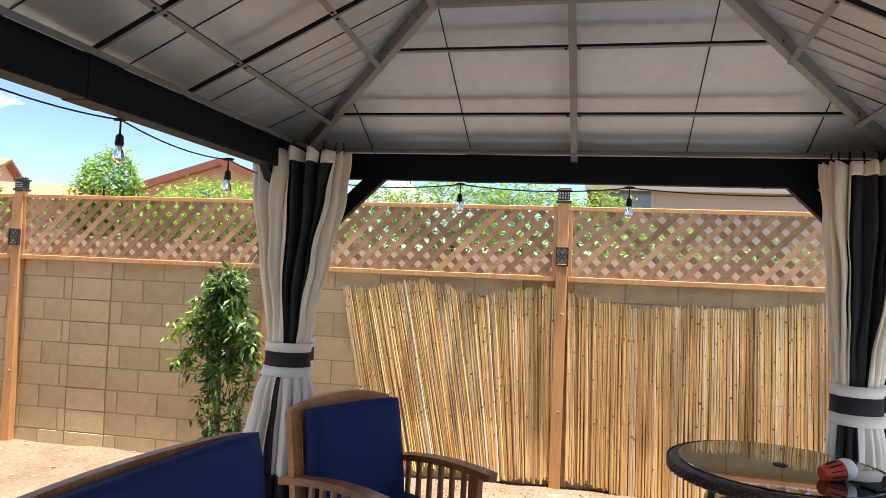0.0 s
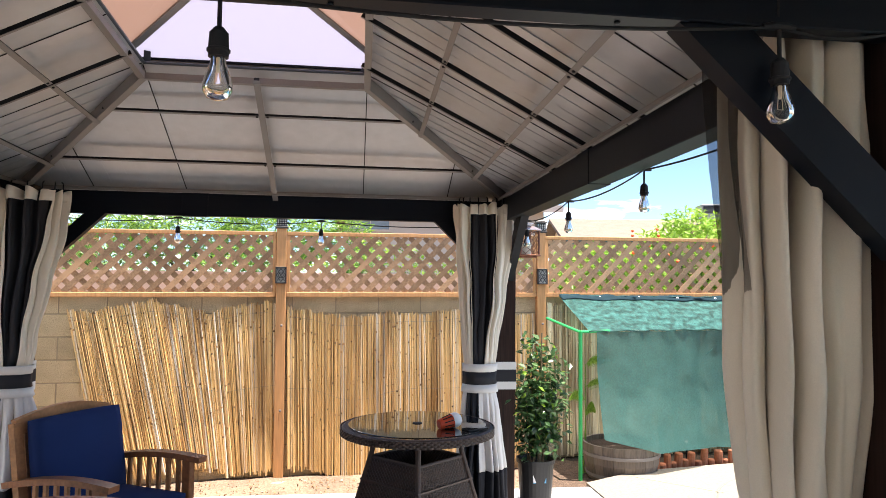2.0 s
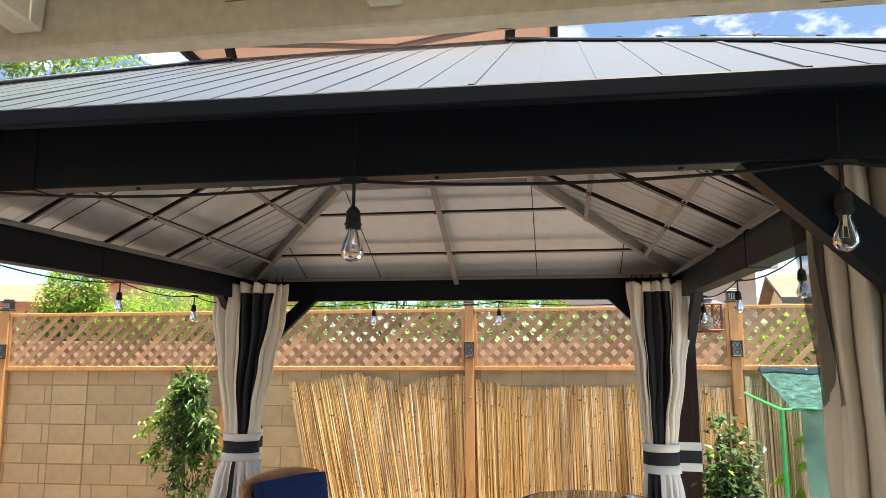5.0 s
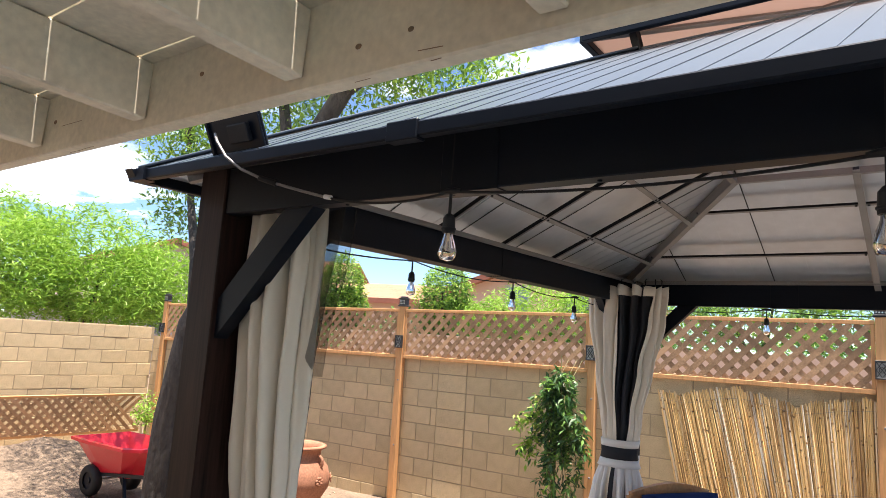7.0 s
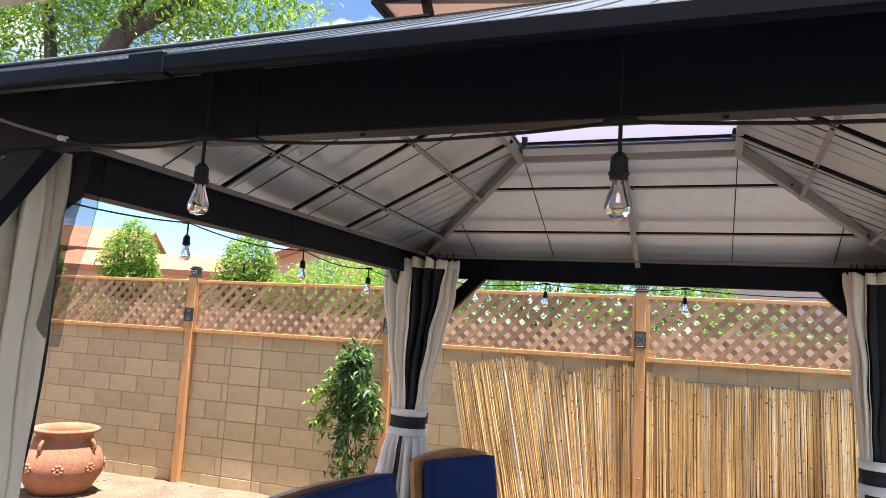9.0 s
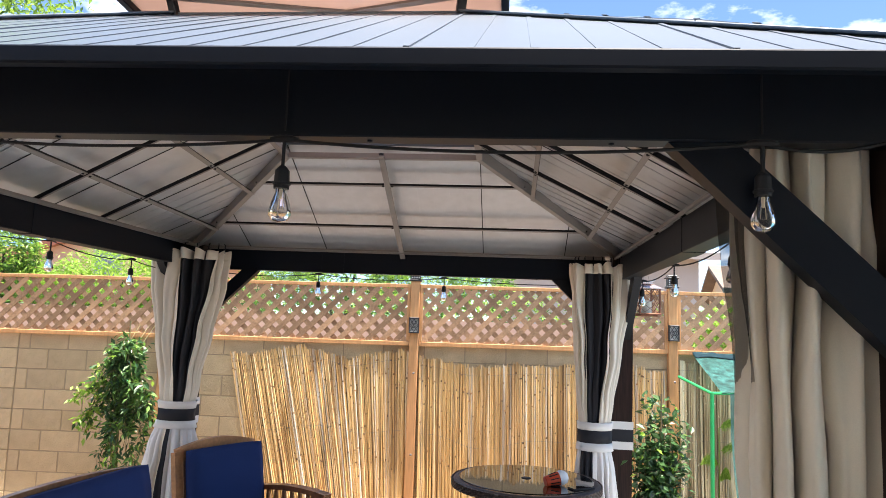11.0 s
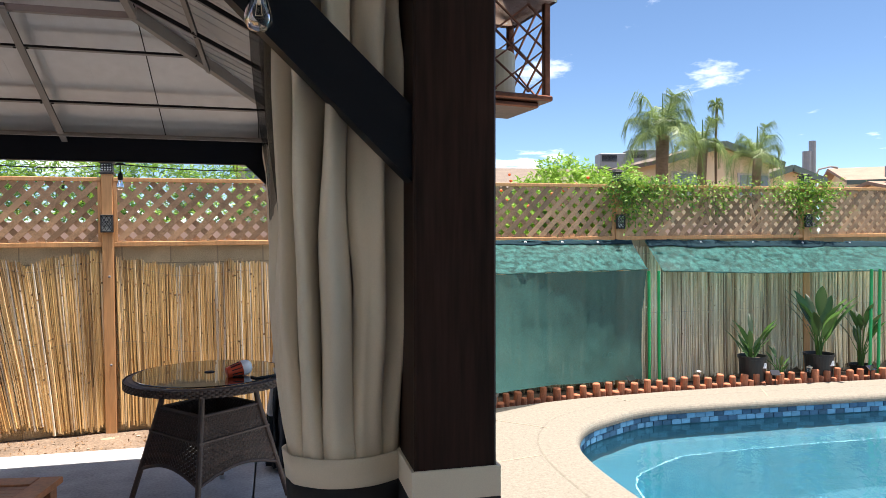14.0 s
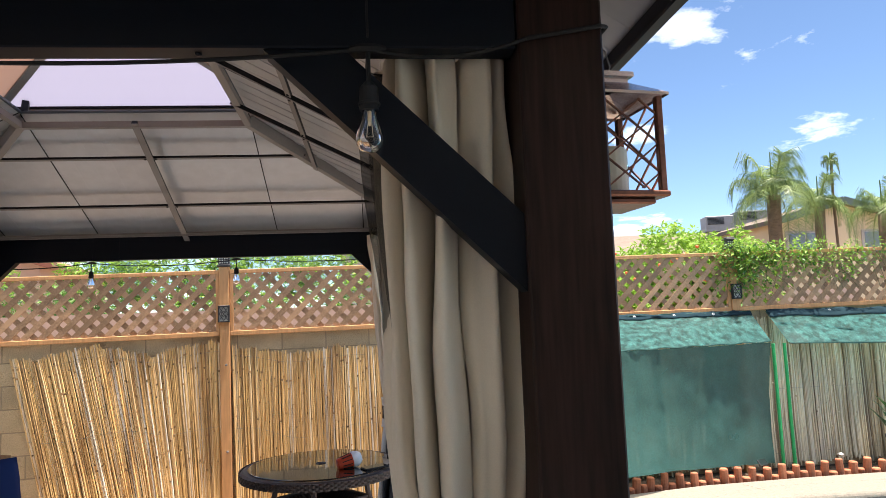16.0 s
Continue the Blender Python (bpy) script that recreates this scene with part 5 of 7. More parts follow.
def garden_seat(name, label, category, width, m, seats):
    """A slatted wooden seat with arms and navy cushions. x: to the front, y: along its width; the floor is z = 0."""
    t = thing(name, label, category, "seats round the coffee table", at=m)
    hw = width / 2
    rail = B()
    arch = [(-0.335 - 0.012, -hw + 0.03 + (width - 0.06) * i / 16, 0.825 + (0.045 if width < 1 else 0.03) * math.sin(math.pi * i / 16)) for i in range(17)]
    arc(rail, arch, 0.032, 0.085)
    part("top_rail", rail, acacia_y, t)
    for s in (-1, 1):
        bm = B()
        arc(bm, [(-0.24, s * (hw - 0.03), 0.0), (-0.26, s * (hw - 0.03), 0.36), (-0.345, s * (hw - 0.03), 0.85)], 0.04, 0.05, up=(0, 1, 0))
        part("back_leg", bm, acacia_y, t)
        bm = B()
        box(bm, 0.22, 0.275, s * (hw - 0.02) - 0.022, s * (hw - 0.02) + 0.022, 0.0, 0.592, bevel=0.004)
        part("front_leg", bm, acacia, t)
        bm = B()
        arc(bm, [(-0.36 + 0.70 * i / 12, s * (hw - 0.015), 0.528 + 0.075 * math.sin(math.pi * (0.08 + 0.62 * i / 12)) ** 1.0 + 0.012 * i / 12) for i in range(13)], 0.065, 0.03)
        part("arm", bm, acacia, t, "curved wooden arm")
        bm = B()
        box(bm, -0.24, 0.22, s * (hw - 0.02) - 0.012, s * (hw - 0.02) + 0.012, 0.27, 0.33, bevel=0.003)
        part("side_rail", bm, acacia_y, t)
        for k in range(6):
            x = -0.17 + 0.07 * k
            bm = B()
            box(bm, x - 0.012, x + 0.012, s * (hw - 0.02) - 0.009, s * (hw - 0.02) + 0.009, 0.33, 0.565 + 0.008 * k, bevel=0.002)
            part("arm_slat", bm, acacia_y, t)
    for x in (0.245, -0.255):
        bm = B()
        box(bm, x - 0.012, x + 0.012, -hw + 0.045, hw - 0.045, 0.27, 0.335, bevel=0.003)
        part("seat_rail", bm, acacia_y, t)
    for k in range(6):
        x = -0.2 + 0.08 * k
        bm = B()
        box(bm, x - 0.028, x + 0.028, -hw + 0.045, hw - 0.045, 0.335, 0.35, bevel=0.003)
        part("seat_slat", bm, acacia_y, t)
    n = int(width / 0.11)
    for k in range(n):
        y = -hw + 0.09 + (width - 0.18) * k / (n - 1)
        bm = B()
        stick(bm, (-0.272, y, 0.36), (-0.345, y, 0.83), 0.03, 0.012, up=(1, 0, 0.15))
        part("back_slat", bm, acacia_y, t)
    sw = (width - 0.1) / seats
    for k in range(seats):
        y = -hw + 0.05 + sw * (k + 0.5)
        bm = B()
        pillow(bm, 0.53, sw - 0.012, 0.085, pose(0.01, y, 0.35), puff=0.18)
        part("seat_cushion", bm, navy, t, "navy canvas seat cushion", smooth=True)
        bm = B()
        pillow(bm, 0.47 if width < 1 else 0.50, sw - 0.01, 0.10, Matrix.Translation((-0.275, y, 0.63 if width < 1 else 0.635)) @ pose(0, 0, 0, 0, 81, 0) @ pose(0, 0, 0), puff=0.15)
        back = part("back_cushion", bm, navy, t, "navy canvas back cushion", smooth=True)
        bm = B()
        tube(bm, [(0.20, y + sw / 2 - 0.03, 0.40), (0.22, y + sw / 2, 0.37), (0.20, y + sw / 2 + 0.012, 0.33), (0.215, y + sw / 2 + 0.02, 0.30)], 0.003, 5)
        part("tie_cord", bm, navy, t)
    return t


garden_seat("armchair", "slatted acacia armchair with navy canvas cushions", "armchair", 0.64, pose(-0.53, 2.97, 0, 0, 0, -28), 1)
garden_seat("loveseat", "slatted acacia loveseat with navy canvas cushions", "loveseat", 1.25, pose(-0.68, 1.75, 0, 0, 0, -6), 1)

# low slatted table
coffee = thing("coffee_table", "low slatted acacia coffee table", "coffee table", at=pose(0.05, 2.23, 0, 0, 0, -8))
TW, TD, TH = 0.36, 0.36, 0.42
for s in (-1, 1):
    bm = B()
    box(bm, s * TW - 0.05, s * TW + 0.05, -TD - 0.05, TD + 0.05, TH - 0.03, TH, bevel=0.004)
    part("side_board", bm, acacia, coffee)
    bm = B()
    box(bm, -TW + 0.051, TW - 0.051, s * TD - 0.05, s * TD + 0.05, TH - 0.03, TH, bevel=0.004)
    part("end_board", bm, acacia, coffee)
    for k in (-1, 1):
        bm = B()
        box(bm, s * TW - 0.03, s * TW + 0.03, k * TD - 0.03, k * TD + 0.03, 0, TH - 0.031, bevel=0.004)
        part("leg", bm, acacia, coffee)
for k in range(15):
    y = -TD + 0.078 + (2 * TD - 0.156) * k / 14
    bm = B()
    box(bm, -TW + 0.051, TW - 0.051, y - 0.022, y + 0.022, TH - 0.025, TH - 0.005, bevel=0.003)
    part("slat", bm, acacia, coffee)

# round wicker table with a dark glass top
wicker = material("dark_brown_wicker", (0.058, 0.035, 0.026), rough=0.5, vary=0.4, scale=14, fine=90, bump=0.3, island=0.5, bumpd=0.004)
TX, TY, TR, TZ = 1.111, 3.177, 0.45, 0.762
table = thing("wicker_table", "round dark brown wicker table with a tinted glass top", "table", at=pose(TX, TY, 0, 0, 0, 41))
bm = B()
bm_ring = lathe(bm, [(TR - 0.03, TZ - 0.045), (TR - 0.008, TZ - 0.05), (TR - 0.004, TZ - 0.012), (TR - 0.02, TZ - 0.004), (TR - 0.05, TZ - 0.006), (TR - 0.05, TZ - 0.04), (TR - 0.03, TZ - 0.045)], 64)
rim_part = part("rim", bm, wicker, table)
bm = B()
nb = 150
for j in range(4):          # woven strands round the rim
    z = TZ - 0.044 + 0.0105 * j
    for i in range(nb // 2):
        a0 = 2 * math.pi * (2 * i + (j % 2)) / nb
        a1 = a0 + 2 * math.pi * 1.75 / nb
        pts = []
        for k in range(4):
            a = a0 + (a1 - a0) * k / 3
            rr = TR - 0.003 + (0.006 if k in (1, 2) else 0.0)
            pts.append((rr * math.cos(a), rr * math.sin(a), z))
        arc(bm, pts, 0.004, 0.0095)
tagged(part("weave", bm, wicker, rim_part), kind="stuff")
smoke = bpy.data.materials.new("smoked_glass")
smoke.use_nodes = True
sb = smoke.node_tree.nodes["Principled BSDF"]
sb.inputs["Base Color"].default_value, sb.inputs["Roughness"].default_value = (0.012, 0.009, 0.008, 1), 0.03
sb.inputs["Specular IOR Level"].default_value, sb.inputs["Coat Weight"].default_value = 0.9, 1.0
bm = B()
lathe(bm, [(0.0, TZ - 0.004), (TR - 0.045, TZ - 0.004), (TR - 0.045, TZ + 0.002), (TR - 0.048, TZ + 0.003), (0.02, TZ + 0.003), (0.0, TZ + 0.003)], 64)
part("glass_top", bm, smoke, table, "smoked glass top")
bm = B()
lathe(bm, [(0.0, TZ + 0.007), (0.026, TZ + 0.007), (0.03, TZ + 0.0035), (0.03, TZ + 0.003)], 24)
part("parasol_cap", bm, rubber, table)
foot = [(0.385, 45), (0.385, 135), (0.385, 225), (0.385, 315)]
legs = []
silver = material("brushed_steel", (0.55, 0.55, 0.55), rough=0.35, metal=0.9, vary=0.05)
for r, deg in foot:
    c, s = math.cos(radians(deg)), math.sin(radians(deg))
    bm = B()
    tube(bm, [(0.25 * c, 0.25 * s, TZ - 0.05), (0.265 * c, 0.265 * s, 0.60), (0.435 * c, 0.435 * s, 0.03)], 0.0155, 10)
    leg = part("leg", bm, wicker, table)
    bm = B()
    tube(bm, [(0.435 * c, 0.435 * s, 0.03), (0.444 * c, 0.444 * s, 0.001)], 0.0175, 10)
    part("foot_cap", bm, silver, leg, "steel foot cap")
    legs.append((c, s))
rg = random.Random(5)
for k in range(4):          # woven apron panels between the legs
    (c0, s0), (c1, s1) = legs[k], legs[(k + 1) % 4]
    top_a, top_b = Vector((0.268 * c0, 0.268 * s0, 0.575)), Vector((0.268 * c1, 0.268 * s1, 0.575))
    bot_a, bot_b = Vector((0.375 * c0, 0.375 * s0, 0.23)), Vector((0.375 * c1, 0.375 * s1, 0.23))
    P = lambda u, v: (top_a.lerp(top_b, u)).lerp(bot_a.lerp(bot_b, u), v) + Vector((0, 0, (0.06 * math.sin(math.pi * u)) * v))
    out = ((top_a + top_b) / 2)
    out.z = 0
    out.normalize()
    bm = B()
    nv, nu = 26, 17
    for j in range(nv):     # flat horizontal strands that pass over and under the uprights
        v0 = (j + 0.5) / nv
        pts = []
        for i in range(nu * 2 + 1):
            u = i / (nu * 2)
            pts.append(P(u, v0) + out * 0.0035 * (1 if (i + j) % 2 else -1))
        arc(bm, pts, 0.0025, 0.0145)
    tagged(part("apron_weave", bm, wicker, table, "woven wicker apron"), kind="stuff")
    bm = B()
    for i in range(nu):
        u = (i + 0.5) / nu
        arc(bm, [P(u, v) for v in (0.0, 0.5, 1.0)], 0.006, 0.004, up=out)
    tagged(part("apron_stake", bm, wicker, table), kind="stuff")
    for v in (0.0, 1.0):
        bm = B()
        tube(bm, [P(i / 10, v) for i in range(11)], 0.0095, 8)
        part("apron_bar", bm, wicker, table)
bm = B()
box(bm, -0.235, 0.235, -0.235, 0.235, 0.44, 0.45, pose(0, 0, 0, 0, 0, 0))
part("inner_shelf", bm, wicker, table)

# lamp ball, phone on the table
lamp = thing("camping_lamp", "small orange and black camping lantern with a white globe", "lamp", at=Matrix.Translation((1.285, 3.02, TZ + 0.042)) @ pose(0, 0, 0, 0, 78, 18))
orange = material("orange_plastic", (0.55, 0.06, 0.015), rough=0.4, vary=0.1)
bm = B()
lathe(bm, [(0.0, -0.075), (0.026, -0.075), (0.03, -0.07), (0.032, -0.045), (0.038, 0.0), (0.04, 0.01), (0.0, 0.01)], 24)
body = part("body", bm, orange, lamp, "orange ribbed body")
for i in range(10):
    a = 2 * math.pi * i / 10
    bm = B()
    stick(bm, (0.0325 * math.cos(a), 0.0325 * math.sin(a), -0.05), (0.0395 * math.cos(a), 0.0395 * math.sin(a), 0.004), 0.005, 0.004, up=(math.cos(a), math.sin(a), 0))
    part("grille_bar", bm, rubber, body)
bm = B()
lathe(bm, [(0.041, 0.01), (0.043, 0.02), (0.042, 0.035), (0.036, 0.052), (0.022, 0.064), (0.0, 0.068)], 24)
part("globe", bm, material("white_diffuser", (0.78, 0.78, 0.78), rough=0.4, vary=0.03), lamp, "white plastic globe", smooth=True)
phone = thing("phone", "black smartphone lying on the glass table", "phone", at=pose(1.42, 2.975, TZ + 0.003, 0, 0, 30))
bm = B()
box(bm, -0.072, 0.072, -0.035, 0.035, 0.0, 0.009, bevel=0.003)
part("case", bm, rubber, phone)
bm = B()
box(bm, -0.068, 0.068, -0.031, 0.031, 0.0091, 0.0098)
part("screen", bm, smoke, phone)

# ---- plants ----
def leaves(name, mat, parent, spots, size, seed, droop=0.3, narrow=0.45, label=""):
    """Leaves as folded lozenges at spots (x, y, z); each its own island."""
    rs = np.random.RandomState(seed)
    p = np.array(spots, dtype=float)
    n = len(p)
    d = rs.normal(size=(n, 3))
    d[:, 2] = d[:, 2] * 0.6 - droop
    d /= np.linalg.norm(d, axis=1)[:, None]
    up = rs.normal(size=(n, 3)) * 0.5 + np.array((0, 0, 1.0))
    s = np.cross(d, up)
    s /= np.linalg.norm(s, axis=1)[:, None] + 1e-6
    nn = np.cross(s, d)
    ln = size * rs.uniform(0.6, 1.25, n)[:, None]
    wd = ln * narrow * 0.5
    v = np.stack([p, p + d * ln * 0.45 + s * wd + nn * ln * 0.06, p + d * ln + nn * ln * -0.08, p + d * ln * 0.45 - s * wd + nn * ln * 0.06], axis=1).reshape(-1, 3)
    f = [(4 * i, 4 * i + 1, 4 * i + 2) for i in range(n)] + [(4 * i, 4 * i + 2, 4 * i + 3) for i in range(n)]
    me = bpy.data.meshes.new(name)
    me.from_pydata(v.tolist(), [], f)
    me.materials.append(mat)
    ob = new(name, me)
    ob.parent = parent
    if label:
        ob["label"] = label
    return tagged(ob, kind="stuff")


def blob_spots(blobs, n, seed, hollow=0.55):
    """n places in the outer shells of uneven balls (x, y, z, rx, ry, rz)."""
    rs = random.Random(seed)
    out = []
    total = sum(b[3] * b[4] + b[3] * b[5] for b in blobs)
    for b in blobs:
        for _ in range(int(n * (b[3] * b[4] + b[3] * b[5]) / total)):
            d = Vector((rs.gauss(0, 1), rs.gauss(0, 1), rs.gauss(0, 1))).normalized()
            lump = 1 + 0.22 * noise.noise(d * 2.1 + Vector(b[:3])) + 0.15 * noise.noise(d * 5.0 + Vector(b[:3]))
            r = (hollow + (1 - hollow) * rs.random() ** 0.6) * lump
            out.append((b[0] + d.x * b[3] * r, b[1] + d.y * b[4] * r, b[2] + d.z * b[5] * r))
    return out


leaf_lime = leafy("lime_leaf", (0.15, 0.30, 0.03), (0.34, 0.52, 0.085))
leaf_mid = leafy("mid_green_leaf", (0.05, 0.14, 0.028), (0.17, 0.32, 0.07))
leaf_dark = leafy("dark_glossy_leaf", (0.018, 0.06, 0.02), (0.07, 0.15, 0.045), rough=0.3, through=0.2)
bark = material("grey_brown_bark", (0.055, 0.047, 0.042), rough=0.95, vary=0.5, scale=8, fine=35, bump=1.0, stretch=(1, 1, 0.35), bumpd=0.03)
stem_mat = material("green_brown_stem", (0.16, 0.14, 0.06), rough=0.8, vary=0.3)
black_pot = material("black_nursery_plastic", (0.014, 0.015, 0.017), rough=0.45, vary=0.2, fine=100, bump=0.05)
soil = material("potting_soil", (0.06, 0.04, 0.03), rough=1.0, vary=0.4, fine=60, bump=0.8, bumpd=0.02)
label_white = material("white_label", (0.8, 0.8, 0.8), rough=0.6, vary=0.02)
label_blue = material("blue_label", (0.12, 0.42, 0.68), rough=0.5, vary=0.03)

# climbing vine on the wall beside the curtain
vine = thing("hanging_vine", "leafy green vine hanging in front of the block wall", "vine", at=pose(0, 0, 0))
rs = random.Random(21)
dark_sp, mid_sp, lime_sp = [], [], []


def vine_strand(x, y, z, length, lean, k, leaves_each, light):
    pts = []
    for i in range(16):
        q = i / 15
        px = x + lean * q + 0.035 * math.sin(q * 5 + k * 1.7)
        pz = z - length * q
        if pz < -0.14:
            break
        py = y + 0.03 * math.sin(q * 6 + k)
        pts.append((px, py, pz))
        if noise.noise(Vector((px * 6, k * 0.37, pz * 5))) < -0.28:
            continue
        for _ in range(leaves_each):
            s = (px + rs.gauss(0, 0.028), py + rs.gauss(0, 0.035), pz + rs.gauss(0, 0.04))
            (lime_sp if rs.random() < light else (mid_sp if rs.random() < 0.4 else dark_sp)).append(s)
    if len(pts) > 2:
        bm = B()
        tube(bm, pts, 0.0026, 5)
        part("stem", bm, stem_mat, vine)


for k in range(26):      # the dense upper mass
    x = -2.60 + rs.gauss(0, 0.062)
    vine_strand(x, 5.05 + rs.uniform(-0.14, 0.12), 1.44 - abs(x + 2.60) * 0.9 - 0.1 * rs.random(), rs.uniform(0.35, 0.85), (x + 2.60) * 0.25 + rs.uniform(-0.05, 0.05), k, 7, 0.03)
for k in range(9):       # loose tails below
    vine_strand(-2.62 + rs.uniform(-0.12, 0.12), 5.03 + rs.uniform(-0.1, 0.1), 0.75 - 0.2 * rs.random(), rs.uniform(0.5, 0.9), rs.uniform(-0.05, 0.08), k + 40, 4, 0.12)
# side tufts: a high lime share on the left paints sunlight there
for x, z, ln, lean, lt in ((-2.72, 1.30, 0.30, -0.12, 0.5), (-2.78, 1.12, 0.5, -0.06, 0.7), (-2.84, 0.98, 0.42, -0.05, 0.85), (-2.80, 0.85, 0.2, -0.14, 0.8), (-2.86, 1.02, 0.12, -0.12, 0.9), (-2.42, 1.05, 0.35, 0.1, 0.15), (-2.40, 0.98, 0.35, 0.16, 0.05), (-2.44, 0.8, 0.35, 0.12, 0.05), (-2.46, 0.45, 0.4, 0.06, 0.1)):
    vine_strand(x, 5.0, z, ln, lean, x * 9, 5, lt)
leaves("foliage", leaf_dark, vine, dark_sp, 0.088, 3, droop=0.75, narrow=0.40)
leaves("mid_foliage", leaf_mid, vine, mid_sp, 0.085, 19, droop=0.7, narrow=0.40)
leaves("lime_foliage", leaf_lime, vine, lime_sp, 0.072, 4, droop=0.5, label="lighter lime leaves that paint the sunlit left side")
bm = B()
tube(bm, [(-2.62, 5.1, -0.2), (-2.64, 5.08, 0.5), (-2.60, 5.08, 1.0), (-2.62, 5.1, 1.6)], [0.016, 0.013, 0.01, 0.006], 8)
part("main_stem", bm, stem_mat, vine)
bm = B()
for dx in (-0.06, 0.02, 0.07):
    tube(bm, [(-2.62 + dx, 5.12, 1.3), (-2.62 + dx * 1.2, 5.4, 1.56)], 0.003, 5)
part("support_string", bm, stem_mat, vine)


def nursery_pot(name, label, r, h, m, category="potted plant", group="", mat=None):
    t = thing(name, label, category, group, at=m)
    bm = B()
    lathe(bm, [(0.0, 0.001), (r * 0.78, 0.001), (r * 0.80, 0.02), (r * 0.95, h - 0.03), (r * 1.02, h - 0.028), (r * 1.03, h), (r * 0.97, h), (r * 0.93, h - 0.035)], 28)
    part("pot", bm, mat or black_pot, t, smooth=False)
    bm = B()
    lathe(bm, [(0.0, h - 0.03), (r * 0.92, h - 0.035)], 20)
    part("soil", bm, soil, t)
    return t


ficus = nursery_pot("potted_shrub", "glossy green shrub in a black nursery pot with a blue label", 0.135, 0.36, pose(2.04, 3.945, 0))
bm = B()
box(bm, -0.05, 0.045, -0.0015, 0.0015, 0.19, 0.255, pose(0.0, -0.1275, 0.02, -4))
part("label", bm, label_blue, ficus, "blue price label")
bm = B()
box(bm, -0.049, -0.028, -0.0015, 0.0, 0.195, 0.25, pose(0.0, -0.1295, 0.02, -4))
part("label_bar", bm, label_white, ficus)
rs = random.Random(8)
spots = []
for k in range(9):
    a = rs.uniform(0, 6.28)
    top = rs.uniform(0.75, 1.16)
    pts = [(0.05 * math.cos(a) * (1 - i / 6) + 0.11 * math.cos(a) * i / 6, (0.05 * (1 - i / 6) + 0.11 * i / 6) * math.sin(a), 0.3 + (top - 0.3) * i / 6) for i in range(7)]
    bm = B()
    tube(bm, pts, [0.007 - 0.0008 * i for i in range(7)], 6)
    part("stem", bm, material("pale_twig", (0.26, 0.19, 0.11), rough=0.8, vary=0.2) if k == 0 else bpy.data.materials["pale_twig"], ficus)
    for i in range(2, 7):
        for _ in range(38):
            spots.append((pts[i][0] + rs.gauss(0, 0.062), pts[i][1] + rs.gauss(0, 0.062), pts[i][2] + rs.gauss(0, 0.05)))
bm = B()
tube(bm, [(0.03, -0.02, 0.3), (0.035, -0.02, 1.25)], 0.006, 6)
part("stake", bm, bpy.data.materials["pale_twig"], ficus)
leaves("foliage", leaf_dark, ficus, spots, 0.062, 5, droop=0.1, narrow=0.55)
leaves("lime_foliage", leaf_lime, ficus, [s for s in spots if s[2] > 0.55][::9], 0.05, 6, droop=-0.1, narrow=0.55, label="bright new leaves")


def big_leaf_plant(m, h, n, seed, pot_r, pot_h, with_label=True):
    """Upright paddle leaves on stalks in a nursery pot."""
    t = nursery_pot("potted_plant", "broad-leaved plant in a black nursery pot by the reed screen", pot_r, pot_h, m, group="potted plants along the fence")
    rg = random.Random(seed)
    for k in range(n):
        a = 2.4 * k + rg.uniform(-0.3, 0.3)
        out = rg.uniform(0.03, 0.13)
        top = h * rg.uniform(0.42, 0.78)
        ca, sa = math.cos(a), math.sin(a)
        bm = B()
        tube(bm, [(0.02 * ca, 0.02 * sa, pot_h - 0.03), (out * 0.4 * ca, out * 0.4 * sa, pot_h + (top - pot_h) * 0.55), (out * ca, out * sa, top)], [0.007, 0.006, 0.004], 6)
        part("stalk", bm, leaf_mid, t)
        bm = B()
        ln, wd = h * rg.uniform(0.30, 0.44), h * rg.uniform(0.034, 0.052)
        axis = Vector((ca * 0.4, sa * 0.4, 0.9)).normalized()
        sidev = Vector((-sa, ca, 0)) * math.cos(k) + Vector((ca, sa, 0)).cross(Vector((0, 0, 1))) * 0.2
        sidev.normalize()
        rows = []
        for i in range(9):
            q = i / 8
            c = Vector((out * ca, out * sa, top)) + axis * ln * q + Vector((ca, sa, -0.9)) * (ln * 0.18 * q * q)
            ww = wd * math.sin(math.pi * (0.04 + 0.95 * q)) ** 0.8
            rows.append([bm.verts.new(c - sidev * ww + Vector((0, 0, 0.15 * ww))), bm.verts.new(c - Vector((0, 0, 0.1 * ww))), bm.verts.new(c + sidev * ww + Vector((0, 0, 0.15 * ww)))])
        for p, q in zip(rows, rows[1:]):
            for i in range(2):
                bm.faces.new((p[i], p[i + 1], q[i + 1], q[i]))
        part("leaf", bm, leaf_dark if k % 5 else leaf_mid, t, smooth=True)
    if with_label:
        bm = B()
        box(bm, -0.03, 0.035, -0.0015, 0.0015, pot_h - 0.12, pot_h - 0.065, pose(0.04, -pot_r * 1.0, 0, -4))
        part("label", bm, label_white, t, "white plant label")
    return t


big_leaf_plant(pose(6.43, 5.32, -0.1), 0.75, 15, 1, 0.145, 0.38)
big_leaf_plant(pose(7.28, 5.32, -0.1), 1.12, 16, 2, 0.155, 0.37)
big_leaf_plant(pose(8.62, 5.28, -0.1), 1.05, 16, 3, 0.15, 0.35)
big_leaf_plant(pose(6.80, 5.35, -0.1), 0.42, 8, 4, 0.09, 0.16, False)
big_leaf_plant(pose(7.95, 5.42, -0.1), 0.85, 14, 6, 0.12, 0.2, False)

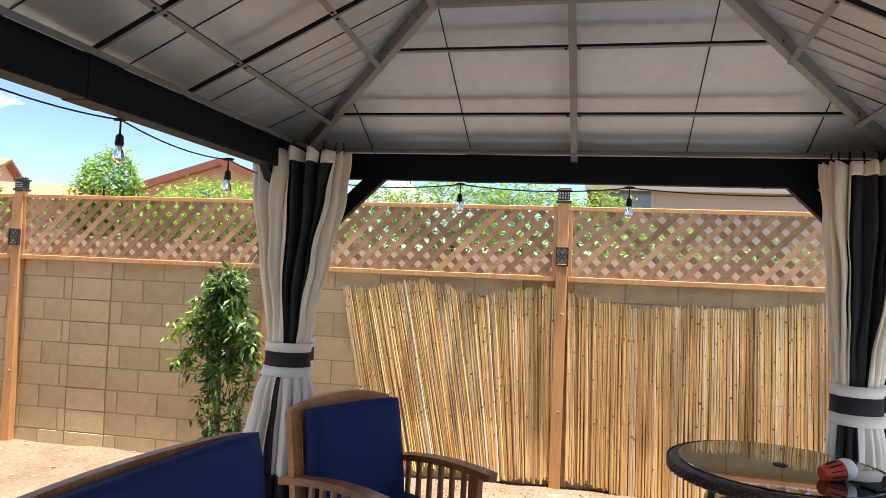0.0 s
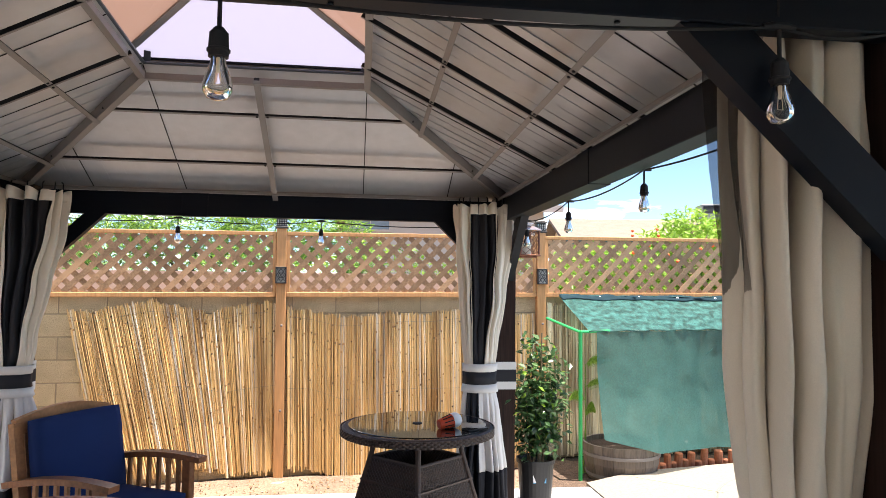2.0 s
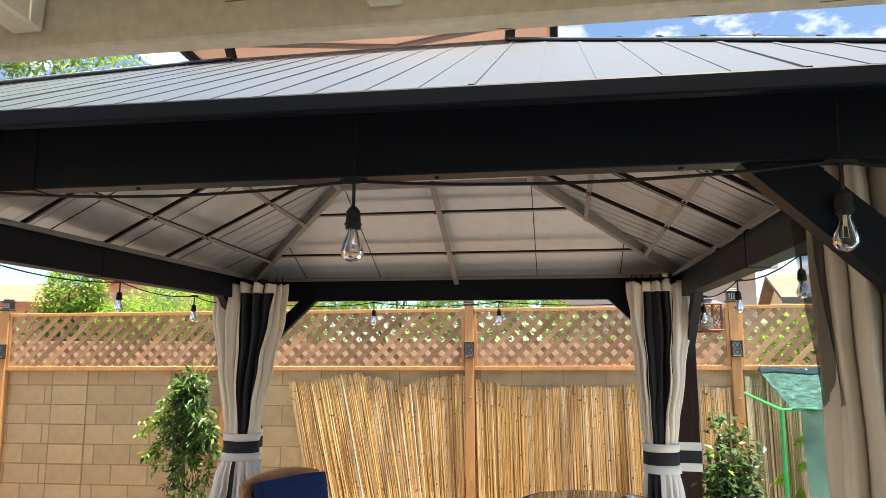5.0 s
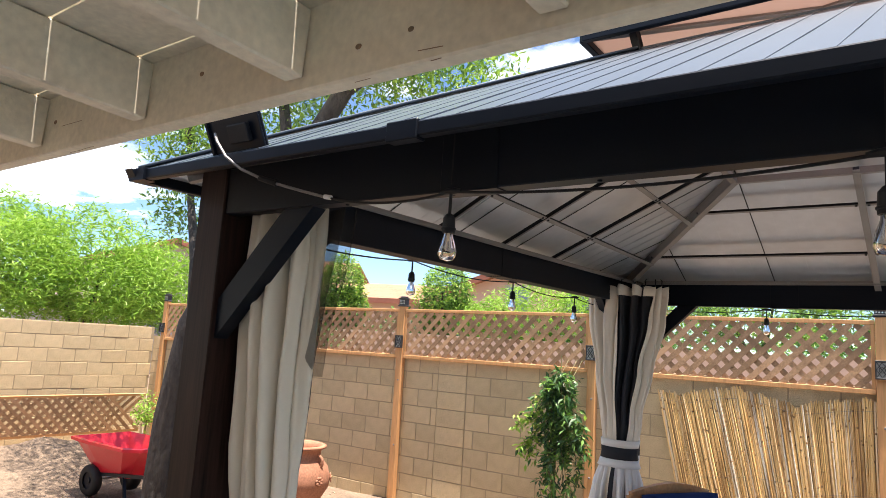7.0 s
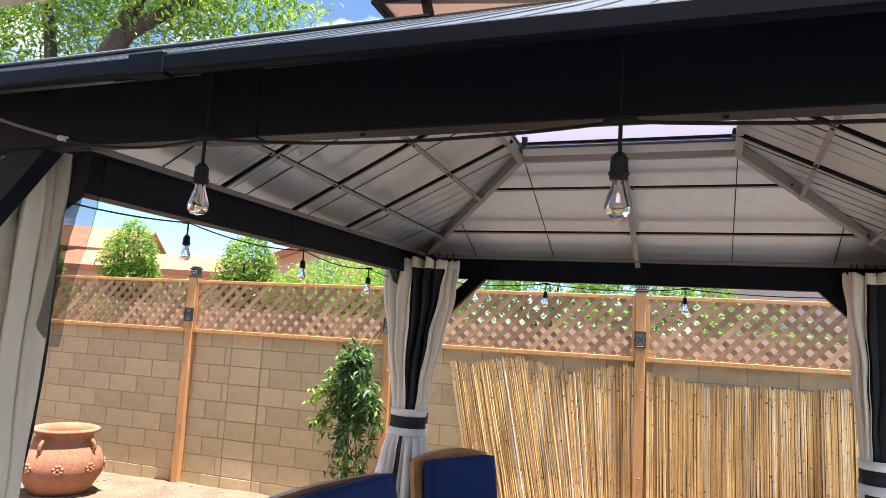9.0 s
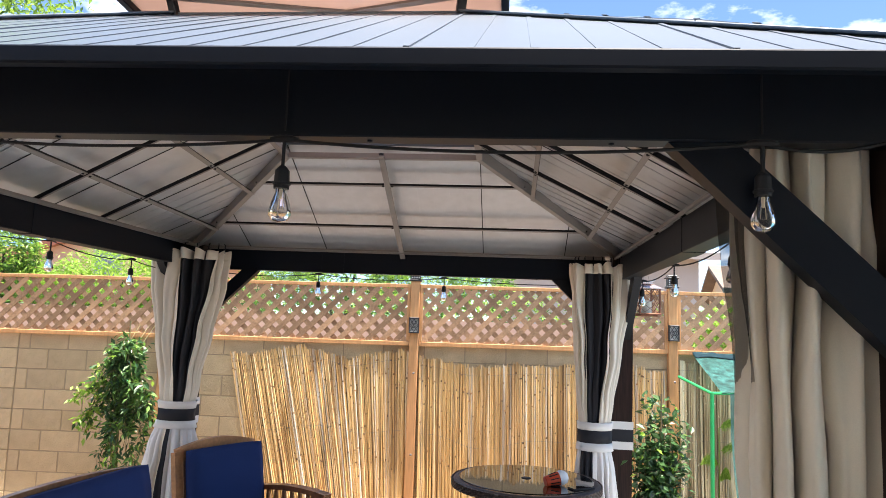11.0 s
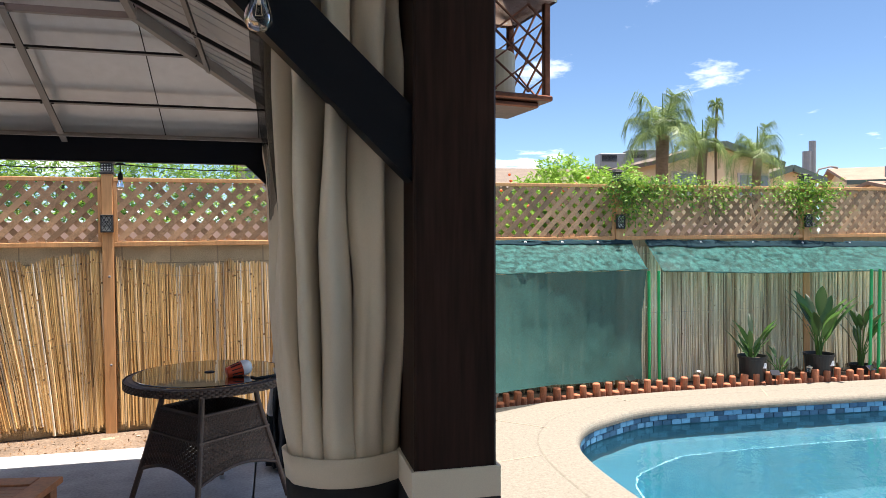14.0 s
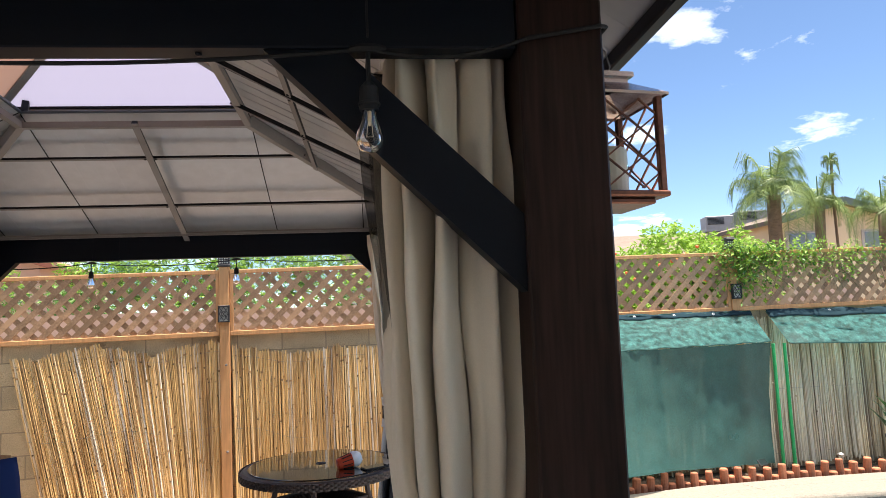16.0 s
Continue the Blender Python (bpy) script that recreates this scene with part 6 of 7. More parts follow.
# vine over the lattice
fvine = thing("fence_vine", "green vine with small leaves spilling over the lattice", "vine", at=FENCE)
rs = random.Random(33)
sp, young = [], []
for k in range(300):
    x = rs.choice((rs.gauss(5.2, 0.16), rs.uniform(5.1, 7.9), rs.uniform(5.3, 7.8), rs.gauss(7.75, 0.25), rs.uniform(5.0, 6.5)))
    z = 2.10 + rs.gauss(0.0, 0.05)
    drop = rs.uniform(0.03, 0.40) * (1.25 if abs(x - 5.2) < 0.25 or abs(x - 7.7) < 0.3 else 0.9)
    if x < 5.0:
        drop *= 0.4
    n = int(6 + drop * 34)
    y = rs.uniform(-0.06, 0.05)
    sway = rs.gauss(0, 0.07)
    for i in range(n):
        q = i / n
        s = (x + sway * q + rs.gauss(0, 0.035), y - 0.03 * q + rs.gauss(0, 0.03), z - drop * q + rs.gauss(0, 0.03))
        (young if rs.random() < 0.62 else sp).append(s)
for _ in range(170):
    sp.append((rs.gauss(5.2, 0.17), rs.gauss(-0.05, 0.06), 2.18 - abs(rs.gauss(0, 0.22))))
    young.append((rs.gauss(7.75, 0.3), rs.gauss(-0.03, 0.06), 2.16 - abs(rs.gauss(0, 0.2))))
leaves("foliage", leaf_mid, fvine, sp, 0.05, 7, droop=0.4)
leaves("lime_foliage", leaf_lime, fvine, young, 0.05, 8, droop=0.3, label="bright young leaves")
fl_mat = material("orange_petal", (0.75, 0.13, 0.03), rough=0.6, vary=0.2)
bm = B()
for _ in range(26):
    c = Vector((rs.uniform(3.4, 5.0), rs.uniform(0.1, 0.3), rs.uniform(1.75, 2.2)))
    bmesh.ops.create_icosphere(bm, subdivisions=1, radius=rs.uniform(0.012, 0.024), matrix=Matrix.Translation(c))
tagged(part("blossom", bm, fl_mat, fvine, "small orange flowers"), kind="stuff")
for _ in range(14):
    x = rs.uniform(5.1, 7.9)
    bm = B()
    tube(bm, [(x, 0.0, 2.12), (x + rs.gauss(0, 0.1), -0.02, 1.9), (x + rs.gauss(0, 0.12), -0.01, 1.65)], 0.0025, 4)
    part("stem", bm, stem_mat, fvine)

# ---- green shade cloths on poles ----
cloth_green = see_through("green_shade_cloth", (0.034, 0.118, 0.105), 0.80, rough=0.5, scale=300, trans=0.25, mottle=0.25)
# paler, mottled copy of the cloth: sun and glare put into its colour
cloth_top = see_through("sun_toned_shade_cloth", (0.045, 0.165, 0.155), 0.80, rough=0.28, scale=70, trans=0.45, mottle=1.0)
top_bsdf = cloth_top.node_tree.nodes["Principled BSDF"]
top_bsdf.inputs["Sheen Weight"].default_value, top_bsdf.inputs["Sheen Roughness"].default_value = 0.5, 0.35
green_metal = material("bright_green_tube", (0.02, 0.40, 0.12), rough=0.35, vary=0.08)
white_stitch = material("white_tape", (0.75, 0.78, 0.75), rough=0.6, vary=0.05)


def cloth_sheet(bm, P, nu, nv, wave, seed):
    g = []
    for j in range(nv + 1):
        row = []
        for i in range(nu + 1):
            u, v = i / nu, j / nv
            c = Vector(P(u, v))
            k = wave * (noise.noise(Vector((u * 9, v * 4, seed))) + 0.5 * noise.noise(Vector((u * 22, v * 9, seed))) + 0.35 * noise.noise(Vector((u * 60, v * 14, seed))))
            row.append(bm.verts.new(c + Vector((0, k, k * 0.6))))
        g.append(row)
    for p, q in zip(g, g[1:]):
        for i in range(nu):
            bm.faces.new((p[i], p[i + 1], q[i + 1], q[i]))


shade_a = thing("shade_cloth", "dark green shade cloth lean-to hanging to the ground", "shade cloth", "shade cloths on the fence")
bm = B()
lerp3 = lambda a, b, c, d: (lambda u, v: Vector(a).lerp(Vector(b), u).lerp(Vector(d).lerp(Vector(c), u), v))
cloth_sheet(bm, lerp3((2.74, 5.66, 1.50), (5.24, 5.76, 1.50), (5.27, 5.47, 1.21), (2.80, 4.96, 1.20)), 90, 16, 0.02, 1)
part("top_sheet", bm, cloth_top, shade_a, "sloping green sheet, sun glare painted as pale mottling", smooth=True)
bm = B()
# it hangs over the front of the barrel, where its hem rides up
HEM = ((0.0, 2.85, 4.72, 0.30), (0.21, 3.35, 4.72, 0.175), (0.40, 3.80, 4.92, 0.165), (0.6, 4.27, 5.16, 0.12), (1.0, 5.20, 5.46, 0.06))


def hang(u, v):
    for p, q in zip(HEM, HEM[1:]):
        if p[0] <= u <= q[0]:
            foot = Vector(p[1:]).lerp(Vector(q[1:]), (u - p[0]) / (q[0] - p[0]))
    head = Vector((2.87, 4.965, 1.195)).lerp(Vector((5.26, 5.47, 1.20)), u)
    return head.lerp(foot, v) + Vector((0, 0.05 * math.sin(math.pi * v), 0))


cloth_sheet(bm, hang, 60, 24, 0.014, 2)
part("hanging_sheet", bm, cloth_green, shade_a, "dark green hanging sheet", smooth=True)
for a, b in (((2.80, 4.955, 1.20), (5.27, 5.465, 1.212)), ((2.74, 5.65, 1.505), (5.24, 5.75, 1.505))):
    bm = B()
    pts = [Vector(a).lerp(Vector(b), i / 40) + Vector((0, 0.006 * math.sin(i * 1.9), 0.006 * math.sin(i * 1.3))) for i in range(41)]
    tube(bm, pts, 0.007, 5)
    part("hem", bm, cloth_green, shade_a)
for k, (x, z) in enumerate(((3.55, 0.34), (4.72, 0.36), (4.05, 0.98))):
    bm = B()
    y = 4.965 + (x - 2.87) * 0.211 - 0.06
    if k < 2:
        for dx in (-0.03, 0.03):
            tube(bm, [(x + dx + 0.022 * math.cos(a), y, z + 0.028 * math.sin(a)) for a in np.linspace(0, 6.28, 12)], 0.0022, 4, cap=False)
    else:
        stick(bm, (x - 0.04, y, z), (x + 0.02, y, z + 0.05), 0.004, 0.006)
    part("printed_mark", bm, cloth_top, shade_a)
for x, y in ((2.72, 4.96),):
    bm = B()
    tube(bm, [(x, y, -0.18), (x, y, 1.195)], 0.0175, 10)
    part("pole", bm, green_metal, shade_a)
    bm = B()
    tube(bm, [(x, y, 1.19), (2.60, 5.60, 1.285)], 0.013, 8)
    part("arm", bm, green_metal, shade_a)
    bm = B()
    tube(bm, [(x, y, 1.193), (3.0, 5.0, 1.20)], 0.013, 8)
    part("arm", bm, green_metal, shade_a)
shade_b = thing("shade_cloth", "green shade cloth awning over potted plants", "shade cloth", "shade cloths on the fence")
bm = B()
cloth_sheet(bm, lambda u, v: Vector((5.42, 5.78, 1.50)).lerp(Vector((9.6, 5.92, 1.47)), u).lerp(Vector((5.42, 5.42, 1.19)).lerp(Vector((9.4, 5.28, 1.15)), u), v) + Vector((0, 0, -0.02 * math.sin(math.pi * u * 1.6) ** 2 * v)), 160, 18, 0.042, 3)
part("top_sheet", bm, cloth_top, shade_b, "green awning sheet, sun glare painted as pale mottling", smooth=True)
hem_tape = material("navy_hem_tape", (0.012, 0.03, 0.04), rough=0.95, spec=0.08, vary=0.3, scale=12, fine=200, bump=0.2, bumpd=0.003)
for host, a, b, c, d in ((shade_b, (5.42, 5.78, 1.515), (9.6, 5.92, 1.485), (9.58, 5.83, 1.42), (5.42, 5.70, 1.445)), (shade_a, (2.74, 5.66, 1.515), (5.24, 5.76, 1.515), (5.24, 5.72, 1.47), (2.75, 5.58, 1.47))):
    bm = B()
    cloth_sheet(bm, lerp3(a, b, c, d), 120, 4, 0.03, 5)
    tape = part("top_hem", bm, hem_tape, host, "dark folded hem with eyelets", smooth=True)
    tape.modifiers.new("fold", "SOLIDIFY").thickness = 0.004
    for i in range(1, 6):
        bm = B()
        p = Vector(a).lerp(Vector(b), i / 6)
        lathe(bm, [(0.006, -0.001), (0.013, -0.002), (0.014, 0.002), (0.006, 0.003)], 12, Matrix.Translation(p + Vector((0, -0.03, -0.02))) @ pose(0, 0, 0, 60))
        part("eyelet", bm, silver, tape)
bm = B()
tube(bm, [Vector((5.42, 5.415, 1.192)).lerp(Vector((9.4, 5.275, 1.152)), i / 50) + Vector((0, 0, -0.02 * math.sin(math.pi * i / 50 * 1.6) ** 2)) for i in range(51)], 0.008, 5)
part("hem", bm, cloth_green, shade_b)
for x, y in ((5.29, 5.46), (5.40, 5.45), (7.86, 5.22), (7.97, 5.215)):
    bm = B()
    tube(bm, [(x, y, -0.15), (x + (0.04 if x > 6 else 0.0), y + 0.02, 1.19)], 0.0165, 8)
    part("pole", bm, green_metal, shade_b)

# young fern between the pole and the reeds
fern = thing("fern", "yellow-green fern fronds beside the green pole", "fern", at=pose(2.84, 5.18, -0.1))
for k, (a, h, ln) in enumerate(((0.2, 0.78, 0.26), (-0.6, 0.98, 0.24), (2.6, 0.66, 0.2), (1.2, 0.55, 0.22))):
    bm = B()
    pts = [Vector((0.02 * math.cos(k), 0.02 * math.sin(k), 0.0)), Vector((0.0, 0.0, h * 0.6))] + [Vector((ln * q * math.cos(a), -0.05 * q, h + 0.05 * math.sin(q * 3))) for q in (0.0, 0.25, 0.5, 0.75, 1.0)]
    tube(bm, pts, [0.005, 0.005, 0.004, 0.004, 0.003, 0.003, 0.002], 5)
    for i in range(26):
        q = 0.1 + 0.9 * i / 26
        c = Vector((ln * q * math.cos(a), -0.05 * q, h + 0.05 * math.sin(q * 3)))
        for sg in (-1, 1):
            L = 0.075 * math.sin(math.pi * (0.25 + 0.7 * q))
            tip = c + Vector((0.35 * math.cos(a), -0.35 * sg, 0.75 * sg)).normalized() * L
            bm.faces.new((bm.verts.new(c - Vector((0.006, 0, 0))), bm.verts.new(c + Vector((0.006, 0, 0))), bm.verts.new(tip)))
    part("frond", bm, leaf_lime, fern)

# ---- edging logs, garden lights, barrel ----
terra = material("terracotta_log", (0.36, 0.13, 0.065), rough=0.85, vary=0.3, scale=10, fine=60, bump=0.3, obj=0.5, bumpd=0.004)
edging = thing("log_edging", "short terracotta coloured log edging along the mulch bed", "edging")
rg = random.Random(9)
line = smooth_line([(3.40, 4.93), (3.75, 5.06), (4.2, 5.13), (5.0, 5.18), (6.0, 5.21), (7.4, 5.18), (9.8, 5.08)], 10)
acc = 0.0
log_mesh = []
for k in range(3):
    bm = B()
    r = (0.035, 0.038, 0.033)[k]
    lathe(bm, [(r, -0.16), (r, -0.01), (r * 0.85, 0.0), (0.0, 0.002)], 10)
    me = bpy.data.meshes.new("log")
    bm.to_mesh(me)
    bm.free()
    me.materials.append(terra)
    log_mesh.append(me)
i = 0
for a, b in zip(line, line[1:]):
    ln = (b - a).length
    while acc < ln:
        p = a.lerp(b, acc / ln)
        ob = new("log", log_mesh[i % 3])
        ob.parent = edging
        ob.matrix_basis = pose(p.x, p.y + rg.uniform(-0.008, 0.008), (0.115, 0.035, 0.105, 0.03)[i % 4] + rg.uniform(-0.012, 0.012), rg.uniform(-5, 5), rg.uniform(-5, 5))
        i += 1
        acc += 0.072
    acc -= ln
for x, y in ((3.85, 5.25), (5.75, 5.28), (7.05, 5.2)):
    t = thing("path_light", "small clear solar path light on a stake", "garden light", "solar path lights", at=pose(x, y, -0.1))
    bm = B()
    tube(bm, [(0, 0, 0), (0, 0, 0.19)], 0.006, 6)
    part("stake", bm, rubber, t)
    bm = B()
    lathe(bm, [(0.018, 0.19), (0.026, 0.235), (0.024, 0.24)], 12)
    part("lens", bm, clear_glass, t)
    bm = B()
    lathe(bm, [(0.03, 0.24), (0.032, 0.25), (0.012, 0.262), (0.0, 0.264)], 12)
    part("cap", bm, silver, t)
for x, y, a in ((4.95, 5.24, 20), (6.55, 5.12, -15), (7.75, 5.1, 10)):
    t = thing("solar_spot", "small tilted dark solar panel on a stake", "solar light", "solar spot panels", at=pose(x, y, 0.0, 0, 0, a))
    bm = B()
    tube(bm, [(0, 0, -0.1), (0, 0, 0.1)], 0.006, 6)
    part("stake", bm, rubber, t)
    bm = B()
    box(bm, -0.05, 0.05, -0.035, 0.035, -0.006, 0.006, Matrix.Translation((0, 0, 0.125)) @ pose(0, 0, 0, 40), bevel=0.003)
    part("panel", bm, smoke, t)

barrel = thing("half_barrel", "weathered grey wooden half barrel in the bed", "barrel planter", at=pose(3.13, 5.06, -0.1) @ Matrix.Diagonal((0.88, 0.88, 0.74, 1)))
stave_mat = material("weathered_oak", (0.16, 0.13, 0.105), rough=0.85, vary=0.35, scale=8, fine=50, bump=0.3, stretch=(1, 1, 0.15), obj=0.4, bumpd=0.004)
for k in range(22):
    a = 2 * math.pi * k / 22
    bm = B()
    prof = [(0.33, 0.0), (0.375, 0.2), (0.385, 0.42)]
    ww = math.pi / 22 * 0.97
    vs = []
    for r, z in prof:
        for rr, d in ((r, -ww), (r, ww), (r - 0.025, ww), (r - 0.025, -ww)):
            vs.append(bm.verts.new((rr * math.cos(d), rr * math.sin(d), z)))
    for j in range(2):
        for q in range(4):
            bm.faces.new((vs[4 * j + q], vs[4 * j + (q + 1) % 4], vs[4 * j + 4 + (q + 1) % 4], vs[4 * j + 4 + q]))
    bm.faces.new(vs[0:4][::-1])
    bm.faces.new(vs[8:12])
    ob = part("stave", bm, stave_mat, barrel)
    ob.matrix_basis = pose(0, 0, 0, 0, 0, math.degrees(a))
for z, r in ((0.06, 0.349), (0.30, 0.385)):
    bm = B()
    lathe(bm, [(r - 0.004, z - 0.018), (r + 0.003, z - 0.018), (r + 0.006, z + 0.018), (r - 0.002, z + 0.018)], 40)
    part("hoop", bm, rail_metal, barrel)
bm = B()
lathe(bm, [(0.0, 0.36), (0.355, 0.36)], 24)
part("soil", bm, soil, barrel)

# ---- yard on the dirt side ----
clay = material("red_clay", (0.33, 0.145, 0.085), rough=0.85, vary=0.4, scale=4, fine=50, bump=0.25, bumpd=0.005)
urn = thing("clay_urn", "large round terracotta urn with moulded rosettes and loops", "urn", at=pose(-5.62, 4.42, -0.3))
bm = B()
lathe(bm, [(0.0, 0.0), (0.24, 0.0), (0.30, 0.06), (0.385, 0.20), (0.395, 0.30), (0.36, 0.42), (0.285, 0.515), (0.265, 0.56), (0.27, 0.60), (0.30, 0.625), (0.325, 0.635), (0.325, 0.66), (0.30, 0.668), (0.265, 0.655), (0.24, 0.60), (0.25, 0.52), (0.0, 0.40)], 48)
part("body", bm, clay, urn, smooth=True)
for k in range(8):
    a = 2 * math.pi * k / 8
    bm = B()
    m = pose(0, 0, 0, 0, 0, math.degrees(a)) @ Matrix.Translation((0.40, 0, 0.30)) @ pose(0, 0, 0, 0, 84, 0)
    for j in range(7):
        q = 2 * math.pi * j / 7
        bmesh.ops.create_icosphere(bm, subdivisions=1, radius=0.024, matrix=m @ Matrix.Translation((0.036 * math.cos(q), 0.036 * math.sin(q), 0)) @ Matrix.Diagonal((1, 1, 0.45, 1)))
    bmesh.ops.create_icosphere(bm, subdivisions=1, radius=0.018, matrix=m)
    part("rosette", bm, clay, urn, smooth=True)
    if k % 2 == 0:
        bm = B()
        tube(bm, [(0.29 + 0.065 * math.sin(q), 0, 0.49 + 0.075 * math.cos(q)) for q in np.linspace(0.15, 3.0, 9)], 0.018, 8)
        h = part("loop_handle", bm, clay, urn)
        h.matrix_basis = pose(0, 0, 0, 0, 0, math.degrees(a) + 12)

red_poly = material("red_plastic", (0.55, 0.015, 0.03), rough=0.35, vary=0.08, coat=0.3)
barrow = thing("wheelbarrow", "red two-wheeled wheelbarrow on black tyres in the dirt", "wheelbarrow", at=pose(-6.92, 3.09, -0.31, 0, 0, 3))
bm = B()
top = [(-0.58, -0.33), (-0.30, -0.36), (0.42, -0.34), (0.55, -0.22), (0.55, 0.22), (0.42, 0.34), (-0.30, 0.36), (-0.58, 0.33)]
bot = [(-0.30, -0.20), (-0.15, -0.21), (0.20, -0.20), (0.28, -0.14), (0.28, 0.14), (0.20, 0.20), (-0.15, 0.21), (-0.30, 0.20)]
r0 = [bm.verts.new((x, y, 0.27)) for x, y in bot]
r1 = [bm.verts.new((x, y, 0.62)) for x, y in top]
r2 = [bm.verts.new((x * 1.05, y * 1.07, 0.615)) for x, y in top]
r3 = [bm.verts.new((x * 1.05, y * 1.07, 0.59)) for x, y in top]
bm.faces.new(r0[::-1])
for a, b in ((r0, r1), (r1, r2), (r2, r3)):
    for i in range(8):
        bm.faces.new((a[i], a[(i + 1) % 8], b[(i + 1) % 8], b[i]))
tub = part("tub", bm, red_poly, barrow, "red plastic tub")
tub.modifiers.new("shell", "SOLIDIFY").thickness = 0.008
bm = B()
for k in range(5):
    box(bm, -0.22 + 0.05 * k, -0.185 + 0.05 * k, -0.34, -0.336, 0.505, 0.53, pose(0, 0.045, 0.03, 0, 0, 0))
part("brand_bars", bm, label_white, barrow)
for y in (-0.24, 0.24):
    bm = B()
    lathe(bm, [(0.09, -0.045), (0.15, -0.05), (0.168, -0.03), (0.172, 0.0), (0.168, 0.03), (0.15, 0.05), (0.09, 0.045)], 28, Matrix.Translation((-0.30, y, 0.172)) @ pose(0, 0, 0, 90))
    wheel = part("wheel", bm, rubber, barrow, "black pneumatic tyre", smooth=True)
    bm = B()
    lathe(bm, [(0.0, -0.03), (0.03, -0.032), (0.035, -0.02), (0.09, -0.03), (0.092, 0.03), (0.035, 0.02), (0.03, 0.032), (0.0, 0.03)], 20, Matrix.Translation((-0.30, y, 0.172)) @ pose(0, 0, 0, 90))
    part("rim", bm, black_metal, wheel)
    bm = B()
    stick(bm, (0.22, y * 0.7, 0.27), (0.34, y * 0.8, 0.0), 0.03, 0.03)
    part("leg", bm, black_metal, barrow)
    bm = B()
    stick(bm, (-0.45, y * 0.8, 0.22), (1.0, y * 1.05, 0.40), 0.035, 0.035)
    part("handle_bar", bm, black_metal, barrow)
bm = B()
tube(bm, [(-0.30, -0.24, 0.172), (-0.30, 0.24, 0.172)], 0.012, 8)
part("axle", bm, silver, barrow)

low = thing("lattice_panel", "low leaning cedar lattice panel at the foot of the side wall", "lattice panel", at=Matrix.Translation((-10.2, -2.0, -0.12)) @ pose(0, 0, 0, 8, 0, 90))
bm = B()
for z in (0.0, 0.58):
    box(bm, 0.0, 7.0, -0.03, 0.0, z, z + 0.035, bevel=0.003)
part("frame_rail", bm, cedar, low)
for s, y in ((1, -0.012), (-1, -0.02)):
    bm = B()
    for k in range(52):
        x = 0.0 + 0.141 * k - 0.2
        x0, x1 = (x, x + 0.55) if s > 0 else (x + 0.55, x)
        if 0 <= min(x0, x1) and max(x0, x1) <= 7.0:
            stick(bm, (x0, y, 0.03), (x1, y, 0.58), 0.008, 0.05, up=(-s * 0.7, 0, 0.7))
    tagged(part("lath_layer", bm, lath_mat, low), kind="stuff")
weed = thing("wild_shrub", "small green shrub by the low lattice", "shrub", at=pose(-9.55, 4.75, -0.1))
leaves("foliage", leaf_lime, weed, blob_spots([(0, 0, 0.42, 0.2, 0.2, 0.28), (0.1, -0.1, 0.3, 0.18, 0.18, 0.2)], 260, 3, 0.3), 0.08, 11)
bm = B()
tube(bm, [(0, 0, -0.1), (0.02, 0, 0.2), (0.0, 0.02, 0.5)], 0.012, 6)
part("stem", bm, stem_mat, weed)

spot = thing("solar_spot", "small black solar spot lamp lying on the dirt", "solar light", at=pose(-3.45, 3.55, -0.26, 0, 0, 30))
bm = B()
box(bm, -0.04, 0.04, -0.06, 0.06, 0.02, 0.035, pose(0, 0, 0, 25), bevel=0.004)
part("panel", bm, smoke, spot)
bm = B()
tube(bm, [(0, -0.05, 0.02), (-0.06, -0.12, 0.015), (-0.14, -0.15, 0.012)], 0.01, 7)
part("stake", bm, rubber, spot)

# stones and leaf litter along the wall
rg = random.Random(17)
bm = B()
for _ in range(420):
    x, y = rg.uniform(-9.0, 2.4), rg.uniform(4.5, 5.5)
    if rg.random() < 0.4:
        x, y = rg.uniform(-9.5, -2.6), rg.uniform(1.5, 5.3)
    r = rg.uniform(0.004, 0.018)
    bmesh.ops.create_icosphere(bm, subdivisions=1, radius=r, matrix=Matrix.Translation((x, y, dirt_height(x, y) + r * 0.3)) @ Matrix.Diagonal((rg.uniform(0.7, 1.5), rg.uniform(0.7, 1.3), 0.6, 1)))
tagged(part("pebbles", bm, material("pebble", (0.34, 0.26, 0.19), rough=0.95, vary=0.4, island=0.6)), "small loose stones on the dirt", "pebbles", kind="stuff")
litter = new("leaf_litter")
tagged(litter, "dry brown fallen leaves along the wall", "leaf litter", kind="stuff")
leaves("litter", material("dry_leaf", (0.20, 0.11, 0.05), rough=0.9, vary=0.4, island=0.6), litter, [(rg.uniform(-2.5, 2.6), rg.uniform(4.9, 5.5), -0.185 + rg.uniform(0, 0.01)) for _ in range(700)], 0.03, 12, droop=0.0)
footing = thing("post_footing", "rough pale concrete footing round the fence post", "footing", at=pose(0.16, 5.40, DIRT - 0.012))
bm = B()
rings = lathe(bm, [(0.27, -0.05), (0.22, 0.012), (0.14, 0.03), (0.05, 0.04), (0.0, 0.04)], 22)
for ringv in rings:
    for v in ringv:
        k = 1 + 0.3 * noise.noise(Vector((v.co.x * 4, v.co.y * 4, 2)))
        v.co.x *= k * 1.25
        v.co.y *= k * 0.55
part("lump", bm, mortar_mat, footing, smooth=True)

# ---- beyond the walls ----
def tree_trunk(t, pts, rs, mat):
    bm = B()
    tube(bm, pts, rs, 12)
    for v in bm.verts:
        k = 0.06 * noise.noise(v.co * 5) + 0.03 * noise.noise(v.co * 14)
        v.co += Vector((k, k, 0)) * 0.35
    return part("trunk", bm, mat, t, smooth=True)


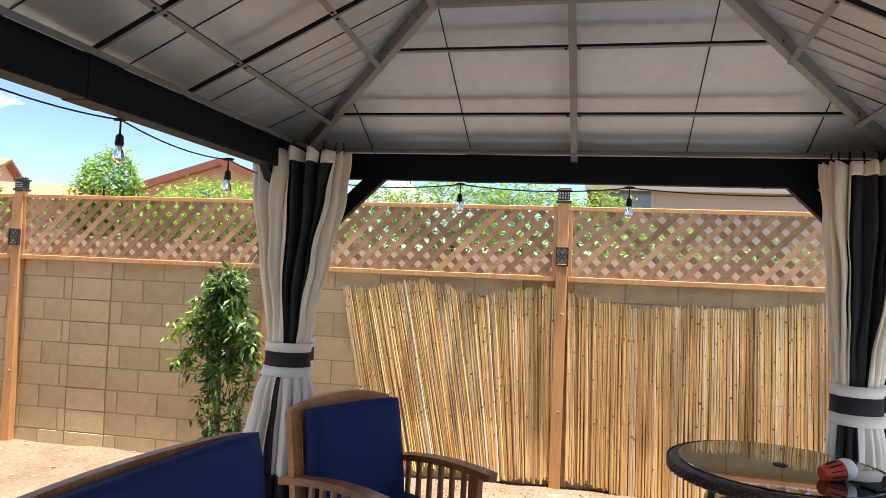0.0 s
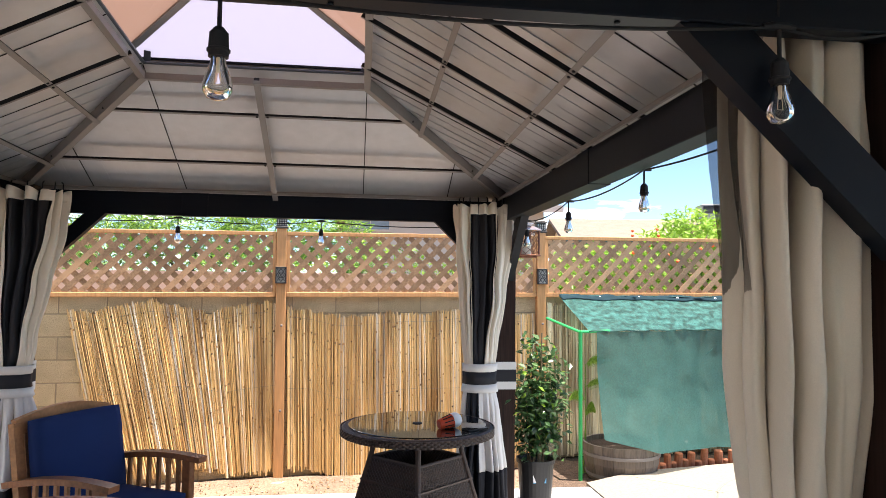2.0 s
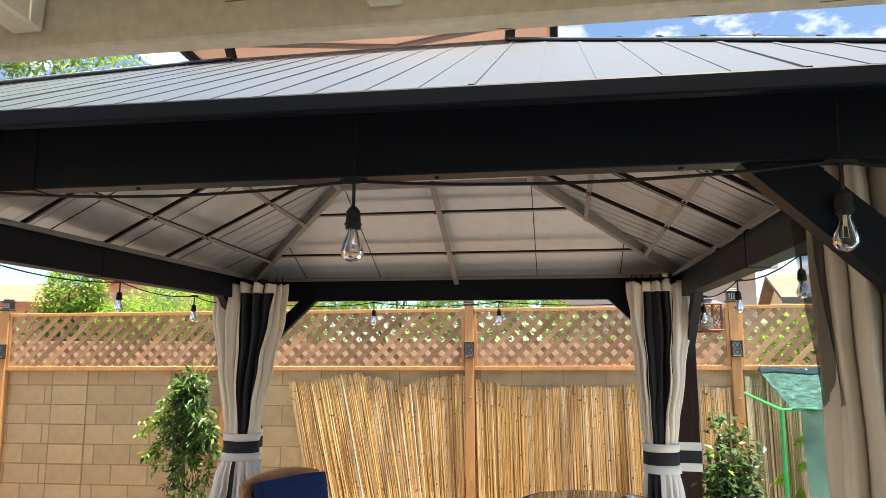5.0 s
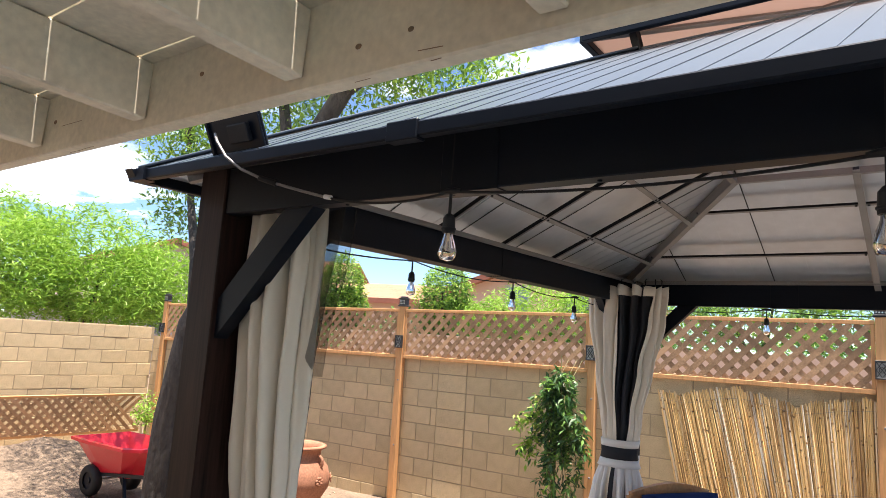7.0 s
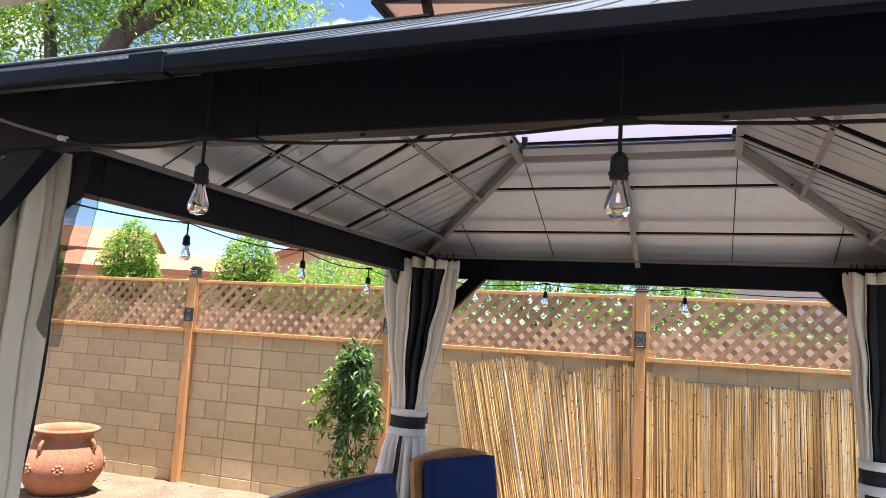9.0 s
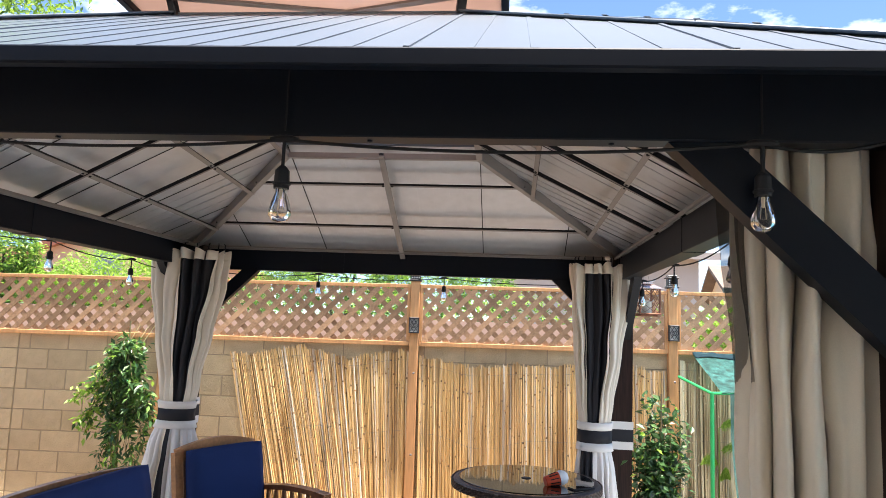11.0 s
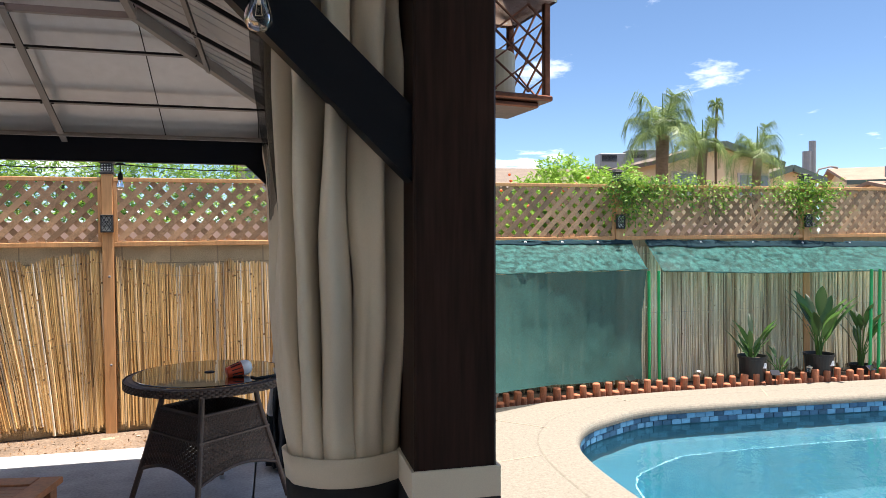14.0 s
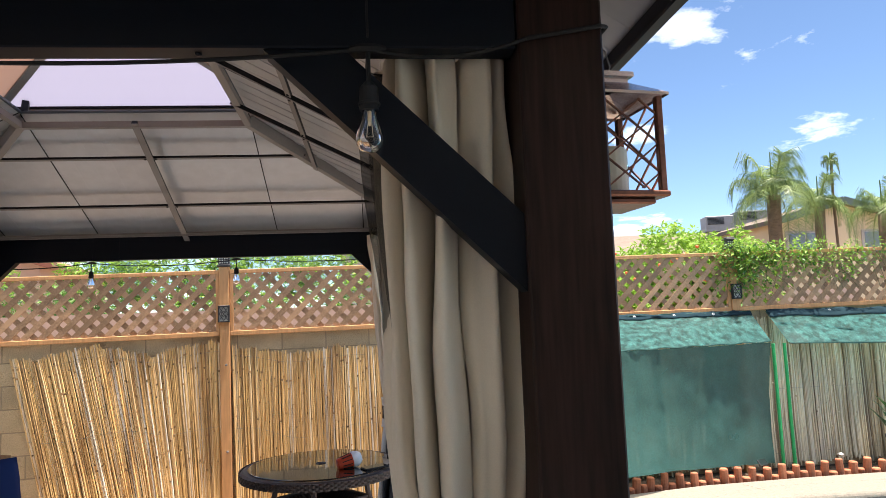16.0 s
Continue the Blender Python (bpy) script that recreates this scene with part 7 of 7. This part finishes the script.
big = thing("tree", "leaning tree with rough dark bark and a leafy crown", "tree", at=pose(-4.62, 2.05, -0.2))
tree_trunk(big, [(0, 0, -0.1), (0.02, 0, 0.45), (0.06, 0.02, 1.1), (0.2, 0.06, 1.85), (0.55, 0.15, 2.5), (1.0, 0.25, 3.1), (1.45, 0.3, 3.7), (1.7, 0.3, 4.4)], [0.15, 0.125, 0.115, 0.11, 0.095, 0.085, 0.07, 0.04], bark)
# the last limb only carries the unseen part of the crown
for pts in (((0.2, 0.06, 1.85), (0.05, 0.1, 2.4), (-0.3, 0.2, 3.0), (-0.6, 0.3, 3.6)), ((1.0, 0.25, 3.1), (0.8, 0.3, 3.6), (0.4, 0.5, 4.2)), ((1.45, 0.3, 3.7), (1.9, 0.4, 3.95), (2.4, 0.4, 4.1)), ((-0.6, 0.3, 3.6), (-1.3, 0.6, 4.5), (-2.2, 1.0, 5.0), (-3.4, 1.3, 5.2))):
    bm = B()
    tube(bm, pts, [0.06, 0.045, 0.03, 0.02][:len(pts)], 8)
    part("limb", bm, bark, big)
# last two balls and their limb: out of view, added to shade the dirt
crown = [(0.1, 0.5, 3.9, 1.0, 0.9, 0.7), (1.3, 0.4, 4.3, 1.0, 0.9, 0.6), (2.1, 0.5, 4.05, 0.75, 0.8, 0.42), (-0.5, 0.3, 3.75, 0.6, 0.7, 0.6), (-0.45, 0.2, 2.95, 0.28, 0.3, 0.4), (0.9, 0.7, 4.9, 1.2, 1.1, 0.7), (-1.9, 0.9, 5.1, 1.1, 1.2, 0.5), (-3.3, 1.3, 5.3, 1.1, 1.2, 0.5)]
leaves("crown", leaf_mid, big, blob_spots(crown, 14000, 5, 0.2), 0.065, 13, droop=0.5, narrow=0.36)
# limer copy of the crown: sunlight put into the leaf colour
leaves("sun_tone_crown", leaf_lime, big, blob_spots(crown, 32000, 6, 0.3), 0.06, 14, droop=0.5, narrow=0.36, label="lime leaves with sunlight painted in their colour")


def bush(name, label, m, blobs, n, size, mats, seed, narrow=0.4, trunk=True, category="bush", group=""):
    t = thing(name, label, category, group, at=m)
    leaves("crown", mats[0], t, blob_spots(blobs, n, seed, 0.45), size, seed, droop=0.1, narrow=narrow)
    # raised outer shell; where mats[1] is limer, its colour paints sunlight
    leaves("sun_tone_crown", mats[1], t, [s for s in blob_spots([(b[0], b[1], b[2] + 0.06 * b[5], b[3] * 1.04, b[4] * 1.04, b[5] * 1.04) for b in blobs], int(n * 0.9), seed + 1, 0.7) if s[2] > blobs[0][2] - blobs[0][5] * 0.7], size, seed + 2, droop=-0.1, narrow=narrow, label="outer leaves, sunlight painted where their green is limer")
    bm = B()
    base = min(b[2] - b[5] for b in blobs)
    for k in range(4):
        a = k * 1.7
        tube(bm, [(0.06 * math.cos(a), 0.06 * math.sin(a), -0.3), (0.2 * math.cos(a), 0.2 * math.sin(a), base + 0.3), (blobs[0][3] * 0.5 * math.cos(a), blobs[0][4] * 0.5 * math.sin(a), blobs[0][2] + 0.2)], [0.05, 0.04, 0.02], 7)
    part("trunk", bm, bark, t)
    return t


bush("bush", "large bright green feathery bush behind the side wall", pose(-13.4, 5.3, 0), [(0, 0, 2.5, 1.5, 1.9, 1.25), (0.4, -1.6, 2.4, 1.2, 1.2, 1.0), (0.2, 1.4, 2.3, 1.2, 1.2, 0.95), (0.9, 0.2, 2.1, 0.9, 1.2, 0.8), (-1.0, -1.2, 2.9, 1.2, 1.2, 1.1)], 15000, 0.16, (leaf_lime, leaf_lime), 31, narrow=0.2)
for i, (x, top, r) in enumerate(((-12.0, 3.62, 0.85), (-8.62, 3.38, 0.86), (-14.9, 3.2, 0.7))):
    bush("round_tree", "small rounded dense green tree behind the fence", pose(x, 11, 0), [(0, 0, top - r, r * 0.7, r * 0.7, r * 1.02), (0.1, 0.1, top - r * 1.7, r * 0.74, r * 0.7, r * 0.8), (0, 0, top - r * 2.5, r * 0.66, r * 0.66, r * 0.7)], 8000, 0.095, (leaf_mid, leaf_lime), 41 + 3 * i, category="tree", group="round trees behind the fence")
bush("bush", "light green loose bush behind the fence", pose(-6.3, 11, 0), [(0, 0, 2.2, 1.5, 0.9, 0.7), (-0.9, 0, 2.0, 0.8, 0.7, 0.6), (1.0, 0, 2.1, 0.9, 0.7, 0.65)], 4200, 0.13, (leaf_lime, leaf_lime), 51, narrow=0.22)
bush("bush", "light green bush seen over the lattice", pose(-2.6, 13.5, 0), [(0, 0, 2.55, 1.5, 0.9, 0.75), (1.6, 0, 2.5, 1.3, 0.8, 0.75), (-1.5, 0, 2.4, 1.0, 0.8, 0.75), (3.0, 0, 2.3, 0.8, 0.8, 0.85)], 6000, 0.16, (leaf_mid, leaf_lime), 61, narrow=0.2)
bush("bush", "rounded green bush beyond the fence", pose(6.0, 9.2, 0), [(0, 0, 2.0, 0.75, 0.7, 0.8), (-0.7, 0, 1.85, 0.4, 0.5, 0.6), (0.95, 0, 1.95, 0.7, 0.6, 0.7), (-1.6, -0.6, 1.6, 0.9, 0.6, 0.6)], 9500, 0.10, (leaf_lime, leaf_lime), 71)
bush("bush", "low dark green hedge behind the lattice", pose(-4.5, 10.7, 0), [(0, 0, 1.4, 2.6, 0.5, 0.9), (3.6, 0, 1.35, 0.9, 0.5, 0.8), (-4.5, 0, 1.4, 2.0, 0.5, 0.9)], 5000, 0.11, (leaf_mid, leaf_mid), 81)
bush("bush", "clipped hedge behind the corner of the walls", pose(-14.0, 9.5, 0), [(0, 0, 1.5, 1.5, 0.5, 0.5), (2.2, 0, 1.5, 1.5, 0.5, 0.5)], 2500, 0.09, (leaf_mid, leaf_mid), 91)


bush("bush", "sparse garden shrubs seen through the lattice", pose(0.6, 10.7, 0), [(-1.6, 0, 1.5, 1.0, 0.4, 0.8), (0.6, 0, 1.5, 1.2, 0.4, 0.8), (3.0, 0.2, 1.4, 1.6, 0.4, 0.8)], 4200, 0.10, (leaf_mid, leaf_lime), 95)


# palms
palm_leaf = leafy("palm_leaflet", (0.07, 0.14, 0.035), (0.26, 0.35, 0.12))
palm_bark = material("palm_fibre", (0.20, 0.14, 0.09), rough=0.95, vary=0.4, scale=8, fine=40, bump=0.9, stretch=(1, 1, 2.5), bumpd=0.03)


def palm(m, h, r, fronds, spread, seed, label):
    t = thing("palm_tree", label, "palm tree", "palms behind the fence", at=m)
    rg = random.Random(seed)
    tree_trunk(t, [(0, 0, -0.3), (0.02, 0, h * 0.4), (0.0, 0.02, h * 0.8), (0.02, 0, h)], [r * 1.25, r, r * 0.95, r * 1.0], palm_bark)
    for k in range(fronds):
        a = 2.399 * k
        lift = 1.45 - 1.75 * (k / fronds) ** 0.8
        ln = spread * rg.uniform(0.75, 1.15)
        sag_k = rg.uniform(0.85, 1.3)
        pts = []
        for i in range(15):
            q = i / 14
            out = ln * (0.95 * q - 0.42 * q ** 2.4) * (1 - 0.4 * max(0.0, lift))
            z = ln * ((0.45 + lift * 0.75) * q - sag_k * q ** 2.3)
            pts.append(Vector((out * math.cos(a), out * math.sin(a), h + z)))
        bm = B()
        for i in range(1, 14):
            p, q = pts[i], pts[i + 1]
            d = (q - p).normalized()
            s = d.cross(Vector((0, 0, 1))).normalized()
            for e in range(7):
                c = p.lerp(q, e / 7)
                for sg in (-1, 1):
                    L = spread * 0.36 * math.sin(math.pi * min(1.0, (i + e / 7 + 1.2) / 15.5)) ** 0.7 * rg.uniform(0.55, 1.15)
                    mid = c + (s * sg * 0.8 + d * 0.5 + Vector((0, 0, rg.uniform(-0.35, 0.1)))).normalized() * L * 0.5
                    tip = mid + (s * sg * 0.25 + d * 0.35 + Vector((0, 0, -0.9 + rg.uniform(-0.2, 0.2)))).normalized() * L * 0.55
                    w = d * spread * 0.0028
                    va, vb, vc, vd = (bm.verts.new(r) for r in (c - w, c + w, mid + w, mid - w))
                    bm.faces.new((va, vb, vc, vd))
                    bm.faces.new((vd, vc, bm.verts.new(tip)))
        tube(bm, pts, [0.02 - 0.001 * i for i in range(15)], 4)
        part("frond", bm, palm_leaf, t)
    bm = B()
    tube(bm, [(0, 0, h), (0.01, 0, h + spread * 0.55)], [0.03, 0.012], 5)
    part("spear", bm, palm_leaf, t)
    return t


palm(pose(11.35, 15.0, 0), 4.25, 0.17, 18, 2.0, 1, "feather palm with a thick fibrous trunk and drooping fronds")
palm(pose(12.75, 15.3, 0), 4.0, 0.13, 14, 1.4, 2, "slender feather palm with drooping fronds")
palm(pose(13.25, 15.4, 0), 5.15, 0.035, 14, 0.48, 3, "thin tall young palm with a small crown")
palm(pose(14.4, 15.2, 0), 3.75, 0.12, 12, 1.6, 4, "short palm with arching fronds")

# houses
stucco_pink = material("pink_stucco", (0.62, 0.43, 0.33), rough=0.95, vary=0.06, scale=1, fine=40, bump=0.2)
stucco_cream = material("cream_stucco", (0.72, 0.58, 0.38), rough=0.95, vary=0.06, scale=1, fine=40, bump=0.2)
stucco_white = material("pale_stucco", (0.46, 0.42, 0.39), rough=0.95, vary=0.06, scale=1, fine=40, bump=0.2)
tile_roof = material("clay_tile_roof", (0.30, 0.15, 0.09), rough=0.9, vary=0.3, scale=2, fine=12, bump=0.6, bumpd=0.05)
pink_shingle = material("faded_pink_shingle", (0.27, 0.185, 0.14), rough=0.95, vary=0.2, scale=2, fine=14, bump=0.5, bumpd=0.03)
shingle = material("brown_shingle", (0.16, 0.125, 0.10), rough=0.95, vary=0.25, scale=2, fine=14, bump=0.5, bumpd=0.03)
trim_red = material("brown_trim", (0.28, 0.10, 0.06), rough=0.7, vary=0.1)
trim_green = material("green_grey_trim", (0.09, 0.13, 0.11), rough=0.6, vary=0.1)
pane_mat = material("dark_window_pane", (0.16, 0.19, 0.22), rough=0.1, vary=0.1, spec=0.8)


def house(label, m, w, d, eaves, rise, wall_mat, roof_mat, trim, windows, axis="x", over=0.5):
    """A house with a gable roof whose ridge runs along axis; its front is y = 0."""
    t = thing("house", label, "house", "houses behind the fence", at=m)
    bm = B()
    box(bm, -w / 2, w / 2, 0, d, -0.3, eaves)
    if axis == "y":
        prism(bm, [(-w / 2, eaves), (w / 2, eaves), (0, eaves + rise)], 0, d)
    else:
        prism(bm, [(0, eaves), (d, eaves), (d / 2, eaves + rise)], -w / 2, w / 2, Matrix(((0, 1, 0, 0), (1, 0, 0, 0), (0, 0, 1, 0), (0, 0, 0, 1))))
    part("wall", bm, wall_mat, t)
    half = (w if axis == "y" else d) / 2
    sl = rise / half
    for s in (-1, 1):
        bm = B()
        if axis == "y":
            slab(bm, [(0, -over, eaves + rise), (s * (half + over), -over, eaves - over * sl), (s * (half + over), d + over, eaves - over * sl), (0, d + over, eaves + rise)], (0, 0, 0.14))
        else:
            slab(bm, [(-w / 2 - over, half, eaves + rise), (-w / 2 - over, half + s * (half + over), eaves - over * sl), (w / 2 + over, half + s * (half + over), eaves - over * sl), (w / 2 + over, half, eaves + rise)], (0, 0, 0.14))
        bmesh.ops.recalc_face_normals(bm, faces=bm.faces)
        roof = part("roof", bm, roof_mat, t)
        bm = B()
        if axis == "y":
            stick(bm, (0, -over - 0.03, eaves + rise + 0.05), (s * (half + over), -over - 0.03, eaves - over * sl + 0.05), 0.05, 0.24)
        else:
            stick(bm, (-w / 2 - over, half + s * (half + over + 0.02), eaves - over * sl + 0.04), (w / 2 + over, half + s * (half + over + 0.02), eaves - over * sl + 0.04), 0.05, 0.22)
        part("fascia", bm, trim, roof)
    for x, z, ww, hh in windows:
        bm = B()
        box(bm, x - ww / 2 - 0.08, x + ww / 2 + 0.08, -0.05, -0.002, z - hh / 2 - 0.08, z + hh / 2 + 0.08, bevel=0.01)
        win = part("window", bm, stucco_white, t)
        for s in (-1, 1):
            bm = B()
            box(bm, x + s * ww / 4 - ww / 4 + 0.02, x + s * ww / 4 + ww / 4 - 0.02, -0.062, -0.051, z - hh / 2, z + hh / 2)
            part("pane", bm, pane_mat, win)
    return t


def ac_unit(m, size, label="grey rooftop air conditioner on a stand"):
    t = thing("air_conditioner", label, "air conditioner", "rooftop air conditioners", at=m @ Matrix.Diagonal((size, size, size, 1)))
    bm = B()
    box(bm, -0.7, 0.7, -0.5, 0.5, 0.25, 1.05, bevel=0.02)
    part("cabinet", bm, material("grey_sheet_metal", (0.24, 0.25, 0.26), rough=0.5, vary=0.1) if "grey_sheet_metal" not in bpy.data.materials else bpy.data.materials["grey_sheet_metal"], t)
    bm = B()
    for k in range(6):
        box(bm, -0.62, 0.2, -0.53, -0.501, 0.62 + 0.06 * k, 0.65 + 0.06 * k)
    part("louvre", bm, black_metal, t)
    for x in (-0.6, 0.6):
        for y in (-0.4, 0.4):
            bm = B()
            stick(bm, (x, y, -0.2), (x, y, 0.25), 0.05, 0.05)
            part("stand_leg", bm, rail_metal, t)
    return t


house("cream stucco house with a green-trimmed gable roof", pose(16.65, 20, 0), 4.2, 9, 4.2, 0.58, stucco_cream, shingle, trim_green, [(-1.2, 3.45, 1.2, 0.7), (1.45, 3.45, 1.2, 0.7)], axis="y", over=0.35)
house("cream stucco house wing with a low gable", pose(20.2, 20.8, 0), 2.4, 8, 3.75, 0.38, stucco_cream, shingle, trim_green, [], axis="y", over=0.3)
house("cream house with a brown shingle roof and rooftop units", pose(14.0, 25, 0, 0, 0, -10), 9.0, 9, 3.6, 1.2, stucco_cream, shingle, trim_green, [(1.0, 3.2, 1.0, 0.7)])
house("low house with a reddish shingle roof", pose(33.3, 23, 0, 0, 0, -35), 11.0, 10, 4.3, 1.0, stucco_cream, pink_shingle, trim_green, [(-2.0, 2.4, 1.2, 0.8)])
ac_unit(pose(14.75, 24.3, 4.2, 0, 0, -10), 0.75)
ac_unit(pose(15.95, 24.1, 4.3, 0, 0, -10), 0.8)
house("low cream wing with a reddish shingle roof carrying units", pose(28.9, 20.6, 0, 0, 0, -12), 6.0, 3.2, 3.5, 0.35, stucco_cream, pink_shingle, trim_green, [], over=0.3)
ac_unit(pose(26.85, 22.1, 4.0, 0, 0, -25), 0.6)
ac_unit(pose(28.3, 22.0, 4.0, 0, 0, -25), 0.8)
flue = thing("roof_flue", "grey metal flue pipe above a far roof", "flue", at=pose(25.8, 26, 0))
bm = B()
tube(bm, [(0, 0, 0), (0, 0, 5.65)], 0.2, 10)
tube(bm, [(0.3, 0, 0), (0.3, 0, 6.15)], 0.16, 10)
part("pipe", bm, bpy.data.materials["grey_sheet_metal"], flue)
street = thing("street_lamp", "slim street lamp with a curved arm", "street lamp", at=pose(27.2, 27, 0))
bm = B()
tube(bm, [(0, 0, 0), (0, 0, 4.6), (0.2, 0, 4.95), (0.9, 0, 5.1), (1.3, 0, 5.05)], [0.06, 0.05, 0.045, 0.04, 0.06], 7)
part("pole", bm, rail_metal, street)

house("pink stucco house with a clay tile roof", pose(-36, 25, 0, 0, 0, 30), 12.0, 10, 4.9, 1.6, stucco_pink, tile_roof, trim_red, [(1.2, 4.1, 1.6, 0.7), (3.6, 4.0, 1.2, 0.7)])
house("pink stucco house with low clay tile roof", pose(-22.6, 20.5, 0, 0, 0, 15), 8.6, 8, 3.3, 0.9, stucco_pink, tile_roof, trim_red, [(0.0, 2.3, 1.2, 0.8)])
house("pink stucco house behind the round trees", pose(-12.5, 21.5, 0, 0, 0, 8), 6.5, 9, 3.7, 1.1, stucco_pink, tile_roof, trim_red, [(-0.6, 3.3, 0.9, 1.2), (1.9, 3.2, 0.9, 1.0)], axis="y")
house("pale stucco house with louvred upper window", pose(3.6, 20.5, 0, 0, 0, 0), 6.4, 9, 4.15, 0.35, stucco_white, shingle, stucco_white, [(-2.4, 3.75, 1.2, 0.7)])
house("pink stucco house on the west side with tile roof", pose(-31, 17.5, 0, 0, 0, 75), 7.0, 9, 4.5, 1.2, stucco_white, tile_roof, trim_red, [(-1.0, 3.7, 0.8, 1.0)], axis="y")
house("low pale house with a red-trimmed flat porch", pose(-24, 12.5, 0, 0, 0, 80), 7.0, 6, 2.2, 0.4, stucco_white, shingle, trim_red, [(0.5, 1.6, 0.8, 0.8)])
bm = B()
box(bm, -16.0, 9.5, 9.8, 9.95, -0.3, 1.78)
tagged(part("wall_neighbour", bm, stucco_pink), "pale pink neighbour garden wall behind the lattice", "garden wall", kind="structure")
